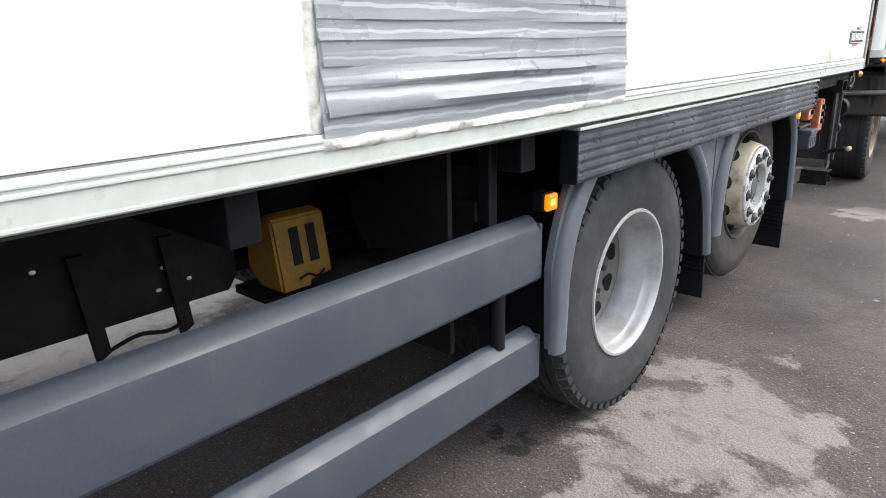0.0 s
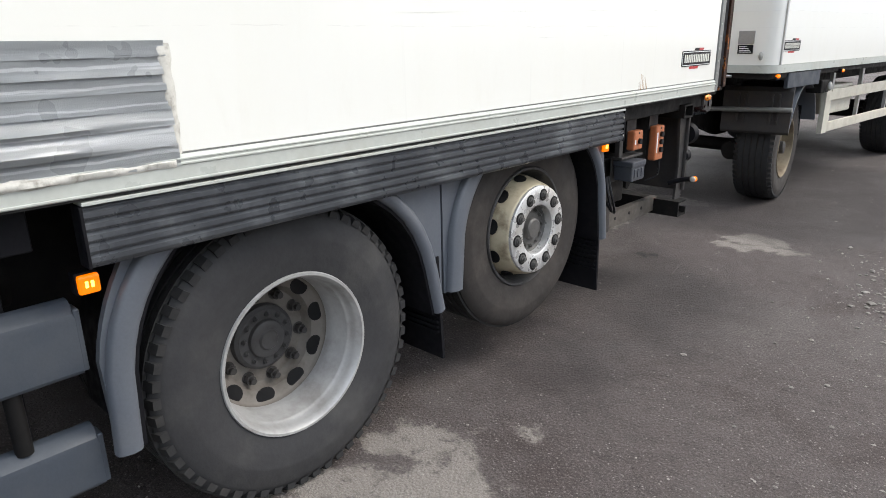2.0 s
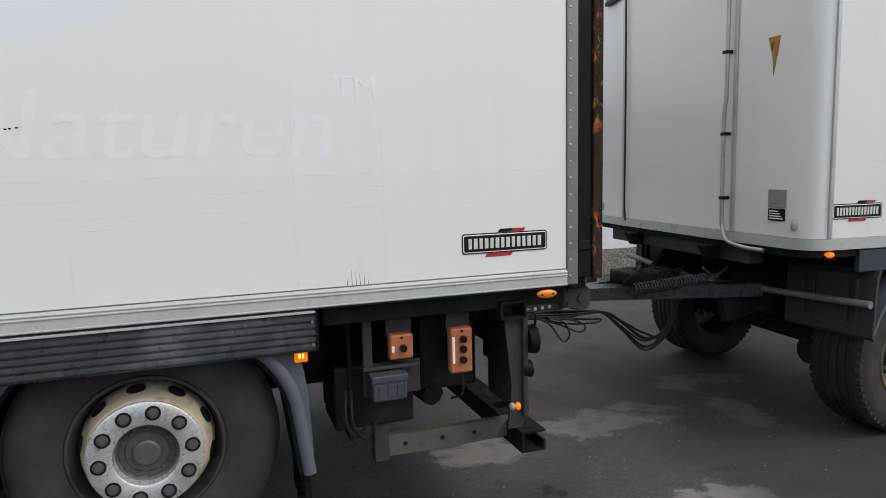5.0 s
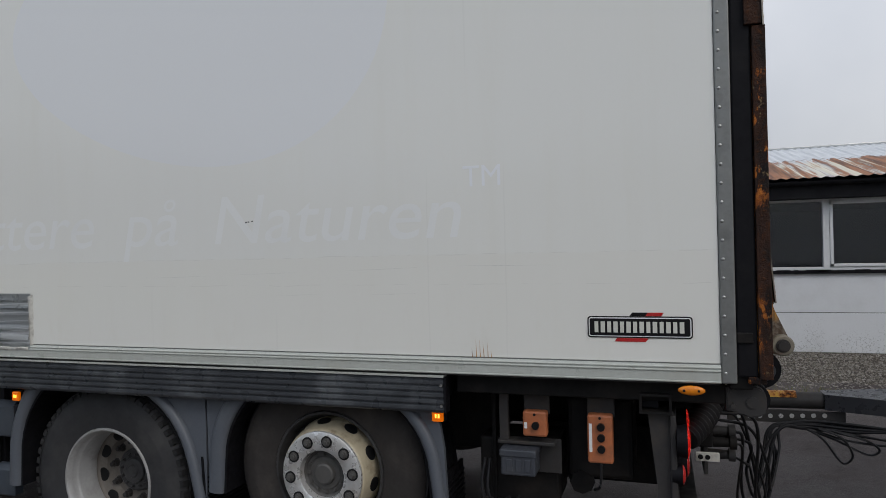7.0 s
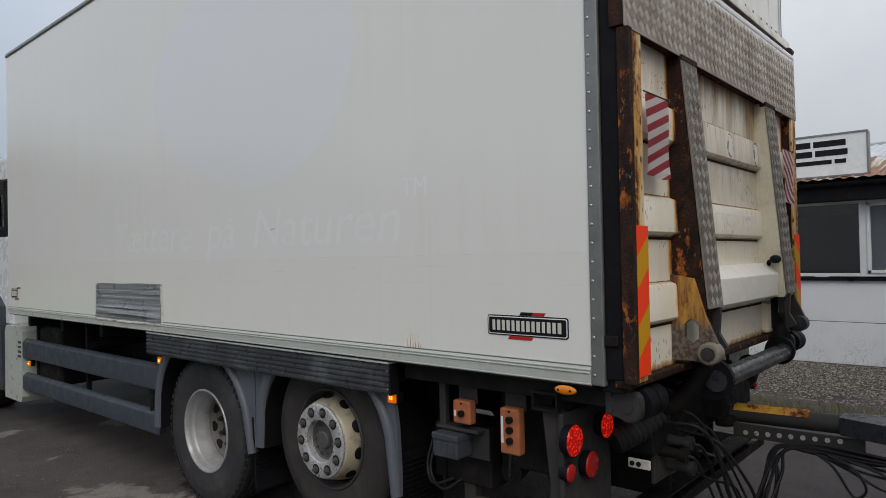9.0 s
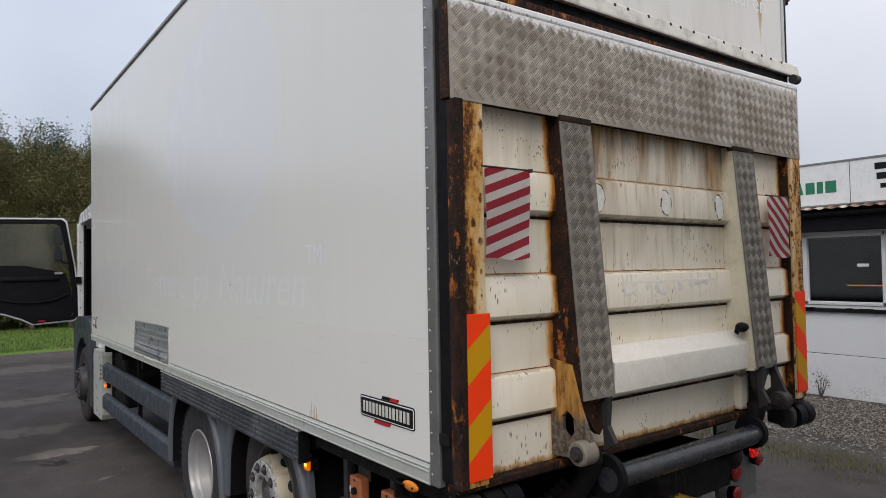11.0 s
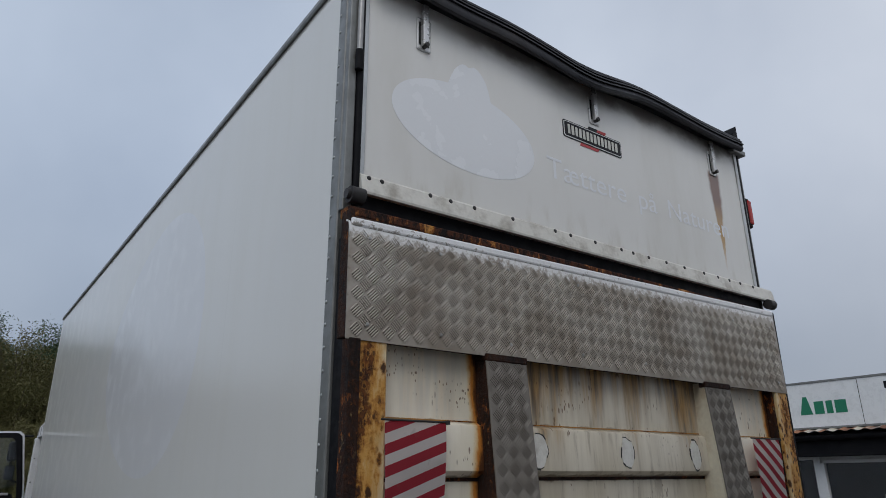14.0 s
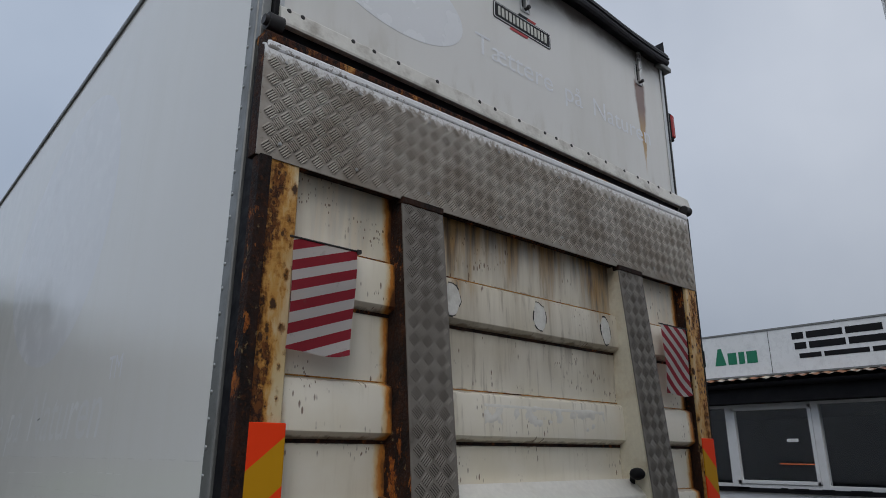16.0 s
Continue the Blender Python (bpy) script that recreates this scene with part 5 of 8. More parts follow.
part("lift_rear_edge", box(B(), -2.44, 0.012, 0.090, 0.150, 2.950, 2.982, 0.005), M_RUST_EDGE, lift)
part("lift_foot", box(B(), -2.44, 0.0, 0.095, 0.160, 1.205, 1.232, 0.005), M_RUST_DARK, lift)

plate = B()
sheet(plate, [(0.176, 2.552), (0.1705, 2.905), (0.166, 2.922), (0.148, 2.932)], "x", -2.452, 0.018, 0.005, 1)


def skewed(bm):
    """The plate's top edge climbs a little towards the far side."""
    for v in bm.verts:
        v.co.z += 0.0155 * -v.co.x * max(0.0, (v.co.z - 2.552) / 0.38)
    return bm


skewed(plate)
plate_ob = part("tread_plate", plate, M_CHECK, lift, "worn five-bar aluminium tread plate", 30)
me, film = checker_bars(Vector((0.014, 0.1776, 2.555)), Vector((-1, 0, 0)), Vector((0, -0.0155, 1)).normalized(), Vector((0, 1, 0.0155)).normalized(), 2.46, 0.352, 0.0393)
tagged(link("tread_pattern", me, M_CHECKBAR, plate_ob, "raised bars of the tread plate"), kind="stuff")
tagged(link("tread_groove_dark", film, M_PLATEGROOVE, plate_ob, "dark film for the shade and dirt between the bars"), kind="stuff")
part("plate_lip", skewed(box(B(), -2.452, 0.012, 0.134, 0.1745, 2.906, 2.936, 0.008)), M_LIP, plate_ob, "bright scuffed top edge")
for x in (-0.05, -0.32, -0.62, -0.98, -1.35, -1.72, -2.05, -2.38):
    for z in (2.60, 2.872):
        link("rivet", rv, M_STEEL, plate_ob, "", 60, Matrix.Translation((x, 0.181, z)) @ pose(0, 0, 0, 0, 0, 90) @ Matrix.Diagonal((0.8, 1.0, 1.0, 1)))

for x0, x1 in ((-0.685, -0.505), (-1.935, -1.745)):
    bm = B()
    prism(bm, [(0.118, 2.555), (0.172, 2.555), (0.262, 1.47), (0.250, 1.452), (0.118, 1.445)], "x", x0 + 0.004, x1 - 0.004)
    part("lift_arm", bm, M_RUST_DARK if x0 > -1 else M_CREAMARM, lift, "tapered lift arm eaten by rust" if x0 > -1 else "tapered cream lift arm")
    a, b = Vector((0, 0.175, 2.55)), Vector((0, 0.268, 1.472))
    d = (b - a).normalized()
    nn = Vector((0, -d.z, d.y))
    bm = B()
    prism(bm, [(a.y, a.z), (b.y, b.z), (b.y + nn.y * 0.005, b.z + nn.z * 0.005), (a.y + nn.y * 0.005, a.z + nn.z * 0.005)], "x", x0, x1)
    strip = part("tread_strip", bm, M_CHECKDARK, lift, "dark checker-plate strip on the lift arm")
    o = Vector((x1, 0, 0)) + a + nn * 0.0055
    me, film = checker_bars(o, Vector((-1, 0, 0)), d, nn, x1 - x0, (b - a).length, 0.0393)
    tagged(link("tread_pattern", me, M_BARDARK, strip), kind="stuff")
    tagged(link("tread_groove_dark", film, M_STRIPGROOVE, strip), kind="stuff")
    bm = B()
    box(bm, x0 - 0.002, x1 + 0.002, 0.150, 0.186, 2.535, 2.56, 0.004)
    part("strip_cap", bm, M_RUST_DARK, strip)

# hinge plates, rollers and the torsion tube under the platform
for s, x in ((1, -0.50), (-1, -1.95)):
    bm = B()
    outer = [(0.10, 1.62), (0.215, 1.60), (0.262, 1.44), (0.310, 1.33), (0.315, 1.28), (0.28, 1.245), (0.20, 1.255), (0.10, 1.25)]
    hexa = [(0.203 + 0.036 * math.sin(radians(60 * i)), 1.378 + 0.055 * math.cos(radians(60 * i))) for i in range(6)]
    flat = B()
    for loop in (outer, hexa):
        vs = [flat.verts.new((x - 0.012, p[0], p[1])) for p in loop]
        for i in range(len(vs)):
            flat.edges.new((vs[i], vs[(i + 1) % len(vs)]))
    bmesh.ops.triangle_fill(flat, use_beauty=True, use_dissolve=False, edges=flat.edges[:])
    grown = bmesh.ops.extrude_face_region(flat, geom=flat.faces[:])
    bmesh.ops.translate(flat, vec=(0.024, 0, 0), verts=[v for v in grown["geom"] if isinstance(v, bmesh.types.BMVert)])
    bm.free()
    bm = flat
    part("hinge_plate", bm, M_HINGE if s > 0 else M_STEEL, lift, "rust-stained hinge plate with a hexagonal hole")
    bm = B()
    cyl(bm, (x - 0.02, 0.285, 1.292), (x + 0.055, 0.285, 1.292), 0.046, n=28)
    bmesh.ops.bevel(bm, geom=bm.edges[:], offset=0.006, segments=1, affect="EDGES")
    ro = part("roller", bm, M_ROLLER if s > 0 else M_STEEL, lift, "worn nylon platform roller", 40)
    bm = B()
    cyl(bm, (x + 0.05, 0.285, 1.292), (x + 0.072, 0.285, 1.292), 0.022, n=6)
    part("roller_bolt", bm, M_STEEL, ro)
    bm = B()
    cyl(bm, (x + 0.048, 0.285, 1.292), (x + 0.060, 0.285, 1.292), 0.029, n=18)
    part("roller_washer", bm, M_STEEL, ro, "", 40)
    bm = B()
    prism(bm, [(0.238, 1.47), (0.275, 1.47), (0.266, 1.36), (0.300, 1.30), (0.250, 1.265)], "x", x - 0.15 * s - 0.012, x - 0.15 * s + 0.012)
    part("arm_plate", bm, M_STEEL, lift)
    bm = B()
    prism(bm, [(x - 0.015 * s, 1.468), (x - 0.18 * s, 1.468), (x - 0.155 * s, 1.36), (x - 0.125 * s, 1.325), (x - 0.095 * s, 1.345)], "y", 0.212, 0.240)
    part("arm_gusset", bm, M_RUST_DARK if s > 0 else M_STEEL, lift, "rusty gusset below the lift arm" if s > 0 else "")
    bm = B()
    cyl(bm, (x - 0.17 * s, 0.22, 1.15), (x - 0.20 * s, 0.22, 1.15), 0.090 if s > 0 else 0.078, n=32)
    part("tube_flange", bm, M_BLACK, lift, "", 40)
    bm = B()
    tube(bm, [(x - 0.1 * s, 0.20, 1.275), (x - 0.12 * s, 0.20, 1.2), (x - 0.12 * s, 0.05, 1.02), (x - 0.12 * s, -0.3, 0.95)], 0.04, 10)
    part("lift_lever", bm, M_CHASSIS, lift, "", 60)
part("torsion_tube", cyl(B(), (-0.66, 0.24, 1.145), (-1.80, 0.24, 1.145), 0.046, n=28), M_GLOSSBLACK, lift, "worn black torsion tube, wet and scratched", 40)
bm = B()
ball(bm, (-1.70, 0.225, 1.665), (0.036, 0.03, 0.024), 14)
cyl(bm, (-1.72, 0.19, 1.655), (-1.76, 0.15, 1.58), 0.012, n=8)
part("rubber_stop", bm, M_BLACK, lift, "black rubber stop", 60)
for i, (x, z) in enumerate(((-0.76, 2.25), (-1.22, 2.255), (-1.66, 2.25))):
    bm = B()
    r = [0.052 * random.uniform(0.6, 1.05) for _ in range(16)]
    r = [(r[j] + r[j - 1]) / 2 for j in range(16)]
    prism(bm, [(x + (0.7 if i == 2 else 0.85) * r[j] * math.cos(j * math.pi / 8), z + 1.2 * r[j] * math.sin(j * math.pi / 8)) for j in range(16)], "y", 0.143, 0.1505)
    scrap = part("sticker_scrap", bm, M_SCRAP, lift, "torn remains of a round sticker" if i == 0 else "")
    for j in range(16):
        if j in (1, 2, 6, 9, 10, 14):
            continue
        w = random.uniform(0.002, 0.006)
        q = [(r[k % 16] + d, k * math.pi / 8) for k, d in ((j, 0.0), (j + 1, 0.0), (j + 1, w), (j, w))]
        bm = B()
        prism(bm, [(x + (0.7 if i == 2 else 0.85) * p * math.cos(g), z + 1.2 * p * math.sin(g)) for p, g in q], "y", 0.143, 0.1510)
        part("torn_edge", bm, M_STEEL, scrap)
bm = B()
grid = []
for i in range(61):
    row = []
    for j in range(11):
        x, z = -0.90 - 0.72 * i / 60, 1.818 + 0.098 * j / 10
        lump = max(0.0, noise.noise((x * 17, z * 24, 3.0)) + 0.5 * noise.noise((x * 46, z * 46, 8.0)))
        rim = i in (0, 60) or j in (0, 10)
        row.append(bm.verts.new((x, 0.143 if rim else 0.1470 + 0.0065 * min(lump, 0.6), z)))
    grid.append(row)
for i in range(60):
    for j in range(10):
        bm.faces.new((grid[i][j], grid[i + 1][j], grid[i + 1][j + 1], grid[i][j + 1]))
part("embossing", bm, M_BEAM, lift, "lumpy white remains of a painted-over mark", 60)

# warning boards and hinged flags
part("warning_board", box(B(), -0.136, -0.006, 0.174, 0.180, 1.245, 1.815, 0.003), M_BOARD, lift, "red and yellow striped board, scratched")
part("warning_board", box(B(), -2.458, -2.345, 0.172, 0.178, 1.26, 1.815, 0.003), M_BOARD_R, lift)
for x0, x1, mat_f, bend in ((-0.330, -0.112, M_FLAG, 0.012), (-2.270, -2.045, M_FLAG_R, 0.012)):
    bm = B()
    grid = []
    for i in range(11):
        row = []
        for j in range(9):
            u, w = i / 10, j / 8
            y = 0.190 + bend * w * w + 0.012 * math.sin(w * 4 + u * 2) * w + 0.008 * u * w
            row.append(bm.verts.new((x1 + (x0 - x1) * u - (u + 0.15) * (x0 - x1) * 0.09 * w * w, y, 2.325 - 0.325 * w + (0.004 * math.sin(u * 6) + 0.035 * (u - 0.5) ** 2) * w)))
        grid.append(row)
    for i in range(10):
        for j in range(8):
            bm.faces.new((grid[i][j], grid[i + 1][j], grid[i + 1][j + 1], grid[i][j + 1]))
    bmesh.ops.solidify(bm, geom=bm.faces[:], thickness=0.003)
    fl = part("warning_flag", bm, mat_f, lift, "red and white striped warning flag, faded and bent", 50)
    bm = B()
    cyl(bm, (x1 + 0.012, 0.19, 2.328), (x0 - 0.010, 0.19, 2.328), 0.0032, n=8)
    box(bm, x0 - 0.012, x0 + 0.002, 0.15, 0.196, 2.321, 2.333)
    part("flag_rod", bm, M_STEEL, fl)


# ---- wheels ----
def mesh_of(name, bm, smooth=40):
    bmesh.ops.recalc_face_normals(bm, faces=bm.faces[:])
    me = bpy.data.meshes.new(name)
    bm.to_mesh(me)
    bm.free()
    me.polygons.foreach_set("use_smooth", [True] * len(me.polygons))
    me.set_sharp_from_angle(angle=radians(smooth))
    return me


def tyre_mesh(r, w):
    prof = [(-0.020, 0.288), (-0.006, 0.292), (0.0, 0.31), (0.004, 0.345), (0.007, 0.355), (0.006, 0.40), (0.0068, 0.405), (0.0055, 0.412), (0.0, r - 0.052), (-0.004, r - 0.045), (-0.010, r - 0.028), (-0.028, r - 0.012),
            (-w + 0.028, r - 0.012), (-w + 0.010, r - 0.028), (-w, r - 0.06), (-w - 0.006, 0.40), (-w, 0.31), (-w + 0.02, 0.288)]
    return mesh_of("tyre", lathe(B(), prof, 72, True), 35)


def tread_mesh(r, w, lug, n):
    """Tread ribs with cross-cut shoulder blocks."""
    bm = B()
    ribs = 5
    for i in range(ribs):
        x0 = -0.035 - (w - 0.07) * i / ribs
        x1 = x0 - (w - 0.07) / ribs + 0.012
        lathe(bm, [(x0, r - 0.014), (x0, r), (x1, r), (x1, r - 0.014)], 72, False)
    for i in range(n):
        a = 2 * math.pi * i / n
        for x0, x1 in ((-0.001, -0.05), (-w + 0.001, -w + 0.05)):
            m = Matrix.Rotation(a, 4, "X")
            bm2 = [(x0, -lug, r - 0.040), (x0, lug, r - 0.040), (x1, lug, r - 0.004), (x1, -lug, r - 0.004), (x0, -lug * 0.9, r - 0.016), (x0, lug * 0.9, r - 0.016), (x1, lug * 0.9, r + 0.001), (x1, -lug * 0.9, r + 0.001)]
            v = [bm.verts.new(m @ Vector(p)) for p in bm2]
            for f in ((4, 5, 6, 7), (0, 1, 5, 4), (1, 2, 6, 5), (3, 0, 4, 7), (2, 3, 7, 6)):
                bm.faces.new([v[k] for k in f])
    return mesh_of("tread", bm, 30)


def ovals(n, r, x, ra, rb, tilt, name="hand_hole"):
    """One oval, and the poses of n of them round the axle."""
    bm = B()
    pts = [bm.verts.new((0.0, ra * math.cos(2 * math.pi * i / 16), rb * math.sin(2 * math.pi * i / 16))) for i in range(16)]
    back = [bm.verts.new((-0.012, 0.9 * ra * math.cos(2 * math.pi * i / 16), 0.9 * rb * math.sin(2 * math.pi * i / 16))) for i in range(16)]
    for i in range(16):
        bm.faces.new((pts[i], pts[(i + 1) % 16], back[(i + 1) % 16], back[i]))
    bm.faces.new(pts)
    me = mesh_of(name, bm, 30)
    return me, [Matrix.Rotation(2 * math.pi * (i + 0.5) / n, 4, "X") @ Matrix.Translation((x, 0, r)) @ Matrix.Rotation(tilt, 4, "Y") for i in range(n)]


def nuts(n, r, x, rad, length, turn=0.0, sides=6):
    bm = B()
    cyl(bm, (-0.004, 0, 0), (length * 0.6, 0, 0), rad, n=sides)
    cyl(bm, (length * 0.6, 0, 0), (length, 0, 0), rad * 0.62, n=10)
    cyl(bm, (-0.004, 0, 0), (0.004, 0, 0), rad * 1.25, n=16)
    return mesh_of("wheel_nut", bm, 40), [Matrix.Rotation(2 * math.pi * (i + turn) / n, 4, "X") @ Matrix.Translation((x, 0, r)) for i in range(n)]


TYRE_DRIVE, TYRE_PLAIN, TYRE_TRAILER = tyre_mesh(0.522, 0.30), tyre_mesh(0.505, 0.30), tyre_mesh(0.50, 0.34)
TREAD_DRIVE, TREAD_PLAIN, TREAD_TRAILER = tread_mesh(0.522, 0.30, 0.017, 56), tread_mesh(0.503, 0.30, 0.0155, 0), tread_mesh(0.498, 0.34, 0.0155, 60)
DISH = mesh_of("rim", lathe(B(), [(-0.02, 0.288), (-0.004, 0.293), (0.002, 0.290), (0.002, 0.281), (-0.006, 0.275), (-0.030, 0.268), (-0.050, 0.266), (-0.056, 0.262), (-0.066, 0.258), (-0.120, 0.256), (-0.130, 0.250), (-0.176, 0.250)], 72), 35)
DISC = mesh_of("disc", lathe(B(), [(-0.166, 0.252), (-0.178, 0.250), (-0.188, 0.246), (-0.194, 0.240), (-0.202, 0.198), (-0.228, 0.188), (-0.238, 0.178), (-0.240, 0.09)], 72), 40)
DRIVE_HUB = mesh_of("hub", lathe(B(), [(-0.262, 0.146), (-0.250, 0.140), (-0.246, 0.126), (-0.216, 0.121), (-0.211, 0.114), (-0.206, 0.108), (-0.204, 0.074), (-0.192, 0.069), (-0.187, 0.060), (-0.186, 0.040), (-0.179, 0.034), (-0.178, 0.0005)], 40), 35)
BELL_LIP = mesh_of("rim", lathe(B(), [(-0.03, 0.285), (-0.004, 0.290), (0.002, 0.286), (0.001, 0.277), (-0.012, 0.270), (-0.060, 0.262), (-0.095, 0.250), (-0.100, 0.240)], 72), 35)
BELL = mesh_of("bell", lathe(B(), [(-0.085, 0.248), (-0.060, 0.245), (-0.030, 0.239), (0.010, 0.228), (0.044, 0.218), (0.055, 0.212), (0.058, 0.205)], 72), 40)
RING = mesh_of("nut_ring", lathe(B(), [(0.056, 0.210), (0.066, 0.208), (0.070, 0.202), (0.070, 0.124), (0.066, 0.118), (0.028, 0.114)], 72), 35)
TAG_HUB = mesh_of("hub", lathe(B(), [(0.030, 0.116), (0.026, 0.107), (0.018, 0.102), (0.020, 0.082), (0.026, 0.076), (0.026, 0.054), (0.044, 0.050), (0.050, 0.042), (0.050, 0.0005)], 40), 35)
TR_BELL = mesh_of("bell", lathe(B(), [(-0.092, 0.250), (-0.135, 0.236), (-0.142, 0.20), (-0.148, 0.16), (-0.145, 0.08)], 56), 40)
TR_HUB = mesh_of("hub", lathe(B(), [(-0.148, 0.10), (-0.125, 0.095), (-0.112, 0.065), (-0.020, 0.058), (-0.012, 0.05), (-0.010, 0.0005)], 32), 35)
# hand holes are black ovals laid on, their inner shade in the colour
HOLE_D, HOLES_D = ovals(10, 0.2200, -0.1970, 0.040, 0.0305, radians(11))
HOLE_T, HOLES_T = ovals(10, 0.2395, -0.020, 0.036, 0.027, radians(-70))
NUT_D, NUTS_D = nuts(10, 0.1625, -0.240, 0.0195, 0.045)
NUT_T, NUTS_T = nuts(10, 0.166, 0.0705, 0.0165, 0.020, 0.0)
NUT_S, NUTS_S = nuts(12, 0.090, 0.019, 0.008, 0.016, 0.3)
NUT_H, NUTS_H = nuts(12, 0.091, -0.204, 0.0085, 0.015, 0.4)
# black disc paints the shaded recess round each nut
CUP_T = mesh_of("nut_recess", cyl(B(), (-0.002, 0, 0), (0.0016, 0, 0), 0.0285, n=20), 40)


PAINTED = {}


def wheel(kind, parent, x, y, z, turn=0.0, far=False, label="", steer=Matrix()):
    m = steer @ Matrix.Translation((x, y, z)) @ (Matrix.Rotation(math.pi, 4, "Z") if far else Matrix()) @ Matrix.Rotation(radians(turn), 4, "X")
    w = empty("wheel", 0, 0, 0, parent, label, at=m)
    tyre, tread = {"drive": (TYRE_DRIVE, TREAD_DRIVE), "trailer": (TYRE_TRAILER, TREAD_TRAILER)}.get(kind, (TYRE_PLAIN, TREAD_PLAIN))

    def add(name, me, mat_, pose_=None, label=""):
        key = (me.name, mat_.name)
        if key not in PAINTED:
            PAINTED[key] = me.copy()
            PAINTED[key].materials.clear()
        return link(name, PAINTED[key], mat_, w, label, 0, m @ (pose_ or Matrix()))
    add("tyre", tyre, M_TYRE if kind == "drive" else M_TYRE2, None, "scuffed black tyre")
    tagged(add("tread", tread, M_TREAD), kind="stuff")
    if kind == "drive":
        add("tyre", tyre, M_TYRE, Matrix.Translation((-0.335, 0, 0)), "inner twin tyre")
        tagged(add("tread", tread, M_TREAD, Matrix.Translation((-0.335, 0, 0))), kind="stuff")
        add("rim", DISH, M_RIM, None, "silver deep-dish rim")
        add("disc", DISC, M_RIM_IN)
        add("hub", DRIVE_HUB, M_HUB, None, "greasy black hub")
        sets = ((NUT_D, NUTS_D, M_STEEL, "wheel_nut"), (HOLE_D, HOLES_D, M_INK, "hand_hole"), (NUT_H, NUTS_H, M_HUB, "hub_bolt"))
    elif kind == "trailer":
        add("rim", BELL_LIP, M_BRASSY)
        add("disc", TR_BELL, M_BRASSY)
        add("hub", TR_HUB, M_STEEL)
        sets = ((NUT_D, [p @ Matrix.Translation((0.086, 0, -0.025)) for p in NUTS_D], M_STEEL, "wheel_nut"),)
    else:
        lift_axle = kind == "tag"
        add("rim", BELL_LIP, M_HUB, None, "dark stained rim flange")
        add("bell", BELL, M_CREAM if lift_axle else M_HUB, None, "cream rim stained with rust" if lift_axle else "")
        add("nut_ring", RING, M_RING if lift_axle else M_STEEL, None, "bright metal nut ring" if lift_axle else "")
        add("hub", TAG_HUB, M_TAGHUB)
        sets = ((CUP_T, NUTS_T, M_INK, "nut_recess"), (NUT_T, NUTS_T, M_TAGHUB, "wheel_nut"), (HOLE_T, HOLES_T, M_INK, "hand_hole"), (NUT_S, NUTS_S, M_TAGHUB, "hub_bolt"))
    for me, poses, mat_, nm in sets:
        for p in poses:
            add(nm, me, mat_, p)
    return w


XR = -W + 0.075
wheel("drive", truck, -0.113, -3.10, 0.522, 10, label="twin drive wheel with a silver deep-dish rim")
wheel("tag", truck, -0.136, -1.763, 0.683, 24.5, label="raised lift-axle wheel with a cream rim and bright nut ring")
wheel("front", truck, -0.11, -8.25, 0.505, 20, label="front wheel with a dark grimy rim")
wheel("drive", truck, XR, -3.10, 0.522, 0, True)
wheel("tag", truck, XR, -1.763, 0.683, 0, True)
wheel("front", truck, XR, -8.25, 0.505, 0, True)
for y, z in ((-3.10, 0.522), (-1.763, 0.683), (-8.25, 0.505)):
    part("axle", cyl(B(), (-0.4, y, z), (-W + 0.4, y, z), 0.075, n=18), M_CHASSIS, truck, "", 40)
bm = B()
ball(bm, (-1.28, -3.10, 0.522), (0.24, 0.25, 0.22), 18)
part("differential", bm, M_CHASSIS, truck, "", 60)


# ---- mudguards, flaps and skirts ----
def fender(inner, outer, side=1, x_face=-0.048, depth=0.42, wide=0.062):
    """A mudguard: a rounded lip that follows the wheel, a recessed web behind it and the shell over the tyre."""
    n = len(inner)
    nor = []
    for i in range(n):
        d = (Vector(inner[min(n - 1, i + 1)]) - Vector(inner[max(0, i - 1)])).normalized()
        nor.append(Vector((d.y, -d.x)) * side)
    bm = B()
    sec = [(0.0, 0.03), (0.004, 0.008), (0.014, 0.001), (wide * 0.5, -0.004), (wide - 0.012, 0.001), (wide - 0.002, 0.008), (wide, 0.03)]
    rows_ = [[bm.verts.new((x_face - dx, inner[i][0] + nor[i].x * u, inner[i][1] + nor[i].y * u)) for u, dx in sec] for i in range(n)]
    for a, b in zip(rows_, rows_[1:]):
        for j in range(len(sec) - 1):
            bm.faces.new((a[j], a[j + 1], b[j + 1], b[j]))
    bm.faces.new(rows_[-1])
    bm.faces.new(rows_[0][::-1])
    g = part("mudguard", bm, M_FENDER, truck, "slate-grey plastic mudguard", 50)
    bm = B()
    prism(bm, inner + outer[::-1], "x", x_face - 0.055, x_face - 0.030)
    part("mudguard_web", bm, M_FENDER, g)
    bm = B()
    sheet(bm, inner, "x", x_face - depth, x_face - 0.02, 0.012, side)
    part("mudguard_shell", bm, M_BLACK, g, "", 40)
    return g


def arc(p, q, bulge, n=6):
    """A bent line from p to q."""
    p, q = Vector(p), Vector(q)
    d = q - p
    nrm = Vector((-d.y, d.x))
    return [tuple(p + d * (i / n) + nrm * bulge * 4 * (i / n) * (1 - i / n)) for i in range(n + 1)]


SIDE_F, SIDE_R = 1, -1
fender(arc((-3.46, 1.05), (-3.655, 0.70), -0.10) + [(-3.665, 0.47)], arc((-3.61, 1.05), (-3.735, 0.75), -0.06) + [(-3.725, 0.48)], SIDE_F, wide=0.075)
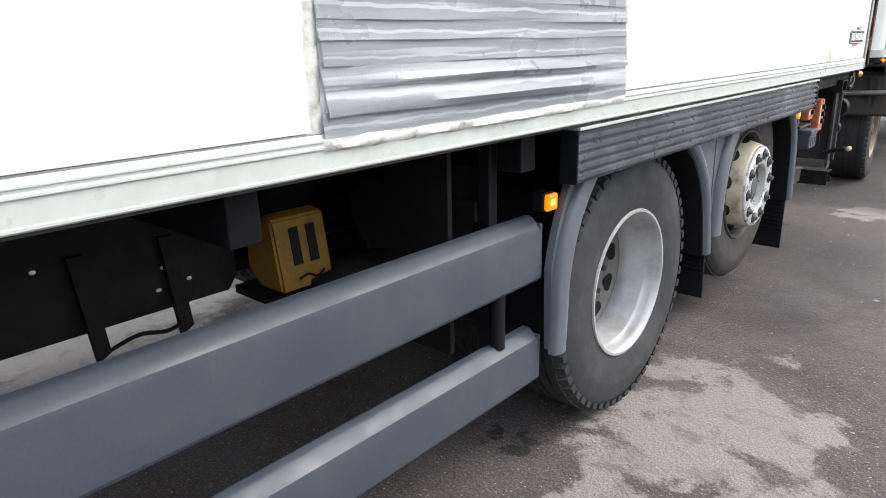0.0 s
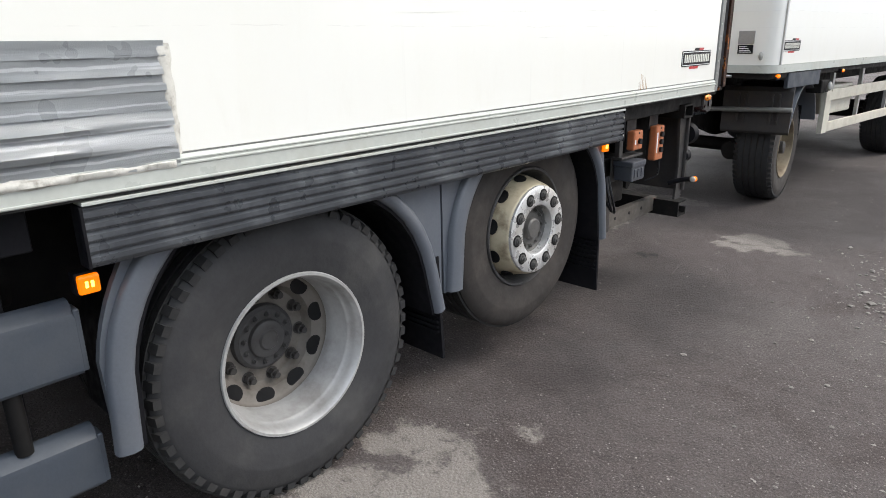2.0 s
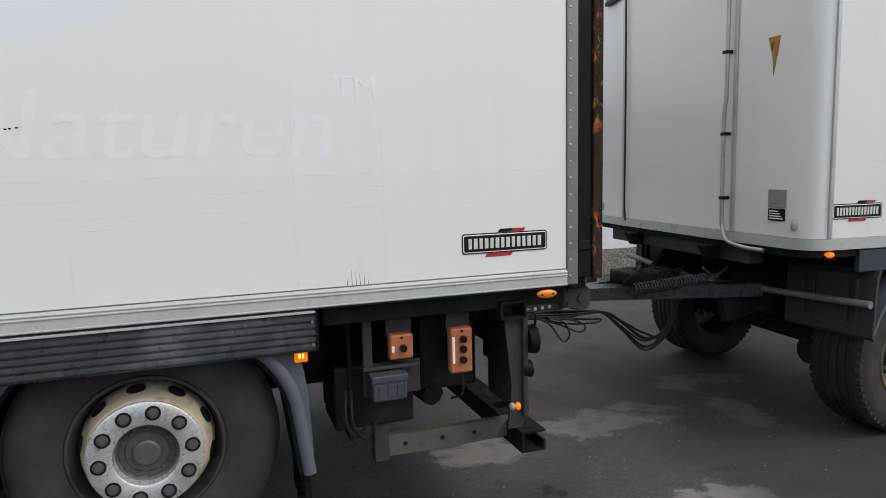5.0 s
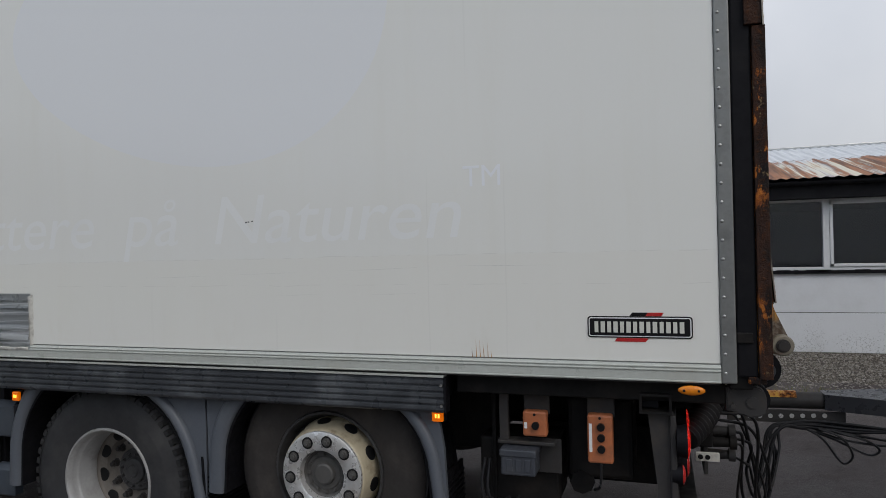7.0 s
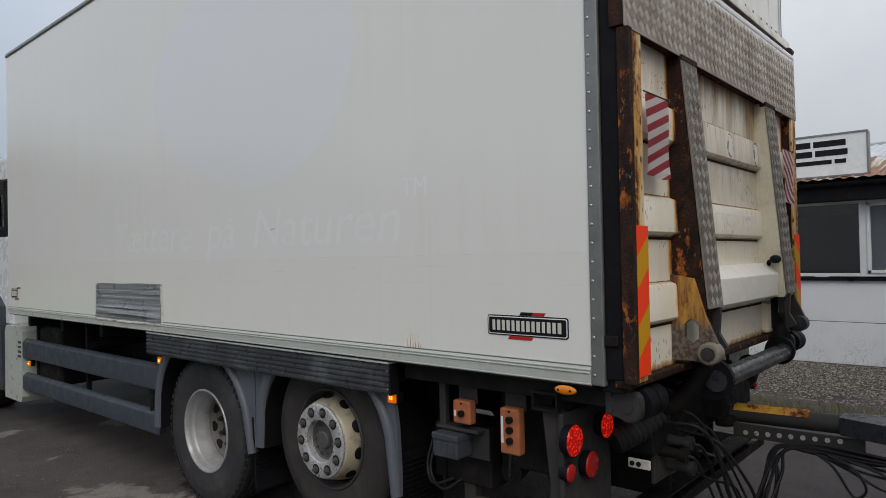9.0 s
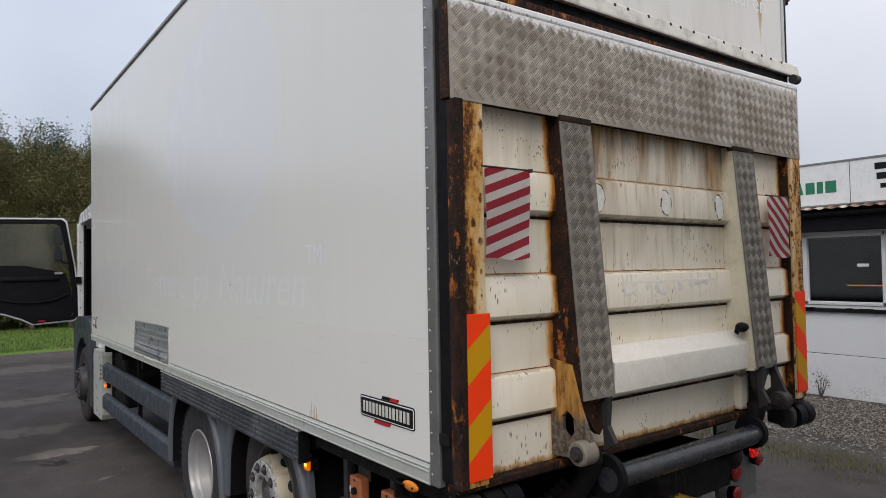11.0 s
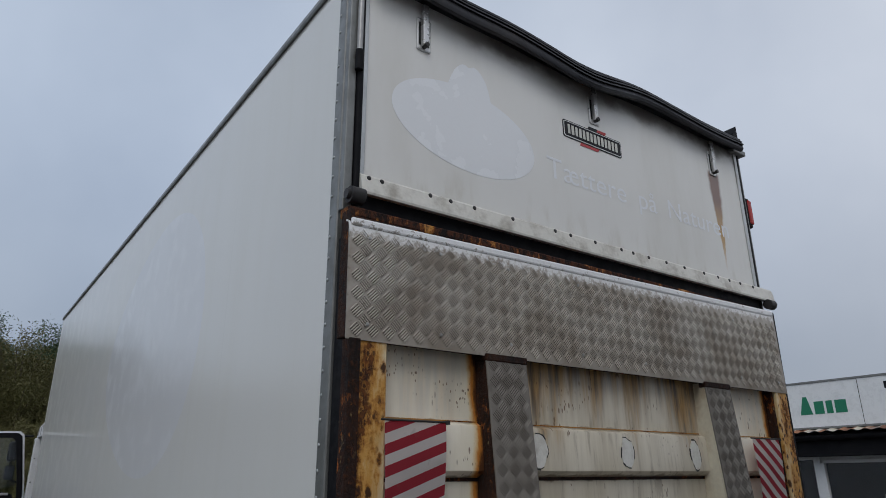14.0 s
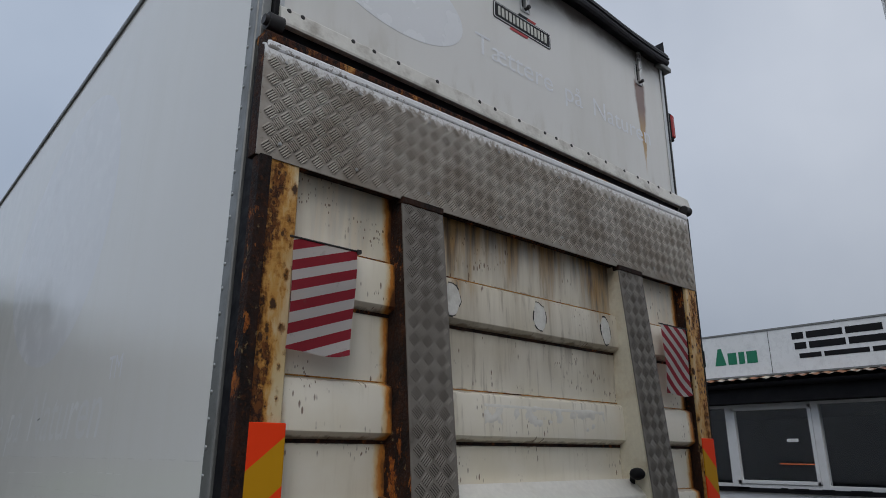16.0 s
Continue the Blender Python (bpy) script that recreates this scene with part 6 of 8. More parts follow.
fender(arc((-2.84, 1.05), (-2.52, 0.68), 0.13) + [(-2.475, 0.485)], [(-2.424, 1.05), (-2.422, 1.0), (-2.420, 0.95), (-2.419, 0.85), (-2.419, 0.75), (-2.419, 0.6), (-2.420, 0.55), (-2.424, 0.485)], SIDE_R, wide=0.055)
fender(arc((-2.14, 1.05), (-2.295, 0.78), -0.09) + [(-2.31, 0.55)], [(-2.412, 1.05), (-2.411, 1.0), (-2.410, 0.95), (-2.409, 0.9), (-2.408, 0.85), (-2.408, 0.8), (-2.407, 0.75), (-2.405, 0.55)], SIDE_F, wide=0.085)
fender(arc((-1.40, 1.05), (-1.225, 0.80), 0.10) + [(-1.185, 0.50)], [(-1.25, 1.05), (-1.19, 1.04), (-1.165, 0.95), (-1.15, 0.85), (-1.145, 0.75), (-1.14, 0.65), (-1.138, 0.58), (-1.14, 0.50)], SIDE_R, wide=0.055)


def flap(y, z0, z1, lean, label=""):
    bm = B()
    prism(bm, [(y, z1), (y + 0.014, z1), (y + 0.014 + lean, z0), (y + lean, z0)], "x", -0.44, -0.075)
    f = part("mudflap", bm, M_BLACK, truck, label)
    bm = B()
    for i in range(14):
        z = z0 + 0.12 + (z1 - z0 - 0.14) * i / 14
        sh = lean * (z1 - z) / (z1 - z0)
        box(bm, -0.42, -0.085, y + sh - 0.012, y + sh, z, z + 0.009)
        box(bm, -0.42, -0.085, y + sh + 0.012, y + sh + 0.026, z, z + 0.009)
    tagged(part("flap_ribs", bm, M_BLACK, f), kind="stuff")


flap(-2.452, 0.26, 0.72, 0.03, "black ribbed rubber mudflap")
flap(-1.185, 0.20, 0.70, 0.01, "black ribbed rubber mudflap")
for sx in (1, -1):
    bm = B()
    prof = [(-0.055, 1.035), (-0.012, 1.028), (-0.004, 1.034)]
    for i in range(5):
        z = 1.040 + i * 0.028
        prof += [(0.000, z), (0.002, z + 0.004), (0.002, z + 0.016), (-0.007, z + 0.021), (-0.007, z + 0.026)]
    prof += [(-0.002, 1.182), (-0.055, 1.182)]
    prism(bm, [(x if sx > 0 else -W - x, z) for x, z in prof], "y", -3.735, -1.118)
    sk = part("skirt", bm, M_SKIRT, truck, "scuffed ribbed black rubber skirt")
    if sx > 0:
        part("skirt_end", box(B(), -0.055, 0.003, -3.742, -3.733, 1.03, 1.184, 0.002), M_BLACK, sk)
        part("skirt_end", box(B(), -0.055, 0.003, -1.120, -1.108, 1.03, 1.184, 0.002), M_BLACK, sk)
        part("skirt_top_strip", box(B(), -0.05, 0.006, -3.735, -1.118, 1.1845, 1.1945, 0.002), M_RAIL, sk)
        for z in (1.06, 1.15):
            part("skirt_bolt", cyl(B(), (0.0, -1.13, z), (0.006, -1.13, z), 0.006, n=8), M_RIVET, sk)

for x, s in ((-0.10, 1), (-W + 0.10, -1)):
    for z0, z1, y0, lab in ((0.725, 0.925, -6.86, "slate-grey upper side guard"), (0.385, 0.560, -6.92, "slate-grey lower side guard")):
        bm = B()
        pts = [(0.0, z0 + 0.01), (0.0, z1 - 0.045), (-0.004, z1 - 0.03), (-0.030, z1 - 0.004), (-0.042, z1), (-0.058, z1), (-0.058, z1 - 0.006), (-0.044, z1 - 0.008), (-0.010, z1 - 0.05), (-0.010, z0), (-0.006, z0)]
        prism(bm, [(x + s * px, pz) for px, pz in pts], "y", y0, -3.765)
        g = part("side_guard", bm, M_GREY, truck, lab, 30)
        bm = B()
        box(bm, min(x, x - s * 0.055), max(x, x - s * 0.055), -3.768, -3.752, z0 + 0.006, z1 - 0.02, 0.004)
        part("guard_cap", bm, M_GREY, g)
    for y in (-3.92, -5.3, -6.6):
        part("guard_post", box(B(), x - s * 0.10, x - s * 0.06, y - 0.02, y + 0.02, 0.42, 1.18, 0.004), M_BLACK, truck)
        part("guard_arm", box(B(), min(x - s * 0.1, -1.28), max(x - s * 0.1, -1.28), y - 0.03, y + 0.03, 0.93, 0.99, 0.005), M_CHASSIS, truck)
part("guard_hinge", cyl(B(), (-0.135, -3.93, 0.55), (-0.135, -3.93, 0.75), 0.022, n=12), M_CHASSIS, truck, "", 40)
for y in (-4.05, -2.41, -0.95):
    part("inner_panel", box(B(), -0.46, -0.21, y - 0.01, y + 0.01, 0.55, 1.19, 0.004), M_CHASSIS, truck)
part("wheel_housing", box(B(), -0.50, -0.47, -3.85, -1.0, 0.75, 1.19, 0.004), M_CHASSIS, truck)


def side_lamp(y, z, x, parent=truck):
    lamp = part("side_lamp", box(B(), x - 0.03, x + 0.012, y - 0.030, y + 0.030, z - 0.030, z + 0.030, 0.006), M_BLACK, parent, "lit square amber side lamp")
    part("lens", box(B(), x + 0.012, x + 0.030, y - 0.027, y + 0.027, z - 0.026, z + 0.026, 0.007), M_AMBER, lamp)
    for d in (-0.007, 0.007):
        part("bulb", box(B(), x + 0.0295, x + 0.0315, y + d - 0.004, y + d + 0.004, z - 0.008, z + 0.010, 0.001, seg=1), M_BULB, lamp)


side_lamp(-3.72, 0.965, -0.115)
side_lamp(-1.172, 1.0, -0.09)
side_lamp(-6.65, 0.68, -0.12)

# ---- chassis between the axles ----
for x in (-0.90, -1.66):
    bm = B()
    prism(bm, [(x - 0.04, 0.79), (x + 0.04, 0.79), (x + 0.04, 0.80), (x - 0.03, 0.80), (x - 0.03, 1.07), (x + 0.04, 1.07), (x + 0.04, 1.08), (x - 0.04, 1.08)], "y", -8.9, -0.02)
    part("frame_rail", bm, M_CHASSIS, truck)
for y in (-7.0, -5.6, -4.2, -2.45, -1.0, -0.15):
    part("cross_member", box(B(), -1.63, -0.93, y - 0.05, y + 0.05, 0.84, 1.02, 0.006), M_CHASSIS, truck)
for i in range(8):
    part("floor_bearer", box(B(), -W + 0.08, -0.08, -6.6 + i * 0.9, -6.53 + i * 0.9, 1.08, 1.204, 0.004), M_BLACK, truck)
web = B()
prism(web, [(-5.9, 0.74), (-4.43, 0.74), (-4.40, 0.78), (-4.40, 1.06), (-5.9, 1.06)], "x", -0.79, -0.76)
web_ob = part("side_plate", web, M_CHASSIS, truck, "black side plate with pale rivets")
for y, z in ((-4.93, 0.93), (-4.62, 0.86), (-4.64, 0.80), (-4.55, 0.81), (-5.2, 0.9)):
    part("rivet", ball(B(), (-0.758, y, z), (0.003, 0.008, 0.006), 8), M_SCRAP, web_ob)
for y in (-4.83, -4.60):
    bm = B()
    prism(bm, [(y - 0.03, 0.95), (y + 0.01, 0.95), (y + 0.035, 0.68), (y, 0.66)], "x", -0.757, -0.735)
    part("hanger", bm, M_CHASSIS, truck)
part("hanger_rod", tube(B(), [(-0.745, -4.82, 0.675), (-0.74, -4.72, 0.70), (-0.74, -4.64, 0.685), (-0.745, -4.57, 0.70)], 0.006, 6), M_CHASSIS, truck)
part("air_tank", cyl(B(), (-0.52, -4.05, 0.93), (-0.52, -3.82, 0.93), 0.11, n=24), M_CHASSIS, truck, "", 40)
bm = B()
tube(bm, [(-0.62, -4.25, 0.70), (-0.6, -4.0, 0.72), (-0.55, -3.85, 0.70)], 0.07, 12)
part("air_bag", bm, M_CHASSIS, truck, "", 50)
part("shock_absorber", cyl(B(), (-0.42, -4.02, 0.95), (-0.40, -3.95, 0.55), 0.035, n=14), M_CHASSIS, truck, "", 40)
# unseen tank added on the far side to keep light from under the floor
part("added_fuel_tank", box(B(), -2.42, -1.85, -6.6, -4.9, 0.50, 1.08, 0.06, seg=3), M_ALU, truck, "", 40)
part("battery_box", box(B(), -0.70, -0.18, -6.7, -6.0, 0.50, 1.08, 0.03), M_CHASSIS, truck)
part("gear_case", box(B(), -1.6, -1.0, -7.6, -6.3, 0.55, 1.05, 0.10, seg=3), M_CHASSIS, truck)
part("drive_shaft", cyl(B(), (-1.28, -6.3, 0.8), (-1.28, -3.3, 0.6), 0.055, n=16), M_CHASSIS, truck, "", 40)

# wheel chock on its bracket
bm = B()
prism(bm, [(-0.68, 0.965), (-0.62, 0.955), (-0.585, 0.74), (-0.70, 0.74), (-0.76, 0.80), (-0.755, 0.90)], "y", -4.36, -4.17)
bmesh.ops.bevel(bm, geom=bm.edges[:], offset=0.008, segments=2, affect="EDGES")
chock = part("wheel_chock", bm, M_YELLOW, truck, "dirty yellow plastic wheel chock", 40)
for y in (-4.305, -4.245):
    bm = B()
    prism(bm, [(-0.615, 0.925), (-0.6105, 0.925), (-0.592, 0.815), (-0.5965, 0.815)], "y", y, y + 0.030)
    part("slot", bm, M_INK, chock)
part("chock_strap", tube(B(), [(-0.583, -4.30, 0.775), (-0.578, -4.27, 0.785), (-0.578, -4.24, 0.77), (-0.582, -4.21, 0.782)], 0.004, 6), M_INK, chock)
part("chock_bracket", box(B(), -0.78, -0.57, -4.40, -4.13, 0.715, 0.742, 0.004), M_CHASSIS, truck)

# ---- gear under the tail: control boxes, lamps, underrun bar ----
part("rear_beam", box(B(), -0.16, -0.07, -1.08, 0.02, 1.11, 1.20, 0.006), M_CHASSIS, truck)
part("control_bracket", box(B(), -0.16, -0.13, -0.905, -0.865, 0.88, 1.13, 0.003), M_STEEL, truck)
part("control_shelf", box(B(), -0.17, -0.11, -0.91, -0.66, 0.885, 0.90, 0.003), M_STEEL, truck)
for y0, y1, z0, z1, buttons in ((-0.795, -0.690, 0.925, 1.035, (0.975,)), (-0.520, -0.415, 0.830, 1.035, (0.985, 0.940, 0.893))):
    cb = empty("control_box", -0.12, (y0 + y1) / 2, z0, truck, "faded orange push-button control box with a dark back plate")
    part("back_plate", box(B(), -0.155, -0.150, y0 - 0.003, y1 + 0.006, z1 - 0.02, z1 + 0.060, 0.003), M_STEEL, cb)
    part("housing", box(B(), -0.150, -0.100, y0, y1, z0, z1, 0.010), M_ORANGE, cb)
    for z in buttons:
        part("button", cyl(B(), (-0.102, (y0 + y1) / 2 + 0.005, z), (-0.085, (y0 + y1) / 2 + 0.005, z), 0.016, n=16), M_INK, cb, "", 40)
    part("screw", cyl(B(), (-0.101, (y0 + y1) / 2, z1 - 0.014), (-0.098, (y0 + y1) / 2, z1 - 0.014), 0.006, n=10), M_INK, cb)
    part("button_label", box(B(), -0.1005, -0.0985, y0 + 0.008, y0 + 0.020, buttons[-1] - 0.015, buttons[0] + 0.012), M_SIGNWHITE, cb)
gb = part("junction_box", box(B(), -0.17, -0.055, -0.885, -0.735, 0.765, 0.875, 0.008), M_BOXGREY, truck, "blue-grey ribbed plastic junction box")
part("lid", box(B(), -0.175, -0.050, -0.890, -0.730, 0.845, 0.878, 0.006), M_BOXGREY, gb)
bm = B()
for i in range(3):
    box(bm, -0.056, -0.051, -0.86 + i * 0.04, -0.835 + i * 0.04, 0.785, 0.835, 0.001, seg=1)
part("lid_rib", bm, M_BOXGREY, gb)
part("box_plate", box(B(), -0.185, -0.175, -0.90, -0.64, 0.75, 0.90, 0.003), M_STEEL, truck)
part("valve_block", box(B(), -0.48, -0.22, -1.02, -0.66, 0.60, 0.88, 0.01), M_CHASSIS, truck)
bm = B()
cyl(bm, (-0.42, -0.60, 0.72), (-0.24, -0.56, 0.70), 0.055, n=8)
part("exhaust_stub", bm, M_CHASSIS, truck, "black angular pipe end")
part("hydraulic_tank", box(B(), -0.62, -0.24, -0.62, -0.34, 0.72, 1.08, 0.02), M_CHASSIS, truck)
bm = B()
tube(bm, [(-0.16, -0.98, 0.80), (-0.13, -0.99, 0.68), (-0.13, -0.95, 0.60), (-0.2, -0.88, 0.62)], 0.008, 6)
tube(bm, [(-0.16, -0.96, 0.80), (-0.12, -0.96, 0.66), (-0.14, -0.90, 0.58), (-0.22, -0.84, 0.62)], 0.007, 6)
part("cable_loop", bm, M_HOSE, truck, "", 50)
part("cable_drop", tube(B(), [(-0.10, -0.465, 0.83), (-0.10, -0.47, 0.74), (-0.16, -0.50, 0.70)], 0.006, 6), M_HOSE, truck)
bm = B()
box(bm, -0.34, -0.035, -0.305, -0.18, 1.135, 1.145)
box(bm, -0.34, -0.035, -0.305, -0.18, 1.065, 1.075)
box(bm, -0.34, -0.035, -0.305, -0.295, 1.075, 1.135)
box(bm, -0.34, -0.035, -0.19, -0.18, 1.075, 1.135)
part("square_tube", bm, M_CHASSIS, truck)
bm = B()
prism(bm, [(-0.275, 1.07), (-0.175, 1.07), (-0.165, 0.90), (-0.155, 0.62), (-0.19, 0.55), (-0.26, 0.55), (-0.24, 0.75)], "x", -0.085, -0.070)
part("lamp_bracket", bm, M_STEEL, truck, "worn dark steel lamp bracket")
part("lamp_panel", box(B(), -0.46, -0.05, -0.19, -0.165, 0.60, 1.06, 0.006), M_STEEL, truck)
part("lamp_panel", box(B(), -W + 0.05, -W + 0.46, -0.19, -0.165, 0.60, 1.06, 0.006), M_TRIM, truck)
part("valance", box(B(), -0.60, -0.26, -0.60, -0.58, 0.74, 1.10, 0.004), M_CHASSIS, truck)


def round_lamp(x, y, z, r, lit):
    bm = B()
    cyl(bm, (x, y - 0.04, z), (x, y, z), r * 0.92, r * 1.06, 24)
    lp = part("rear_lamp", bm, M_BLACK, truck, "round red rear lamp in a rubber shell", 40)
    bm = B()
    ball(bm, (x, y, z), (r, 0.013, r), 20)
    part("lens", bm, M_RED if lit else M_RED_OFF, lp, "", 60)


for x, y, z, r, lit in ((-0.075, -0.125, 0.955, 0.064, True), (-0.345, -0.120, 0.965, 0.055, True), (-0.215, -0.125, 0.825, 0.056, False), (-0.075, -0.145, 0.82, 0.038, False),
                        (-W + 0.40, -0.09, 0.81, 0.055, False), (-W + 0.40, -0.09, 0.68, 0.045, False), (-W + 0.21, -0.09, 0.90, 0.05, True), (-W + 0.10, -0.12, 0.82, 0.04, False)):
    round_lamp(x, y, z, r, lit)
bm = B()
ball(bm, (0.018, -0.108, 1.177), (0.012, 0.050, 0.019), 18)
lp = part("side_marker", bm, M_AMBER_OFF, truck, "flat oval amber marker lamp", 60)
for y in (-0.135, -0.082):
    part("marker_screw", cyl(B(), (0.018, y, 1.177), (0.030, y, 1.177), 0.005, n=8), M_INK, lp)
bm = B()
tube(bm, [(-0.10, -0.30, 0.66), (-0.02, -0.29, 0.69), (0.03, -0.285, 0.70)], 0.016, 10)
stalk = part("outline_lamp", bm, M_BLACK, truck, "clear and amber outline lamp on a rubber stalk", 50)
part("lens", ball(B(), (0.050, -0.296, 0.702), (0.018, 0.013, 0.018), 14), M_CLEAR, stalk, "", 60)
part("lens", ball(B(), (0.050, -0.268, 0.700), (0.017, 0.013, 0.017), 14), M_AMBER, stalk, "", 60)
bm = B()
for y0, y1, z0, z1 in ((-0.19, -0.07, 0.42, 0.430), (-0.19, -0.07, 0.51, 0.520), (-0.19, -0.18, 0.43, 0.51), (-0.08, -0.07, 0.43, 0.47)):
    box(bm, -W + 0.1, -0.07, y0, y1, z0, z1)
part("underrun_bar", bm, M_CHASSIS, truck, "dark steel underrun bar, open at its end")
for x in (-0.26, -2.19):
    bm = B()
    prism(bm, [(-0.78, 0.535), (-0.15, 0.53), (-0.15, 0.44), (-0.55, 0.435), (-0.78, 0.44)], "x", x - 0.02, x + 0.02)
    arm = part("underrun_arm", bm, M_WORN, truck, "brown-grey worn steel beam with bolt holes")
    for y in (-0.70, -0.52, -0.36):
        part("bolt_hole", cyl(B(), (x + 0.019, y, 0.487), (x + 0.0215, y, 0.487), 0.011, n=12), M_INK, arm)
    part("underrun_hanger", box(B(), x - 0.03, x + 0.026, -0.845, -0.775, 0.42, 0.78, 0.006), M_STEEL, truck)
# rubber buffers, bellows and pipework below the sill
for x0 in (-0.06, -W + 0.26):
    bm = B()
    prism(bm, [(0.02, 1.185), (0.135, 1.185), (0.155, 1.172), (0.165, 1.150), (0.165, 1.095), (0.150, 1.072), (0.10, 1.062), (0.085, 1.085), (0.02, 1.085)], "x", x0 - 0.05, x0)
    bmesh.ops.bevel(bm, geom=bm.edges[:], offset=0.006, segments=2, affect="EDGES")
    bf = part("buffer_bracket", bm, M_STEEL, truck, "worn steel buffer bracket", 40)
    for y, z in ((0.045, 1.165), (0.045, 1.108)):
        part("bolt", cyl(B(), (x0 - 0.01, y, z), (x0 + 0.010, y, z), 0.011, n=6), M_STEEL, bf)
    part("buffer_pin", cyl(B(), (x0 - 0.02, 0.115, 1.125), (x0 + 0.008, 0.115, 1.125), 0.022, n=16), M_STEEL, bf, "", 40)
    for i in range(2):
        part("rubber_buffer", cyl(B(), (x0 - 0.06 - 0.085 * i, 0.12, 1.125), (x0 - 0.135 - 0.085 * i, 0.12, 1.125), 0.066, n=24), M_BLACK, truck, "", 40)
for xa, xb in ((-0.668, -0.433), (-1.892, -2.127)):
    bm = B()
    a, b = Vector((xa, 0.012, 1.03)), Vector((xb, -0.108, 0.894))
    d = (b - a) * 0.12
    a, b = a - d, b + d
    tube(bm, [a, a.lerp(b, 0.5) + Vector((0, 0.01, -0.02)), b], lambda t: 0.056 + 0.0065 * math.sin(t * 26 * math.pi), 18, 52)
    part("ram_bellows", bm, M_BELLOWS, truck, "black rubber bellows on a lift ram", 20)
# plates added behind the control boxes to fill the dark there
for x0 in (-0.99, -1.60):
    part("dark_backing_plate", box(B(), x0, x0 + 0.03, -0.95, -0.10, 0.47, 0.98, 0.008), M_CHASSIS, truck, "black plate added to fill the dark under the tail")
part("tow_crossbeam", box(B(), -1.95, -0.55, -0.12, 0.0, 0.80, 0.98, 0.01), M_CHASSIS, truck)
bm = B()
box(bm, -1.40, -1.20, -0.05, 0.10, 0.84, 1.0, 0.02)
cyl(bm, (-1.3, 0.06, 0.80), (-1.3, 0.06, 1.06), 0.045, n=18)
box(bm, -1.46, -1.14, 0.07, 0.13, 0.83, 0.87, 0.01)
part("tow_coupling", bm, M_CHASSIS, truck)
for i, (x, z) in enumerate(((-0.66, 0.80), (-0.72, 0.84), (-0.80, 0.79), (-0.74, 0.72))):
    bm = B()
    cyl(bm, (x, -0.02, z), (x, 0.08, z), 0.026, 0.022, 12)
    cyl(bm, (x, 0.08, z), (x, 0.11, z), 0.032, n=12)
    part("hose_coupling", bm, M_STEEL if i % 2 else M_CHASSIS, truck, "", 40)
part("socket_plate", box(B(), -0.88, -0.60, -0.04, -0.02, 0.66, 0.90, 0.004), M_STEEL, truck)
pp = part("pipe_plate", box(B(), -0.47, -0.455, -0.08, 0.02, 0.765, 0.805, 0.003), M_BAR, truck, "small pale plate with two dark sockets")
for y in (-0.06, -0.03):
    part("socket", cyl(B(), (-0.456, y, 0.785), (-0.450, y, 0.785), 0.011, n=12), M_INK, pp)

# ---- cab, seen past the box ----
cab = B()
prism(cab, [(-9.42, 1.05), (-9.42, 1.5), (-9.35, 2.1), (-9.1, 2.75), (-8.95, 2.90), (-7.75, 2.98), (-7.5, 2.98), (-7.36, 2.9), (-7.30, 2.7), (-7.30, 1.05)], "x", -W + 0.10, -0.55)
part("cab_shell", cab, M_CAB, truck, "white cab", 30)
sidef = B()
prism(sidef, [(-7.30, 2.70), (-7.95, 2.74), (-8.95, 2.72), (-9.05, 2.66), (-9.1, 2.72), (-8.95, 2.86), (-7.75, 2.95), (-7.45, 2.93), (-7.33, 2.8)], "x", -0.57, -0.16)
part("cab_roof_side", sidef, M_CAB, truck, "white rounded cab roof edge above the open doorway", 30)
part("cab_rear_pillar", box(B(), -0.57, -0.140, -7.82, -7.30, 1.05, 2.05, 0.015), M_CAB, truck, "white cab pillar beside the open doorway")
part("cab_rear_pillar", box(B(), -0.57, -0.20, -7.82, -7.30, 2.05, 2.72, 0.01), M_BLACK, truck)
fp = part("cab_front_pillar", box(B(), -0.215, -0.135, -9.08, -8.96, 1.05, 2.72, 0.012), M_CAB, truck, "narrow white door pillar with bolts")
for z in (1.5, 1.75, 2.15, 2.45):
    part("pillar_bolt", cyl(B(), (-0.165, -8.962, z), (-0.165, -8.952, z), 0.008, n=8), M_INK, fp)
part("pillar_seal", box(B(), -0.245, -0.216, -9.04, -8.95, 1.10, 2.70, 0.006), M_BLACK, truck)
# ink-black block and panel put in for the dark inside the cab
part("cab_interior", box(B(), -0.53, -0.246, -9.32, -9.10, 1.1, 2.75), M_INK, truck)
part("doorway", box(B(), -0.56, -0.53, -8.96, -7.82, 1.1, 2.72), M_INK, truck)
part("cab_seat", box(B(), -0.50, -0.25, -8.3, -7.95, 1.3, 2.2, 0.05, seg=3), M_BLACK, truck)
part("cab_step", box(B(), -0.55, -0.14, -8.95, -7.8, 1.02, 1.10, 0.01), M_GREY, truck)
arch = []
for i in range(13):
    a = radians(-20 + 220 * i / 12)
    arch.append((-8.25 + 0.60 * math.cos(a), 0.53 + 0.60 * math.sin(a)))
bm = B()
prism(bm, [(-7.66, 0.30), *[p for p in arch if p[1] > 0.45], (-8.86, 0.30), (-8.98, 0.30), (-9.0, 1.28), (-8.6, 1.40), (-7.8, 1.40), (-7.55, 1.25), (-7.50, 0.30)], "x", -0.40, -0.09)
part("cab_mudguard", bm, M_GREY, truck, "dark grey mudguard over the front wheel", 30)
bm = B()
prism(bm, [(-7.43, 0.24), (-6.90, 0.24), (-6.86, 0.30), (-6.86, 1.0), (-6.93, 1.05), (-7.38, 1.05), (-7.43, 0.98)], "x", -0.40, -0.095)
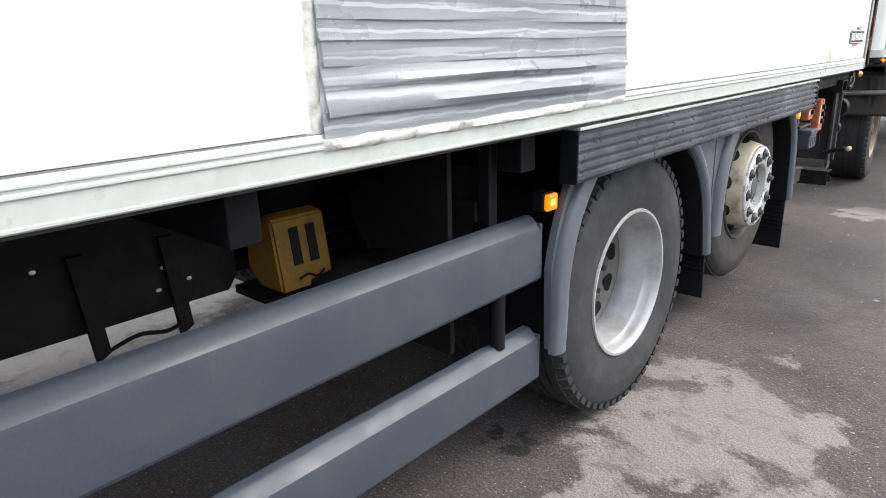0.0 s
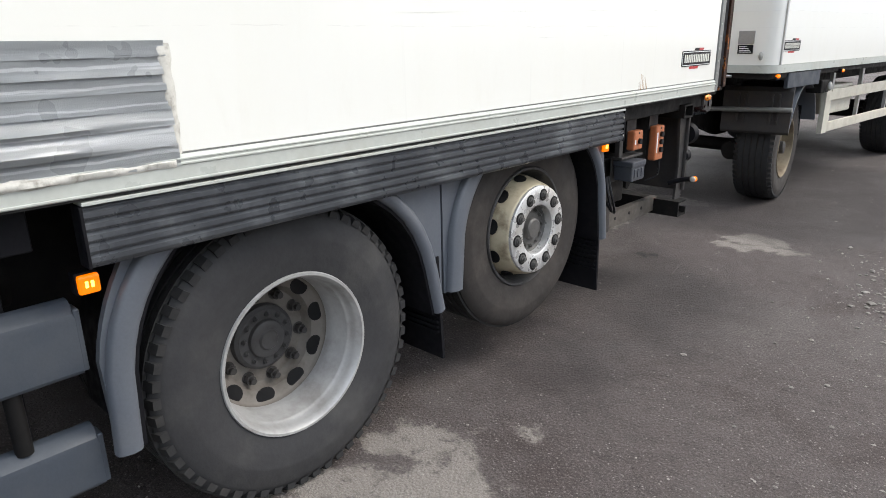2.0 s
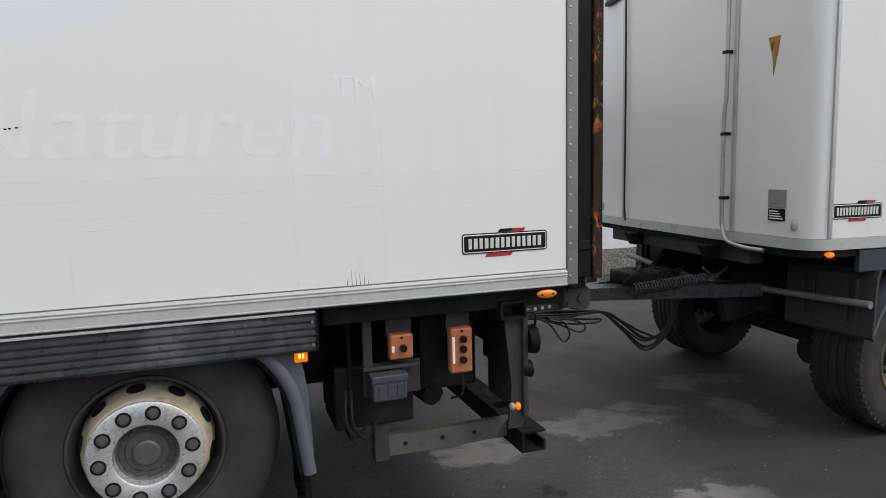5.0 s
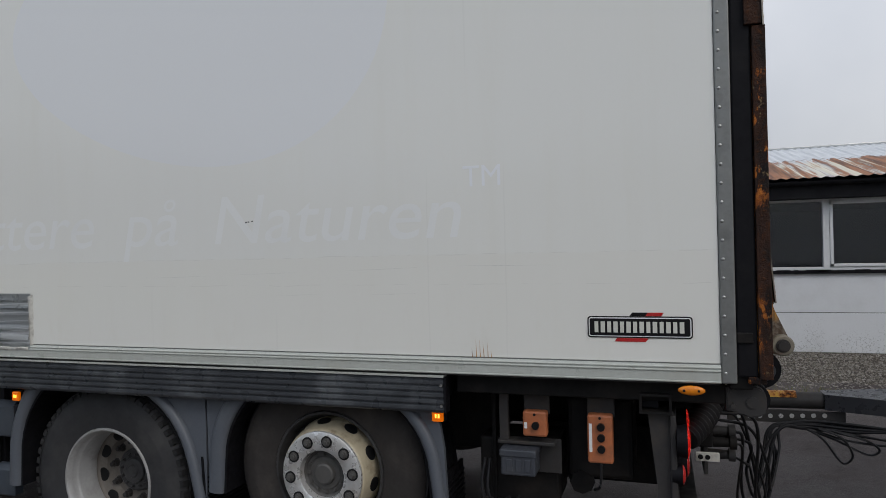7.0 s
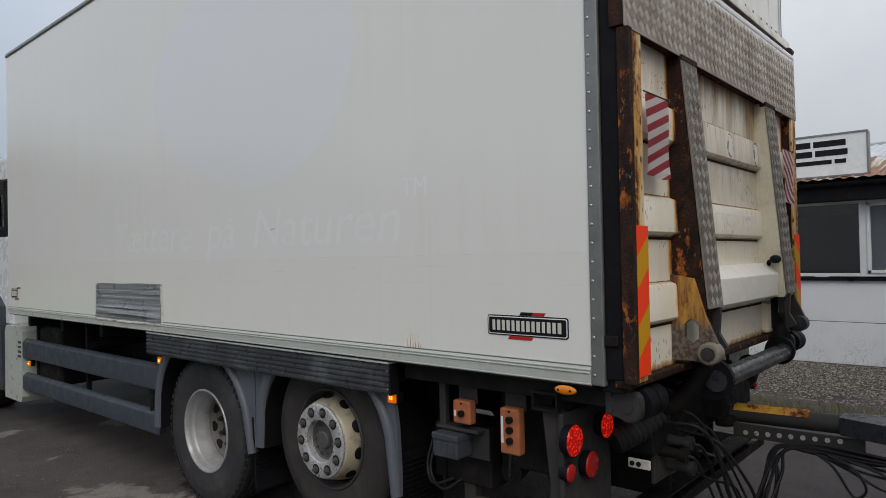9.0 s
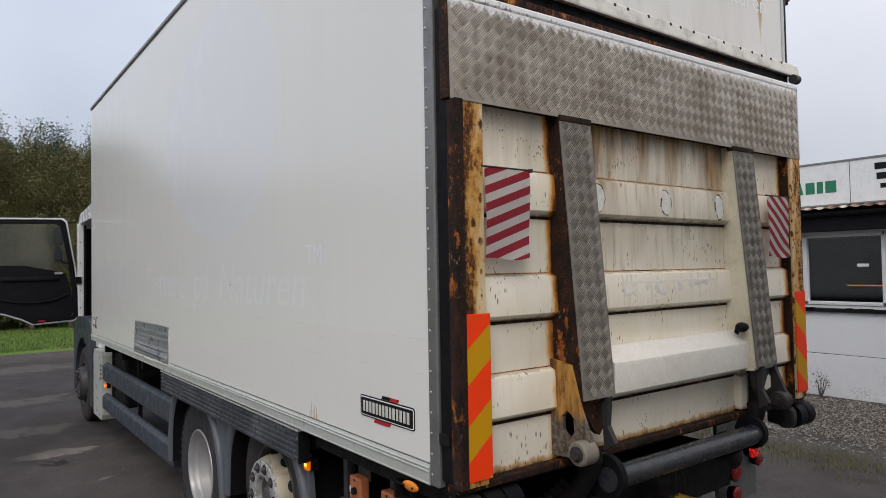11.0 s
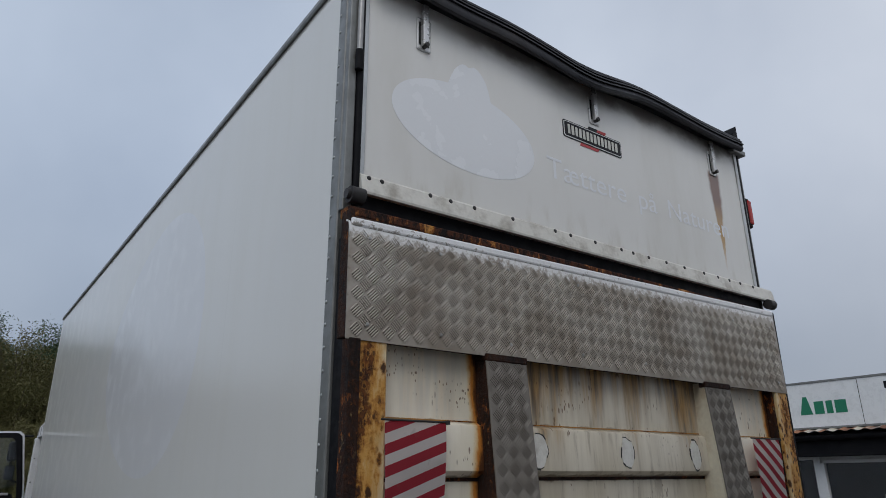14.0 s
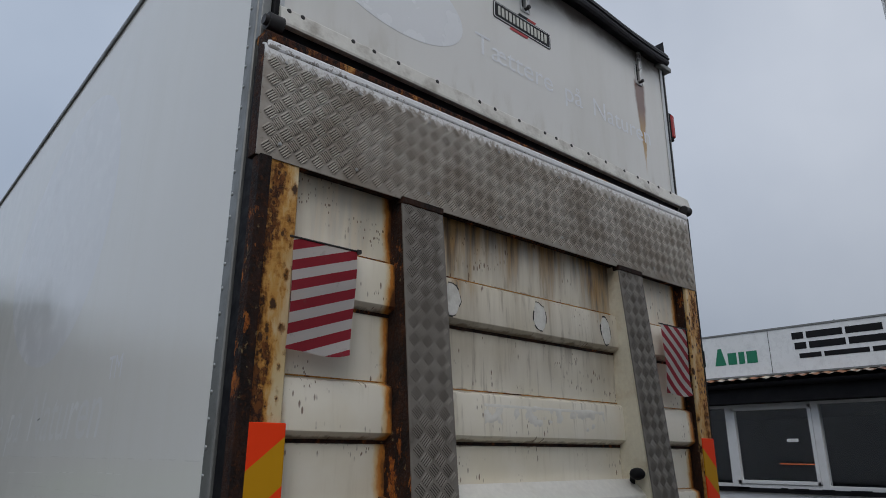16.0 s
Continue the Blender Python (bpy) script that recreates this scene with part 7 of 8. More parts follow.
sc = part("side_cover", bm, M_RAIL, truck, "pale grey step cover with a small label", 25)
for i in range(4):
    part("label_bar", box(B(), -0.096, -0.093, -6.99, -6.89, 0.72 + i * 0.05, 0.745 + i * 0.05), M_STEEL, sc)
cdoor = empty("cab_door", -0.12, -9.0, 1.3, truck, "open cab door, white outside with a black inner lining")
X1 = 0.93


def door_outline(g):
    return [(X1 - g, 2.78 - g), (0.05 + g, 2.80 - g), (0.0 + g, 2.76 - g), (-0.10 + g, 2.15), (-0.15 + g, 1.75), (-0.16 + g, 1.36 + g), (-0.08, 1.31 + g), (0.28, 1.29 + g), (0.42, 1.28 + g), (0.56, 1.36 + g), (0.76, 1.44 + g), (X1 - g, 1.47 + g)]


bm = B()
out, inn = door_outline(0.0), door_outline(0.024)
n = len(out)
for y0, y1 in ((-9.06, -8.98),):
    ring = [[bm.verts.new((p[0], y, p[1])) for p in loop] for loop in (out, inn) for y in (y0, y1)]
    o0, o1, i0, i1 = ring
    for i in range(n):
        j = (i + 1) % n
        bm.faces.new((o0[i], o0[j], o1[j], o1[i]))
        bm.faces.new((i0[i], i0[j], i1[j], i1[i]))
        bm.faces.new((o0[i], o0[j], i0[j], i0[i]))
        bm.faces.new((o1[i], o1[j], i1[j], i1[i]))
part("door_frame", bm, M_CAB, cdoor)
bm = B()
out2, inn2 = door_outline(0.022), door_outline(0.085)
ring = [[bm.verts.new((p[0], y, p[1])) for p in loop] for loop in (out2, inn2) for y in (-9.02, -8.965)]
o0, o1, i0, i1 = ring
for i in range(n):
    j = (i + 1) % n
    for q in ((o0[i], o0[j], o1[j], o1[i]), (i0[i], i0[j], i1[j], i1[i]), (o0[i], o0[j], i0[j], i0[i]), (o1[i], o1[j], i1[j], i1[i])):
        bm.faces.new(q)
part("door_seal", bm, M_BLACK, cdoor)
bm = B()
prism(bm, [(X1 - 0.08, 2.12), (0.55, 2.12), (0.25, 2.06), (0.02, 2.0), (-0.05, 1.75), (-0.08, 1.44), (-0.04, 1.39), (0.28, 1.37), (0.42, 1.36), (0.56, 1.44), (0.76, 1.52), (X1 - 0.08, 1.55)], "y", -9.05, -8.96)
lining = part("door_lining", bm, M_BLACK, cdoor, "black moulded door lining")
bm = B()
tube(bm, [(0.85, -8.95, 1.66), (0.55, -8.94, 1.60), (0.2, -8.94, 1.62), (0.0, -8.95, 1.7)], 0.012, 8)
box(bm, 0.10, 0.80, -8.962, -8.93, 1.90, 1.96, 0.012)
part("armrest", bm, M_BLACK, lining, "", 50)
part("door_handle", box(B(), 0.06, 0.16, -8.96, -8.945, 1.99, 2.02, 0.005), M_RIM, lining, "bright inner door handle")
part("door_reflector", box(B(), 0.27, 0.36, -8.966, -8.955, 1.325, 1.345, 0.003), M_RED_OFF, cdoor)
bm = B()
prism(bm, [(X1 - 0.075, 2.12), (X1 - 0.075, 2.70), (0.09, 2.71), (0.0, 2.1), (0.25, 2.06), (0.55, 2.12)], "y", -9.03, -9.024)
pane = part("door_window", bm, M_GLASS, cdoor)
pane.visible_shadow = False
part("door_stay", box(B(), -0.18, -0.10, -8.99, -8.93, 1.85, 1.95, 0.008), M_BLACK, cdoor)
mirror = B()
box(mirror, 0.02, 0.13, -9.36, -9.20, 2.42, 2.68, 0.03, seg=3)
box(mirror, 0.02, 0.13, -9.36, -9.20, 2.18, 2.37, 0.03, seg=3)
tube(mirror, [(-0.12, -9.1, 2.75), (0.02, -9.25, 2.72), (0.07, -9.28, 2.45), (0.05, -9.26, 2.2), (-0.12, -9.1, 2.12)], 0.014, 8)
mo = part("wing_mirror", mirror, M_BLACK, truck, "black twin wing mirror", 40)
part("mirror_glass", box(B(), 0.03, 0.12, -9.20, -9.19, 2.44, 2.66, 0.01), M_GLOSSBLACK, mo)
part("mirror_glass", box(B(), 0.03, 0.12, -9.20, -9.19, 2.20, 2.35, 0.01), M_GLOSSBLACK, mo)


# ---- the drawbar trailer behind ----
trailer = empty("box_trailer", -1.39, 5.0, 0, None, "white refrigerated drawbar trailer with cream side guards behind the truck", "trailer")
def moved(bm, m):
    bm.transform(m)
    return bm


TX0, TX1, TY0, TY1 = -0.12, -2.66, 1.625, 9.2


def plan(g):
    """The trailer's outline with rounded front corners, grown by g."""
    half = [(TX0 + g, TY1 + g), (TX0 + g, 1.80), (TX0 - 0.012 + g, 1.738), (TX0 - 0.035 + g * 0.9, 1.70 - g * 0.4), (TX0 - 0.08 + g * 0.7, 1.672 - g * 0.7), (TX0 - 0.14 + g * 0.4, 1.657 - g * 0.9), (TX0 - 0.22, 1.65 - g), (-0.72, TY0 - g)]
    far = [(TX0 + TX1 - x, y) for x, y in half[::-1]]
    return half + far


bm = B()
prism(bm, plan(0.0), "z", 1.30, 3.95)
tbox = part("trailer_body", bm, M_WHITE, trailer, "white trailer body with rounded front corners", 40)
bm = B()
prism(bm, plan(0.008), "z", 1.235, 1.298)
part("trailer_rail", bm, M_RAIL, trailer, "pale bottom rail", 40)
bm = B()
prism(bm, plan(-0.02), "z", 1.19, 1.235)
part("trailer_floor", bm, M_CHASSIS, trailer)
bm = B()
prism(bm, plan(0.01), "z", 3.95, 3.99)
part("trailer_roof", bm, M_TRIM, trailer, "", 40)
part("corner_strip", box(B(), TX0 - 0.005, TX0 + 0.009, 1.775, 1.80, 1.30, 3.95, 0.003), M_ALU, trailer)
part("front_seam", box(B(), -0.725, -0.695, TY0 - 0.012, TY0 + 0.01, 1.30, 3.05, 0.004), M_ALU, trailer)
part("front_seam", box(B(), -2.055, -2.025, TY0 - 0.012, TY0 + 0.01, 1.30, 3.05, 0.004), M_ALU, trailer)
bm = B()
tube(bm, [(-0.760, TY0 - 0.03, 3.0), (-0.760, TY0 - 0.03, 2.2), (-0.770, TY0 - 0.035, 2.0), (-0.770, TY0 - 0.035, 1.45), (-0.760, TY0 - 0.035, 1.32), (-0.705, TY0 - 0.04, 1.245), (-0.6, TY0 - 0.02, 1.215), (-0.45, TY0 + 0.02, 1.205)], 0.013, 10)
part("drain_pipe", bm, M_ALU, trailer, "dull metal pipe down the trailer front", 50)
for z in (1.5, 1.9, 2.4):
    part("pipe_clip", box(B(), -0.785, -0.745, TY0 - 0.05, TY0, z, z + 0.02, 0.003), M_INK, trailer)
part("cable", tube(B(), [(-2.0, TY0 - 0.02, 3.05), (-1.99, TY0 - 0.02, 2.2), (-1.995, TY0 - 0.02, 1.5), (-1.98, TY0 - 0.02, 1.28)], 0.007, 6), M_HOSE, trailer, "", 50)
fr = part("cooling_unit", box(B(), -2.35, -0.70, TY0 - 0.012, TY0 + 0.02, 3.08, 3.88, 0.01), M_TRIM, trailer, "grey cooling unit on the trailer front", 40)
part("unit_edge", box(B(), -2.35, -0.70, TY0 - 0.02, TY0 + 0.02, 3.05, 3.08, 0.004), M_INK, fr)


def on_front(x, z, out=0.003):
    """Flat work on the slanting part of the trailer's front."""
    y = 1.65 - (TX0 - 0.22 - x) * (1.65 - TY0) / (0.72 + TX0 - 0.22)
    return Matrix.Translation((x, y - out, z)) @ Matrix.Rotation(math.atan2(1.65 - TY0, 0.72 + TX0 - 0.22), 4, "Z")


bm = B()
box(bm, -0.065, 0.065, -0.003, 0.002, 0.075, 0.18, 0.002, on_front(-0.358, 1.39))
pl = part("data_plate", bm, M_PLATE, trailer, "grey and black data plate with small lines")
bm = B()
box(bm, -0.062, 0.062, -0.004, 0.001, 0.0, 0.070, 0.002, on_front(-0.358, 1.39))
pb = part("data_plate_lower", bm, M_INK, pl)
for i in range(4):
    bm = B()
    box(bm, -0.05, 0.05 - 0.012 * i, -0.006, -0.003, 0.010 + 0.014 * i, 0.016 + 0.014 * i, 0, on_front(-0.358, 1.39))
    part("text_bar", bm, M_SIGNWHITE, pb)
bm = B()
ball(bm, on_front(-0.225, 1.372, 0.012).translation, (0.018, 0.016, 0.034), 14)
part("front_marker", bm, M_CLEAR, trailer, "small clear front marker lamp", 60)
part("front_marker", ball(B(), (-2.43, 1.64, 1.375), (0.018, 0.016, 0.034), 14), M_CLEAR, trailer, "", 60)
bm = B()
prism(bm, [(-0.045, 0.22), (0.045, 0.22), (0.02, 0.10), (0.0, 0.0), (-0.012, 0.11)], "y", -0.0025, 0.003)
bm.transform(on_front(-0.42, 2.22, 0.0))
part("rust_streak", bm, M_RUST_ARM, tbox, "brown rust streak")
badge(trailer, on_side(1.80, 1.405, TX0 + 0.0005), 0.34, 0.085)
lp = part("trailer_side_lamp", box(B(), TX0 - 0.07, TX0 - 0.01, 1.775, 1.85, 1.175, 1.205, 0.008), M_BLACK, trailer, "amber trailer side lamp")
part("lens", ball(B(), (TX0 - 0.015, 1.81, 1.207), (0.020, 0.032, 0.018), 14), M_AMBER, lp, "", 60)
part("trailer_flap", box(B(), TX0 - 0.04, TX0 - 0.005, 2.01, 2.72, 1.098, 1.225, 0.006), M_GREY, trailer, "dark grey plastic splash panel")
for y in (3.25, 5.1):
    lp = part("trailer_side_lamp", box(B(), TX0 - 0.06, TX0 + 0.01, y - 0.035, y + 0.035, 1.175, 1.215, 0.006), M_BLACK, trailer)
    part("lens", ball(B(), (TX0 + 0.01, y, 1.195), (0.012, 0.030, 0.016), 12), M_AMBER, lp, "", 60)

for x, far in ((-0.31, False), (TX1 + 0.18, True)):
    s = -1 if far else 1
    hub_at = Vector((x - s * 0.17, 2.585, 0))
    steer = Matrix.Translation(hub_at + Vector((0, 0.04, 0))) @ Matrix.Rotation(radians(9), 4, "Z") @ Matrix.Translation(-hub_at)
    wheel("trailer", trailer, x, 2.585, 0.50, 12, far, "trailer wheel with a rusty rim", steer)
    wheel("trailer", trailer, x, 6.35, 0.50, 5, far)
    wheel("trailer", trailer, x, 7.60, 0.50, 30, far)
    # box mudguard round the steered wheel
    bm = B()
    arc_p = []
    for i in range(15):
        a = radians(20 + 140 * i / 14)
        arc_p.append((2.57 - 0.565 * math.cos(a), 0.52 + 0.585 * math.sin(a)))
    sheet(bm, arc_p, "x", min(x + s * 0.12, x - s * 0.42), max(x + s * 0.12, x - s * 0.42), 0.018, 1)
    bm.transform(steer)
    part("trailer_mudguard", bm, M_FENDER, trailer, "grey plastic mudguard", 40)
    bm = B()
    pan = [(2.030, 0.69), (2.015, 0.71), (2.030, 1.06), (2.055, 1.10), (2.075, 1.10), (2.050, 1.04), (2.036, 0.71)]
    prism(bm, pan, "x", min(x + s * 0.12, x - s * 0.46), max(x + s * 0.12, x - s * 0.46))
    bm.transform(steer)
    mg = part("mudguard_front", bm, M_STEEL, trailer, "dark mudguard front panel with brackets")
    for d in (-0.02, 0.04, 0.26, 0.32):
        part("bracket", moved(box(B(), x - s * d - 0.010, x - s * d + 0.010, 1.998, 2.020, 0.78, 1.04, 0.003), steer), M_STEEL, mg)
    part("mudguard_rod", cyl(B(), steer @ Vector((x + s * 0.14, 1.955, 0.915)), (-1.39, 1.86, 0.875), 0.022, n=14), M_TRIM, trailer, "", 40)
    bm = B()
    prism(bm, [(3.00, 1.10), (3.02, 1.10), (3.08, 0.55), (3.06, 0.55)], "x", min(x, x - s * 0.40), max(x, x - s * 0.40))
    bm.transform(steer)
    part("trailer_mudflap", bm, M_BLACK, trailer)
for y in (2.5, 6.35, 7.6):
    part("trailer_axle", cyl(B(), (-0.5, y, 0.5), (-2.28, y, 0.5), 0.065, n=18), M_CHASSIS, trailer, "", 40)
bm = B()
cyl(bm, (-0.62, 2.15, 0.50), (-0.62, 2.3, 0.50), 0.085, n=20)
cyl(bm, (-0.62, 2.28, 0.50), (-0.62, 2.42, 0.50), 0.11, n=20)
part("brake_chamber", bm, M_CHASSIS, trailer, "", 40)
part("turntable", cyl(B(), (-1.39, 2.5, 1.08), (-1.39, 2.5, 1.17), 0.55, n=48), M_CHASSIS, trailer, "", 40)
for x in (-0.92, -1.86):
    bm = B()
    prism(bm, [(1.55, 1.19), (9.0, 1.19), (9.0, 1.0), (3.2, 0.98), (3.0, 1.09), (1.6, 1.10)], "x", x - 0.04, x + 0.04)
    part("trailer_rail_beam", bm, M_CHASSIS, trailer)
    bm = B()
    prism(bm, [(1.95, 1.08), (3.05, 1.08), (2.9, 0.75), (2.6, 0.60), (2.4, 0.60), (2.0, 0.72), (1.75, 0.66), (1.70, 0.84)], "x", x - 0.03, x + 0.03)
    part("bogie_plate", bm, M_CHASSIS, trailer)
part("front_bearer", box(B(), -2.3, -0.6, 1.67, 1.77, 1.10, 1.19, 0.006), M_STEEL, trailer)
# cream side guards
gx = -0.27
bm = B()
prism(bm, [(3.40, 0.56), (3.53, 0.56), (3.55, 0.60), (3.55, 0.96), (3.51, 1.0), (3.40, 1.0)], "x", gx - 0.05, gx)
part("guard_end", bm, M_TRAILERGUARD, trailer, "cream guard end post", 30)
for z0, z1 in ((0.88, 0.995), (0.565, 0.665)):
    part("trailer_guard", box(B(), gx - 0.03, gx - 0.002, 3.55, 5.75, z0, z1, 0.008), M_TRAILERGUARD, trailer, "cream aluminium side guard rail")
for y in (3.62, 4.5, 5.5):
    bm = B()
    prism(bm, [(y, 1.19), (y + 0.06, 1.19), (y + 0.04, 0.57), (y, 0.57)], "x", gx - 0.07, gx - 0.035)
    part("guard_leg", bm, M_ALU, trailer)
part("stowage_box", box(B(), -0.75, -0.35, 3.70, 4.4, 0.72, 1.02, 0.02), M_TRAILERGUARD, trailer)
bm = B()
ball(bm, (-0.13, 3.02, 1.06), (0.02, 0.03, 0.045), 12)
part("coupling_cap", bm, M_CLEAR, trailer, "", 60)
part("relay_valve", box(B(), -0.30, -0.16, 2.9, 3.1, 1.0, 1.12, 0.01), M_CHASSIS, trailer)

# drawbar: yellow-topped tube, perforated plate and two arms to the turntable
bar = empty("drawbar", -1.3, 1.0, 0.8, trailer, "steel drawbar with worn yellow paint and looped hoses")
part("drawbar_tube", cyl(B(), (-1.3, 0.08, 0.872), (-1.3, 0.70, 0.885), 0.045, n=24), M_STEEL, bar, "", 40)
bm = B()
for i in range(14):
    a0, a1 = radians(25 + 130 * i / 14), radians(25 + 130 * (i + 1) / 14)
    v = [bm.verts.new((-1.3 + 0.0475 * math.cos(a), y, 0.876 + (y - 0.12) * 0.02 + 0.0475 * math.sin(a))) for a, y in ((a0, 0.12), (a1, 0.12), (a1, 0.47), (a0, 0.47))]
    bm.faces.new(v)
bmesh.ops.remove_doubles(bm, verts=bm.verts[:], dist=1e-5)
bmesh.ops.solidify(bm, geom=bm.faces[:], thickness=0.002)
part("yellow_paint", bm, M_YPAINT, bar, "worn yellow paint", 50)
part("drawbar_eye", cyl(B(), (-1.3, 0.06, 0.83), (-1.3, 0.06, 0.92), 0.055, n=24), M_STEEL, bar, "", 40)
per = part("perforated_plate", box(B(), -1.262, -1.250, 0.12, 0.70, 0.765, 0.835, 0.003), M_STEEL, bar)
for i in range(9):
    part("hole", cyl(B(), (-1.251, 0.18 + i * 0.0525, 0.790 + i * 0.003), (-1.2485, 0.18 + i * 0.0525, 0.790 + i * 0.003), 0.012, n=14), M_RING, per)
bm = B()
prism(bm, [(-1.36, 0.60), (-1.24, 0.60), (-0.80, 1.95), (-0.98, 1.98), (-1.3, 0.95), (-1.62, 1.98), (-1.80, 1.95)], "z", 0.845, 0.928)
part("drawbar_frame", bm, M_GLOSSBLACK, bar, "black A-frame of the drawbar")
bm = B()
hel = []
a, b = Vector((-0.98, 1.06, 0.935)), Vector((-1.0, 1.66, 0.955))
for i in range(25 * 10):
    t = i / 249
    p = a.lerp(b, t)
    hel.append(p + Vector((0.036 * math.cos(i * 2 * math.pi / 10), 0, 0.036 * math.sin(i * 2 * math.pi / 10))))
tube(bm, hel, 0.0065, 6, 1, False)
part("spring", bm, M_STEEL, bar, "black coil spring", 60)
bm = B()
tube(bm, [(-1.0, 1.66, 0.955), (-1.0, 1.78, 0.99), (-1.05, 1.88, 1.02)], 0.010, 8)
tube(bm, [(-0.97, 1.60, 1.04), (-0.99, 1.66, 1.0), (-1.0, 1.75, 0.96)], 0.008, 8)
part("spring_hook", bm, M_WORN, bar, "", 60)
# hoses and cables from the truck to the drawbar
starts = [(-0.66, 0.10, 0.80), (-0.72, 0.11, 0.84), (-0.80, 0.10, 0.79), (-0.74, 0.09, 0.72), (-0.62, 0.02, 0.95), (-0.70, 0.0, 0.98), (-0.85, 0.05, 0.90), (-0.78, 0.02, 0.88)]
for i, st in enumerate(starts):
    k = random.uniform(-0.04, 0.04)
    low = 0.30 + 0.05 * (i % 4) + k
    bm = B()
    tube(bm, [st, (st[0] - 0.05, 0.17 + k, st[2] - 0.05), (-0.98 + k, 0.14 + 0.02 * i, low + 0.15), (-1.08 + k, 0.20 + 0.015 * i, low), (-1.17, 0.28 + 0.012 * i, 0.62 + k), (-1.2, 0.36 + k, 0.75), (-1.22, 0.50, 0.745 + 0.006 * i), (-1.21 + k * 0.5, 0.72, 0.735 + 0.007 * i), (-1.18, 0.96 + k * 0.4, 0.755), (-1.16, 1.10, 0.66 + k), (-1.15, 1.28, 0.50 + 0.015 * (i % 5) + k), (-1.13, 1.44, 0.56 + 0.02 * (i % 4)), (-1.10, 1.54, 0.86 + k)], 0.0078 if i % 3 else 0.0065, 8, 8)
    part("hose", bm, M_HOSE, bar, "black air hose" if i == 0 else "", 60)
for i in range(3):
    bm = B()
    tube(bm, [(-1.22, 0.50, 0.75), (-1.2, 0.58 + 0.06 * i, 0.70), (-1.18, 0.66 + 0.12 * i, 0.59 + 0.05 * i), (-1.18, 0.71 + 0.12 * i, 0.63 + 0.04 * i), (-1.18, 0.66 + 0.09 * i, 0.72), (-1.2, 0.56, 0.755)], 0.0065, 6)
    part("hose_loop", bm, M_HOSE, bar, "", 60)
bm = B()
tube(bm, [(-1.06, 1.05, 0.96), (-1.0, 1.1, 1.03), (-1.1, 1.2, 1.05), (-1.25, 1.25, 1.0)], 0.02, 8)
box(bm, -1.35, -1.05, 1.12, 1.32, 0.92, 1.02, 0.02)
part("height_gear", bm, M_CHASSIS, bar, "", 50)

# the trailer stands at a slight angle to the truck, the drawbar in line with it
swing = Matrix.Translation((-0.15, 1.70, 0)) @ Matrix.Rotation(radians(-5), 4, "Z") @ Matrix.Translation((0.12, -1.75, 0))
trailer.matrix_basis = swing @ PLACED[trailer]
bar.matrix_basis = (swing @ PLACED[trailer] @ PLACED[trailer].inverted()).inverted() @ PLACED[bar]


# ---- ground, grass and gravel ----
bm = B()
bmesh.ops.create_grid(bm, x_segments=60, y_segments=60, size=160)
tagged(part("ground", bm, M_ASPHALT), "damp grey-brown asphalt yard with pale dried silt patches", "ground", kind="structure")
bm = B()
n = 90
edge = [(-90 + 180 * i / n, -18.0 + 0.25 * noise.noise((i * 0.9, 0, 0)) + 0.010 * (-90 + 180 * i / n)) for i in range(n + 1)]
far_e = [(x, -150) for x, _ in edge]
lo = [bm.verts.new((x, y, 0.0)) for x, y in edge]
up = [bm.verts.new((x, y - 0.12, 0.035)) for x, y in edge]
mid = [bm.verts.new((x, y - 8, 0.10 + 0.1 * noise.noise((x * 0.2, 3, 0)))) for x, y in edge]
bk = [bm.verts.new((x, y, 0.4)) for x, y in far_e]
for a, b in ((lo, up), (up, mid), (mid, bk)):
    for i in range(n):
        bm.faces.new((a[i], a[i + 1], b[i + 1], b[i]))
tagged(part("lawn", bm, M_TURF, smooth=40), "bright green wet grass beyond the yard", "grass", kind="structure")


def blades(name, count, region, height, mat_, label, category, tuft=3):
    """Many thin bent blades as one object."""
    verts, faces = [], []
    rng = random.Random(7)
    for _ in range(count):
        x, y, z = region(rng)
        for _ in range(tuft):
            a, h = rng.uniform(0, 6.28), height * rng.uniform(0.5, 1.2)
            px, py = x + rng.gauss(0, 0.03), y + rng.gauss(0, 0.03)
            dx, dy, w = math.cos(a) * h * 0.5, math.sin(a) * h * 0.5, height * 0.07
            ox, oy = -math.sin(a) * w, math.cos(a) * w
            k = len(verts)
            verts += [(px - ox, py - oy, z), (px + ox, py + oy, z), (px + dx * 0.4 + ox * 0.7, py + dy * 0.4 + oy * 0.7, z + h * 0.6), (px + dx * 0.4 - ox * 0.7, py + dy * 0.4 - oy * 0.7, z + h * 0.6), (px + dx, py + dy, z + h)]
            faces += [(k, k + 1, k + 2, k + 3), (k + 3, k + 2, k + 4)]
    me = bpy.data.meshes.new(name)
    me.from_pydata(verts, [], faces)
    return tagged(link(name, me, mat_), label, category, kind="stuff")


blades("lawn_grass", 9000, lambda r: (r.uniform(-9, 5), -18.2 - abs(r.gauss(0, 4)), 0.04), 0.12, M_BLADES, "short wet lawn grass beside the yard", "grass")


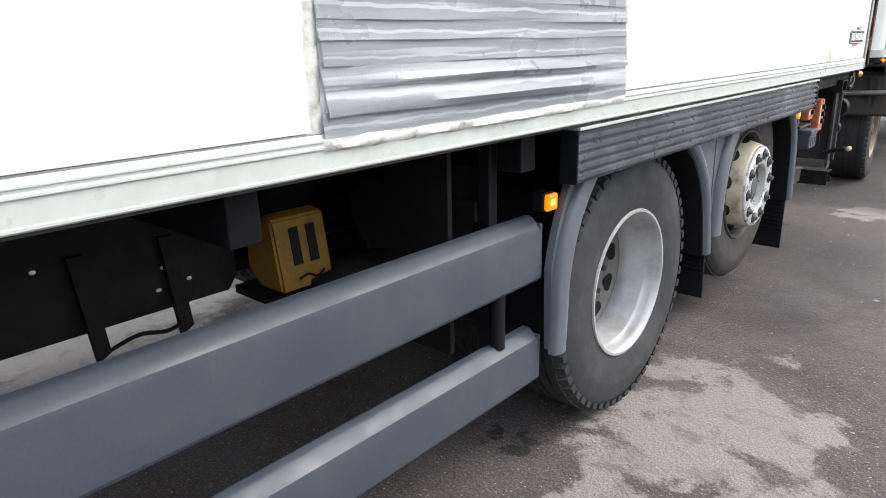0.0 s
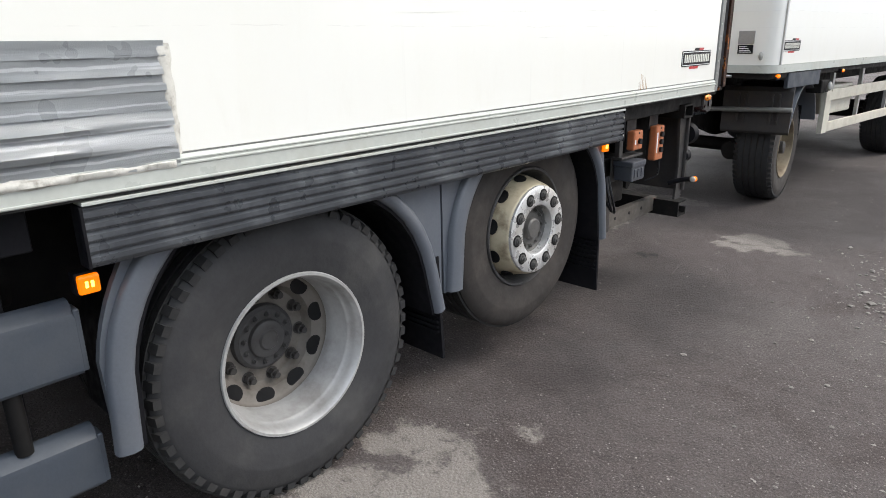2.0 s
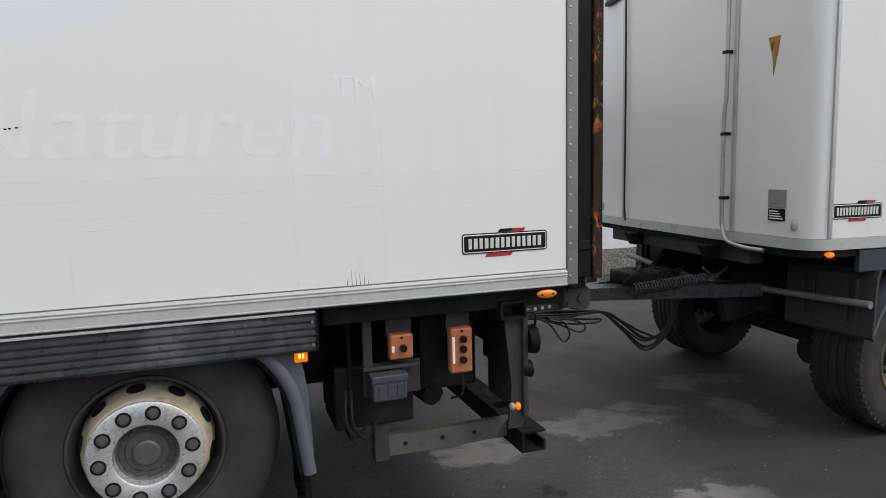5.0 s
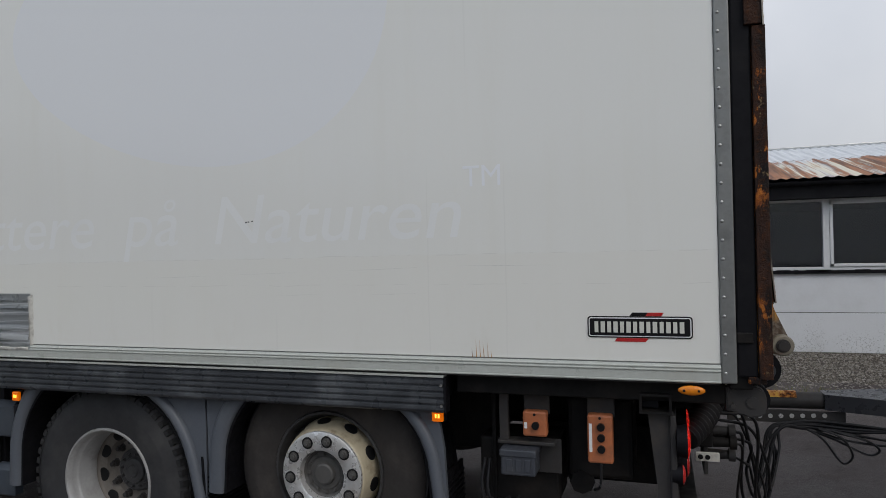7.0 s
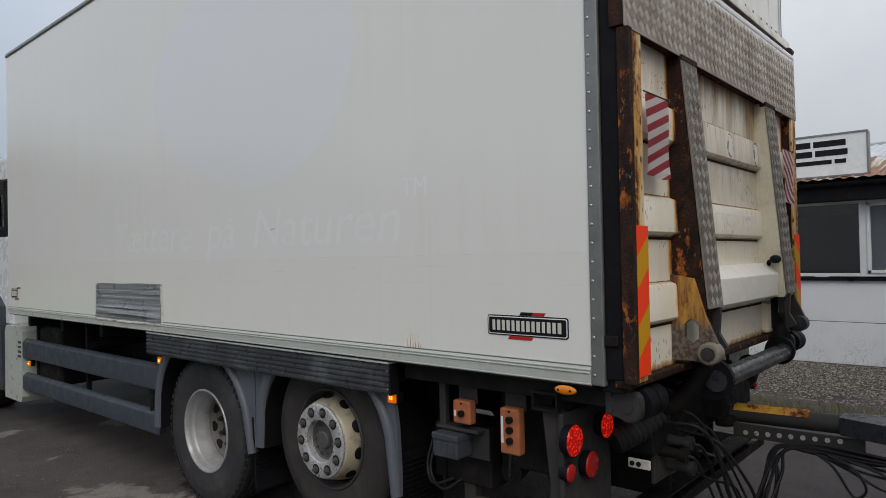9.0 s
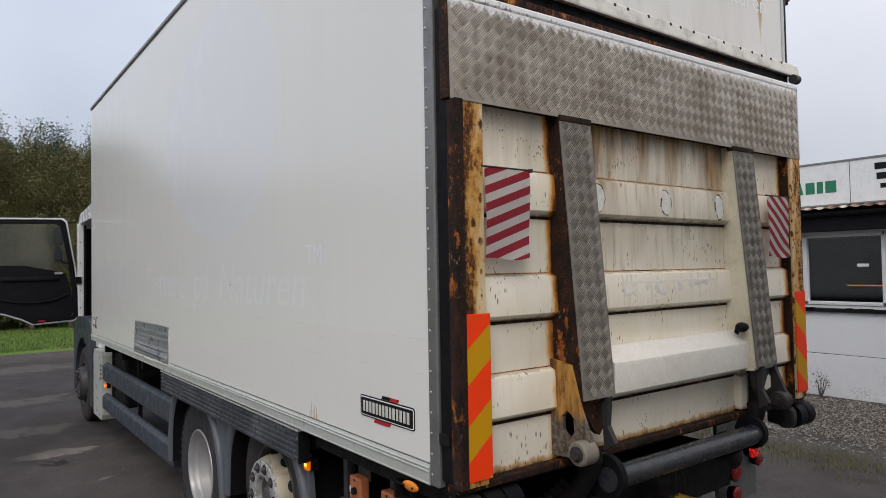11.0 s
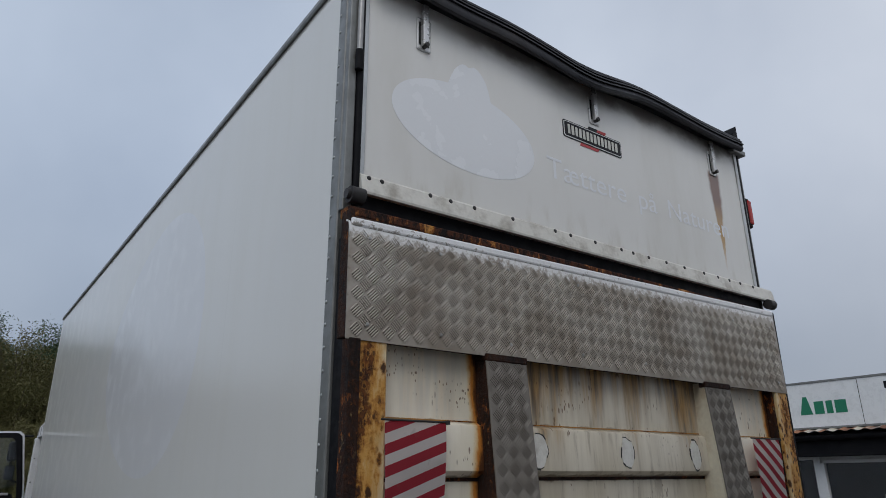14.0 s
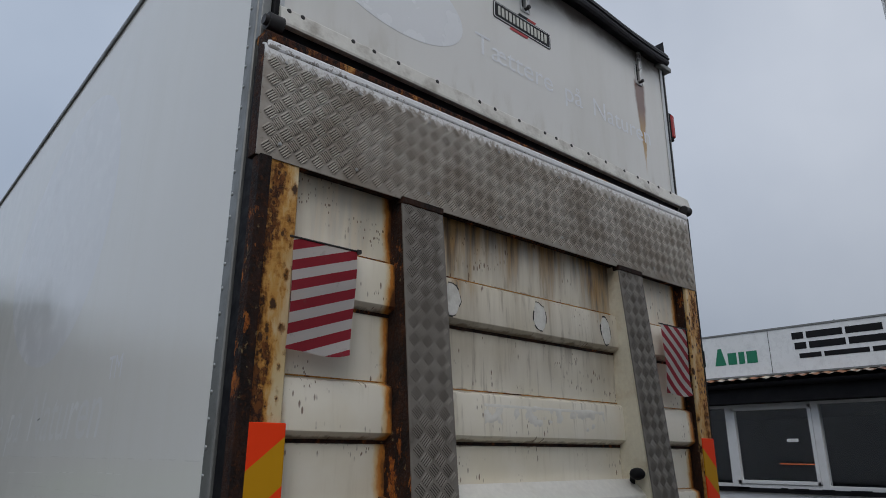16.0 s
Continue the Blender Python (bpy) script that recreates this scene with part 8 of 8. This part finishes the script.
def stones(name, spots, label, category):
    """Loose stones, each an uneven lump, as one object. spots: x, y, z, size."""
    verts, faces = [], []
    rng = random.Random(3)
    base = [(1, 0, 0), (0, 1, 0), (-1, 0, 0), (0, -1, 0), (0, 0, 1), (0, 0, -0.6), (0.6, 0.6, 0.5), (-0.6, 0.6, 0.4), (-0.6, -0.6, 0.5), (0.6, -0.6, 0.4)]
    tri = [(0, 6, 4), (6, 1, 4), (1, 7, 4), (7, 2, 4), (2, 8, 4), (8, 3, 4), (3, 9, 4), (9, 0, 4), (0, 1, 6), (1, 2, 7), (2, 3, 8), (3, 0, 9), (1, 0, 5), (2, 1, 5), (3, 2, 5), (0, 3, 5)]
    for x, y, z, s in spots:
        a = rng.uniform(0, 6.28)
        sx, sy, sz = s * rng.uniform(0.7, 1.3), s * rng.uniform(0.5, 1.0), s * rng.uniform(0.4, 0.75)
        k = len(verts)
        for p in base:
            q = [c * rng.uniform(0.8, 1.2) for c in p]
            verts.append((x + sx * (q[0] * math.cos(a) - q[1] * math.sin(a)), y + sy * (q[0] * math.sin(a) + q[1] * math.cos(a)), z + sz * (q[2] + 0.3)))
        faces += [tuple(k + i for i in t) for t in tri]
    me = bpy.data.meshes.new(name)
    me.from_pydata(verts, [], faces)
    return tagged(link(name, me, M_STONE), label, category, kind="stuff")


rng = random.Random(11)
spots = []
for _ in range(520):
    spots.append((1.55 + rng.gauss(0, 0.42), rng.uniform(-3.5, 4.0), 0, rng.choice((0.004, 0.005, 0.007, 0.009, 0.013))))
for _ in range(160):
    spots.append((1.05 + rng.gauss(0, 0.16), 0.45 + rng.gauss(0, 0.55), 0, rng.choice((0.004, 0.006, 0.008, 0.012, 0.017))))
for x, y, s in ((0.66, 1.28, 0.026), (0.98, 0.95, 0.022), (1.07, 0.32, 0.020), (0.9, -0.62, 0.018), (0.47, -1.22, 0.017), (1.31, -2.08, 0.024), (1.02, 0.14, 0.024), (1.01, 0.66, 0.018), (1.5, -2.2, 0.03)):
    spots.append((x, y, 0, s))
for _ in range(1500):
    spots.append((rng.uniform(-1.2, 2.6), rng.uniform(-5.5, 5.5), 0, rng.choice((0.0025, 0.003, 0.004, 0.005, 0.007))))
for _ in range(60):
    spots.append((rng.uniform(0.9, 2.2), rng.uniform(-1.2, 3.6), 0, rng.choice((0.007, 0.009, 0.012, 0.018))))
stones("loose_stones", spots, "loose grey stones and grit scattered on the asphalt", "stones")

bm = B()
nx, ny = 14, 120
gr = [[bm.verts.new((-8.42 + (2.85 + 0.18 * noise.noise((j * 0.5, 1, 0))) * i / nx, -10 + 26 * j / ny, (0.11 - 0.012 * i + 0.02 * noise.noise((i * 0.9, j * 0.9, 0))) if i < nx else -0.01)) for j in range(ny + 1)] for i in range(nx + 1)]
for i in range(nx):
    for j in range(ny):
        bm.faces.new((gr[i][j], gr[i + 1][j], gr[i + 1][j + 1], gr[i][j + 1]))
tagged(part("gravel_strip", bm, M_GRAVEL, smooth=60), "strip of grey gravel along the building", "gravel", kind="structure")
spots = []
for _ in range(13000):
    u = rng.random()
    y = rng.uniform(-5.5, 6.5)
    spots.append((-8.38 + 2.75 * u, y, 0.105 - 0.165 * u * u - 0.003, rng.uniform(0.008, 0.021)))
stones("gravel", spots, "grey and tan gravel stones", "gravel")
blades("verge_weeds", 4200, lambda r: (-5.66 + r.gauss(0, 0.24), r.uniform(-5, 5), 0.004), 0.038, M_STRAW, "yellowing weeds along the gravel edge", "weeds")


def weed(x, y, h, seed):
    """A dry twiggy weed against the wall."""
    r = random.Random(seed)
    w = empty("weed", x, y, 0.1, None, "dry leafless weed growing by the wall", "weed")
    bm = B()
    leaves = B()
    for i in range(9):
        a = r.uniform(0, 6.28)
        tip = Vector((x + 0.12 * math.cos(a) * r.random(), y + 0.30 * h * math.sin(a) * r.uniform(0.3, 1), 0.1 + h * r.uniform(0.55, 1.0)))
        mid = Vector((x, y, 0.1)).lerp(tip, 0.5) + Vector((0, r.uniform(-0.04, 0.04), 0.03))
        tube(bm, [(x, y, 0.08), mid, tip], lambda t: 0.006 * (1 - 0.8 * t), 5, 4)
        for _ in range(6):
            p = mid.lerp(tip, r.random()) + Vector((r.uniform(-0.03, 0.03), r.uniform(-0.06, 0.06), r.uniform(-0.03, 0.03)))
            d = Vector((r.uniform(-1, 1), r.uniform(-1, 1), r.uniform(-1, 1))).normalized() * 0.022
            e = d.orthogonal().normalized() * 0.008
            leaves.faces.new([leaves.verts.new(q) for q in (p - d, p + e, p + d, p - e)])
    part("stem", bm, M_BARK, w)
    part("leaves", leaves, M_BARK, w)


weed(-8.25, 0.10, 0.72, 1)
weed(-8.25, 0.78, 0.50, 2)
weed(-8.2, -2.3, 0.4, 3)

# ---- low white building with a rusty roof ----
bx = -8.4
house = empty("workshop_building", bx - 2, 2, 0, None, "low white clad building with dark windows and rusty corrugated roof", "building")
YA, YB = -8.0, 14.0
part("plinth", box(B(), bx - 0.24, bx - 0.02, YA, YB, -0.05, 0.115), M_PLINTH, house, "grey concrete plinth")
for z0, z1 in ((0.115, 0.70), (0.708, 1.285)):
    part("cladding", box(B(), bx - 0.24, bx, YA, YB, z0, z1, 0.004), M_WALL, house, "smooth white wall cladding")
part("cladding_groove", box(B(), bx - 0.2, bx - 0.008, YA, YB, 0.70, 0.708), M_STEEL, house)
part("wall_head", box(B(), bx - 0.24, bx - 0.02, YA, YB, 2.405, 2.66), M_FASCIA, house)
part("window_sill", box(B(), bx - 0.24, bx + 0.045, YA, YB, 1.285, 1.335, 0.006), M_FASCIA, house, "black window sill, frayed along its edge")
rag = B()
for i in range(150):
    y = -6 + i * 0.08
    if rng.random() < 0.5:
        box(rag, bx + 0.03, bx + 0.05, y, y + rng.uniform(0.05, 0.3), 1.325 + rng.uniform(-0.05, 0.01), 1.345, 0.002, seg=1)
tagged(part("sill_felt", rag, M_BLACK, house), kind="stuff")
part("fascia", box(B(), bx - 0.02, bx + 0.20, YA, YB, 2.395, 2.665, 0.006), M_FASCIA, house, "black eaves board")
gut = B()
sheet(gut, [(bx + 0.20, 2.650)] + [(bx + 0.255 - 0.055 * math.cos(radians(180 * i / 8)), 2.640 - 0.055 * math.sin(radians(180 * i / 8))) for i in range(9)], "y", YA, YB, 0.006, 1)
part("gutter", gut, M_FASCIA, house, "black gutter", 40)
# corrugated sheets
pitch = 0.15
cols = int((YB - YA) / pitch * 6)
corr = B()
rows_ = [[corr.verts.new((x, YA + (YB - YA) * i / cols, z + 0.010 * math.sin(2 * math.pi * i / 6))) for i in range(cols + 1)] for x, z in ((bx + 0.30, 2.695), (bx - 2.0, 3.215), (bx - 4.3, 3.725))]
for a, b in zip(rows_, rows_[1:]):
    for i in range(cols):
        corr.faces.new((a[i], a[i + 1], b[i + 1], b[i]))
part("roof", corr, M_ROOF, house, "rust-streaked corrugated roof sheets", 60)
part("ridge", box(B(), bx - 4.45, bx - 4.2, YA, YB, 3.685, 3.755, 0.02), M_ALU, house)
part("roof_back", box(B(), bx - 8.8, bx - 4.3, YA, YB, 3.40, 3.55), M_ROOF, house)
part("back_wall", box(B(), bx - 5.4, bx - 5.2, YA, YB, 0, 3.4), M_ROOM, house)
part("room_floor", box(B(), bx - 5.2, bx - 0.24, YA, YB, -0.02, 0.10), M_ROOM, house)
part("room_ceiling", box(B(), bx - 5.2, bx - 0.24, YA, YB, 2.45, 2.52), M_ROOM, house)
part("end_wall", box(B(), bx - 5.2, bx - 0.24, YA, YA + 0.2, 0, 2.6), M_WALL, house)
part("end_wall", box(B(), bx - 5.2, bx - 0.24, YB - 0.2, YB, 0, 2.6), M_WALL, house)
ch = part("chimney", cyl(B(), (bx - 4.2, 6.22, 3.4), (bx - 4.2, 6.22, 4.42), 0.10, n=24), M_TRIM, house, "grey metal flue", 40)
part("flue_foot", cyl(B(), (bx - 4.2, 6.22, 3.4), (bx - 4.2, 6.22, 3.86), 0.115, n=24), M_RUST_DARK, ch, "", 40)
marks = [-6.3, -5.05, -3.8, -2.60, -1.48, -0.38, 0.84, 2.13, 3.43, 4.73, 6.03, 7.33, 8.63]
for i, (a, b) in enumerate(zip(marks, marks[1:])):
    wn = empty("window", bx, (a + b) / 2, 1.34, house, "dark window in a white frame")
    opens = i % 2 == 1
    for y in (a,):
        part("mullion", box(B(), bx - 0.10, bx - 0.005, y - 0.045, y + 0.045, 1.335, 2.40, 0.005), M_FRAME, wn)
    part("frame_top", box(B(), bx - 0.10, bx - 0.008, a + 0.045, b - 0.045, 2.36, 2.40, 0.004), M_FRAME, wn)
    part("frame_bottom", box(B(), bx - 0.10, bx - 0.008, a + 0.045, b - 0.045, 1.335, 1.385, 0.004), M_FRAME, wn)
    lo_y, hi_y = a + 0.045, b - 0.045
    if opens:
        bm = B()
        for y0, y1, z0, z1 in ((lo_y, lo_y + 0.045, 1.385, 2.36), (hi_y - 0.045, hi_y, 1.385, 2.36), (lo_y, hi_y, 1.385, 1.43), (lo_y, hi_y, 2.315, 2.36)):
            box(bm, bx - 0.07, bx + 0.006, y0, y1, z0, z1, 0.004)
        part("sash", bm, M_FRAME, wn)
    g = part("pane", box(B(), bx - 0.052, bx - 0.046, lo_y, hi_y, 1.385, 2.36), M_GLASS, wn)
    g.visible_shadow = False
# notice with a camera sign on one pane
wn = empty("camera_notice", bx - 0.04, 0.2, 1.5, None, "grey window notice with a security camera pictogram", "sign")
bm = B()
for y0, y1, z0, z1 in ((-0.06, 0.50, 2.085, 2.095), (-0.06, 0.50, 1.525, 1.535), (-0.06, -0.05, 1.535, 2.085), (0.49, 0.50, 1.535, 2.085)):
    box(bm, bx - 0.0455, bx - 0.0425, y0, y1, z0, z1)
part("notice_border", bm, M_INK, wn)
# sheet added to stand for the sky reflected in this pane
part("pane_backing", box(B(), bx - 0.066, bx - 0.060, -0.33, 0.79, 1.39, 2.355), M_BACKSHEET, wn, "plain grey sheet added behind the pane to lighten it")
bm = B()
prism(bm, [(0.0, 1.80), (0.26, 1.90), (0.29, 1.97), (0.27, 2.0), (0.02, 1.87)], "x", bx - 0.0455, bx - 0.0425)
box(bm, bx - 0.0455, bx - 0.0425, 0.16, 0.18, 1.72, 1.85)
box(bm, bx - 0.0455, bx - 0.0425, 0.16, 0.36, 1.70, 1.72)
box(bm, bx - 0.0455, bx - 0.0425, 0.36, 0.38, 1.67, 1.75)
part("pictogram", bm, M_INK, wn)
for k, w in enumerate((0.20, 0.06, 0.20)):
    y = -0.02 + (0, 0.22, 0.30)[k]
    part("text_bar", box(B(), bx - 0.0455, bx - 0.0425, y, min(0.46, y + w), 1.57, 1.60), M_INK, wn)
lab = empty("window_label", bx - 0.04, -1.8, 1.9, None, "small white label stuck on a window pane", "label")
part("label_sheet", box(B(), bx - 0.0455, bx - 0.043, -1.88, -1.74, 1.905, 1.945), M_SIGNWHITE, lab)
# orange reflection in the pane, built as a glowing bar inside
line_glow = empty("tube_light", bx - 2.4, -1.9, 1.6, None, "thin glowing orange line standing for a reflection in the dark window", "lamp")
M_LINE = glow("orange_line_glow", (0.8, 0.2, 0.02), (1.0, 0.18, 0.02), 0.5)
part("tube", box(B(), bx - 0.9, bx - 0.88, -2.35, -1.75, 1.62, 1.632), M_LINE, line_glow)

# sign board over the eaves
sgn = empty("sign_board", bx + 0.1, -2.4, 2.75, None, "white company sign board with a green mark and black bars", "sign")
part("board", box(B(), bx + 0.02, bx + 0.145, -5.6, -0.28, 2.755, 3.325, 0.006), M_SIGNWHITE, sgn)
bm = B()
box(bm, bx + 0.01, bx + 0.155, -5.61, -0.27, 3.318, 3.345, 0.003)
box(bm, bx + 0.01, bx + 0.155, -5.61, -0.27, 2.735, 2.76, 0.003)
box(bm, bx + 0.01, bx + 0.155, -0.285, -0.262, 2.76, 3.32, 0.003)
part("edge_frame", bm, M_TRIM, sgn)
part("joint", box(B(), bx + 0.14, bx + 0.148, -1.862, -1.856, 2.76, 3.318), M_STEEL, sgn)
for i, (y0, y1, z1) in enumerate(((-2.62, -2.46, 3.15), (-2.43, -2.31, 3.08), (-2.28, -2.20, 3.08), (-2.17, -2.03, 3.08))):
    bm = B()
    prism(bm, [(y0, 2.92), (y1, 2.92), (y1 - (0.055 if i == 0 else 0.0), z1), (y0 + (0.055 if i == 0 else 0.0), z1)], "x", bx + 0.14, bx + 0.1485)
    part("green_mark", bm, M_GREEN, sgn)
part("black_mark", box(B(), bx + 0.14, bx + 0.1485, -2.95, -2.76, 2.92, 3.15), M_INK, sgn)
for z, y0, y1, h in ((3.165, -1.56, -0.46, 0.085), (3.035, -1.54, -0.44, 0.085), (2.92, -1.50, -0.50, 0.060)):
    y = y0
    for w in (0.14, 0.42, 0.40) if h > 0.07 else (0.26, 0.5, 0.14):
        part("text_bar", box(B(), bx + 0.14, bx + 0.1485, y, y + w, z, z + h), M_INK, sgn)
        y += w + 0.035
for y in (-4.5, -3.0, -1.2):
    part("sign_stay", box(B(), bx - 0.5, bx + 0.03, y - 0.02, y + 0.02, 2.80, 2.83), M_STEEL, sgn)


# ---- trees ----
def tree_parts(seed, height, spread, conifer, clumps=15, per=36, size=1.0):
    """A trunk with limbs, and a crown of many small leaf clumps with gaps."""
    r = random.Random(seed)
    wood = B()
    tube(wood, [(0, 0, -0.1), (r.uniform(-0.1, 0.1), 0.05, height * 0.4), (r.uniform(-0.2, 0.2), 0, height * 0.92)], lambda t: 0.14 * (1 - 0.85 * t) * height / 7, 8, 5)
    verts, faces = [], []
    limbs = []
    for i in range(50 if conifer else 44):
        t = r.uniform(0.08, 0.95) if i % 3 else r.uniform(0.6, 0.98)
        a = r.uniform(0, 6.28)
        reach = spread * ((1 - t) * 0.75 + 0.30 if conifer else (0.45 + 0.55 * math.sin(math.pi * min(1, t * 0.9 + 0.1)))) * r.uniform(0.6, 1.1)
        base_ = Vector((0, 0, height * t * (0.85 if conifer else 0.6)))
        tip = base_ + Vector((math.cos(a) * reach, math.sin(a) * reach, height * (0.05 if conifer else r.uniform(0.12, 0.38))))
        if tip.z > height:
            tip.z = height * r.uniform(0.9, 1.0)
        tube(wood, [base_, base_.lerp(tip, 0.5) + Vector((0, 0, 0.15)), tip], lambda q: 0.045 * (1 - 0.8 * q) * height / 7, 5, 3)
        limbs.append((base_, tip))
    limbs.append((Vector((0, 0, height * 0.6)), Vector((0, 0, height))))
    for b_, t_ in limbs:
        for _ in range(clumps):
            c = b_.lerp(t_, r.uniform(0.25, 1.05)) + Vector((r.gauss(0, 0.20), r.gauss(0, 0.20), r.gauss(0, 0.16)))
            for _ in range(per):
                p = c + Vector((r.gauss(0, 0.15), r.gauss(0, 0.15), r.gauss(0, 0.17)))
                d = Vector((r.uniform(-1, 1), r.uniform(-1, 1), r.uniform(-1.2, 0.6))).normalized() * r.uniform(0.035, 0.080) * size
                e = d.orthogonal().normalized() * d.length * r.uniform(0.20, 0.34)
                k = len(verts)
                verts += [tuple(p - d), tuple(p + e), tuple(p + d), tuple(p - e)]
                faces.append((k, k + 1, k + 2, k + 3))
    me = bpy.data.meshes.new("crown")
    me.from_pydata(verts, [], faces)
    return wood, me


def tree(seed, x, y, height, spread, conifer, mat_, clumps=15, per=36, size=1.0):
    m = Matrix.Translation((x, y, 0.25))
    t = empty("tree", 0, 0, 0, None, "dark green feathery tree behind the willows" if conifer else "bushy autumn willow with olive-brown leaves", "tree", "trees beyond the lawn", at=m)
    wood, me = tree_parts(seed, height, spread, conifer, clumps, per, size)
    part("trunk", wood, M_BARK, t, "", 50, m)
    link("crown", me, mat_, t, "", 0, m)
    return t


rng = random.Random(5)
protos = [tree(21, -1.0, -26.2, 6.9, 2.0, False, M_LEAF, 22, 52), tree(22, -3.6, -26.8, 6.6, 2.1, False, M_LEAF, 22, 52), tree(23, 1.4, -26.5, 7.0, 2.0, False, M_LEAF, 22, 52)]
darks = [tree(31, -2.4, -30.0, 7.5, 2.1, True, M_LEAF2, 26, 46), tree(32, 0.2, -30.5, 7.8, 2.0, True, M_LEAF2, 26, 46)]
loose = [tree(41, 13.0, -26.0, 6.6, 2.3, False, M_LEAF, 8, 12, 2.6), tree(42, 30.0, -36.0, 6.8, 2.4, False, M_LEAF, 8, 12, 2.6)]


def plant(proto, x, y, s):
    t = copy_thing(proto, Matrix.Translation((x, y, 0.1)) @ Matrix.Rotation(rng.uniform(0, 6.28), 4, "Z"))
    t.scale = (s, s, s)
    return t


# the belt seen past the box: willows in front, darker trees behind
for i in range(7):
    plant(protos[i % 3], -3.4 + i * 1.45 + rng.uniform(-0.4, 0.4), -27.6 + rng.uniform(-0.5, 0.5), rng.uniform(0.92, 1.08))
for i in range(8):
    plant(protos[(i + 2) % 3], -3.8 + i * 1.3 + rng.uniform(-0.3, 0.3), -29.2 + rng.uniform(-0.4, 0.4), rng.uniform(0.94, 1.02))
    plant(darks[i % 2], -4.0 + i * 1.3 + rng.uniform(-0.4, 0.4), -31.6 + rng.uniform(-0.8, 0.8), rng.uniform(1.06, 1.12))
for i in range(8):
    plant(darks[(i + 1) % 2], -3.4 + i * 0.9 + rng.uniform(-0.3, 0.3), -30.6 + rng.uniform(-0.5, 0.5), rng.uniform(0.80, 0.95))
for i in range(7):
    plant(protos[(i + 1) % 3], -3.4 + i * 1.2, -25.4 + rng.uniform(-0.4, 0.4), rng.uniform(0.55, 0.75))
# its ends and the far side of the yard, mirrored in the panes and the side panel
for i in range(4):
    plant(loose[i % 2], -11.5 - i * 2.2, -28.5 + rng.uniform(-0.8, 0.8), rng.uniform(0.95, 1.1))
    plant(loose[(i + 1) % 2], 7.0 + i * 1.7, -28.5 + rng.uniform(-0.8, 0.8), rng.uniform(0.95, 1.1))
for i in range(14):
    plant(loose[i % 2], 12.5 + i * 2.6, -27 + i * 0.9 + rng.uniform(-1, 1), rng.uniform(0.9, 1.2))
for i in range(16):
    plant(loose[i % 2], 30 + rng.uniform(-2, 2), -34 + i * 3.6, rng.uniform(0.95, 1.25))
for x, y in ((-14.5, -3.2), (-15.5, -2.4), (-15.2, 9.5)):
    plant(darks[0], x, y, 0.52)
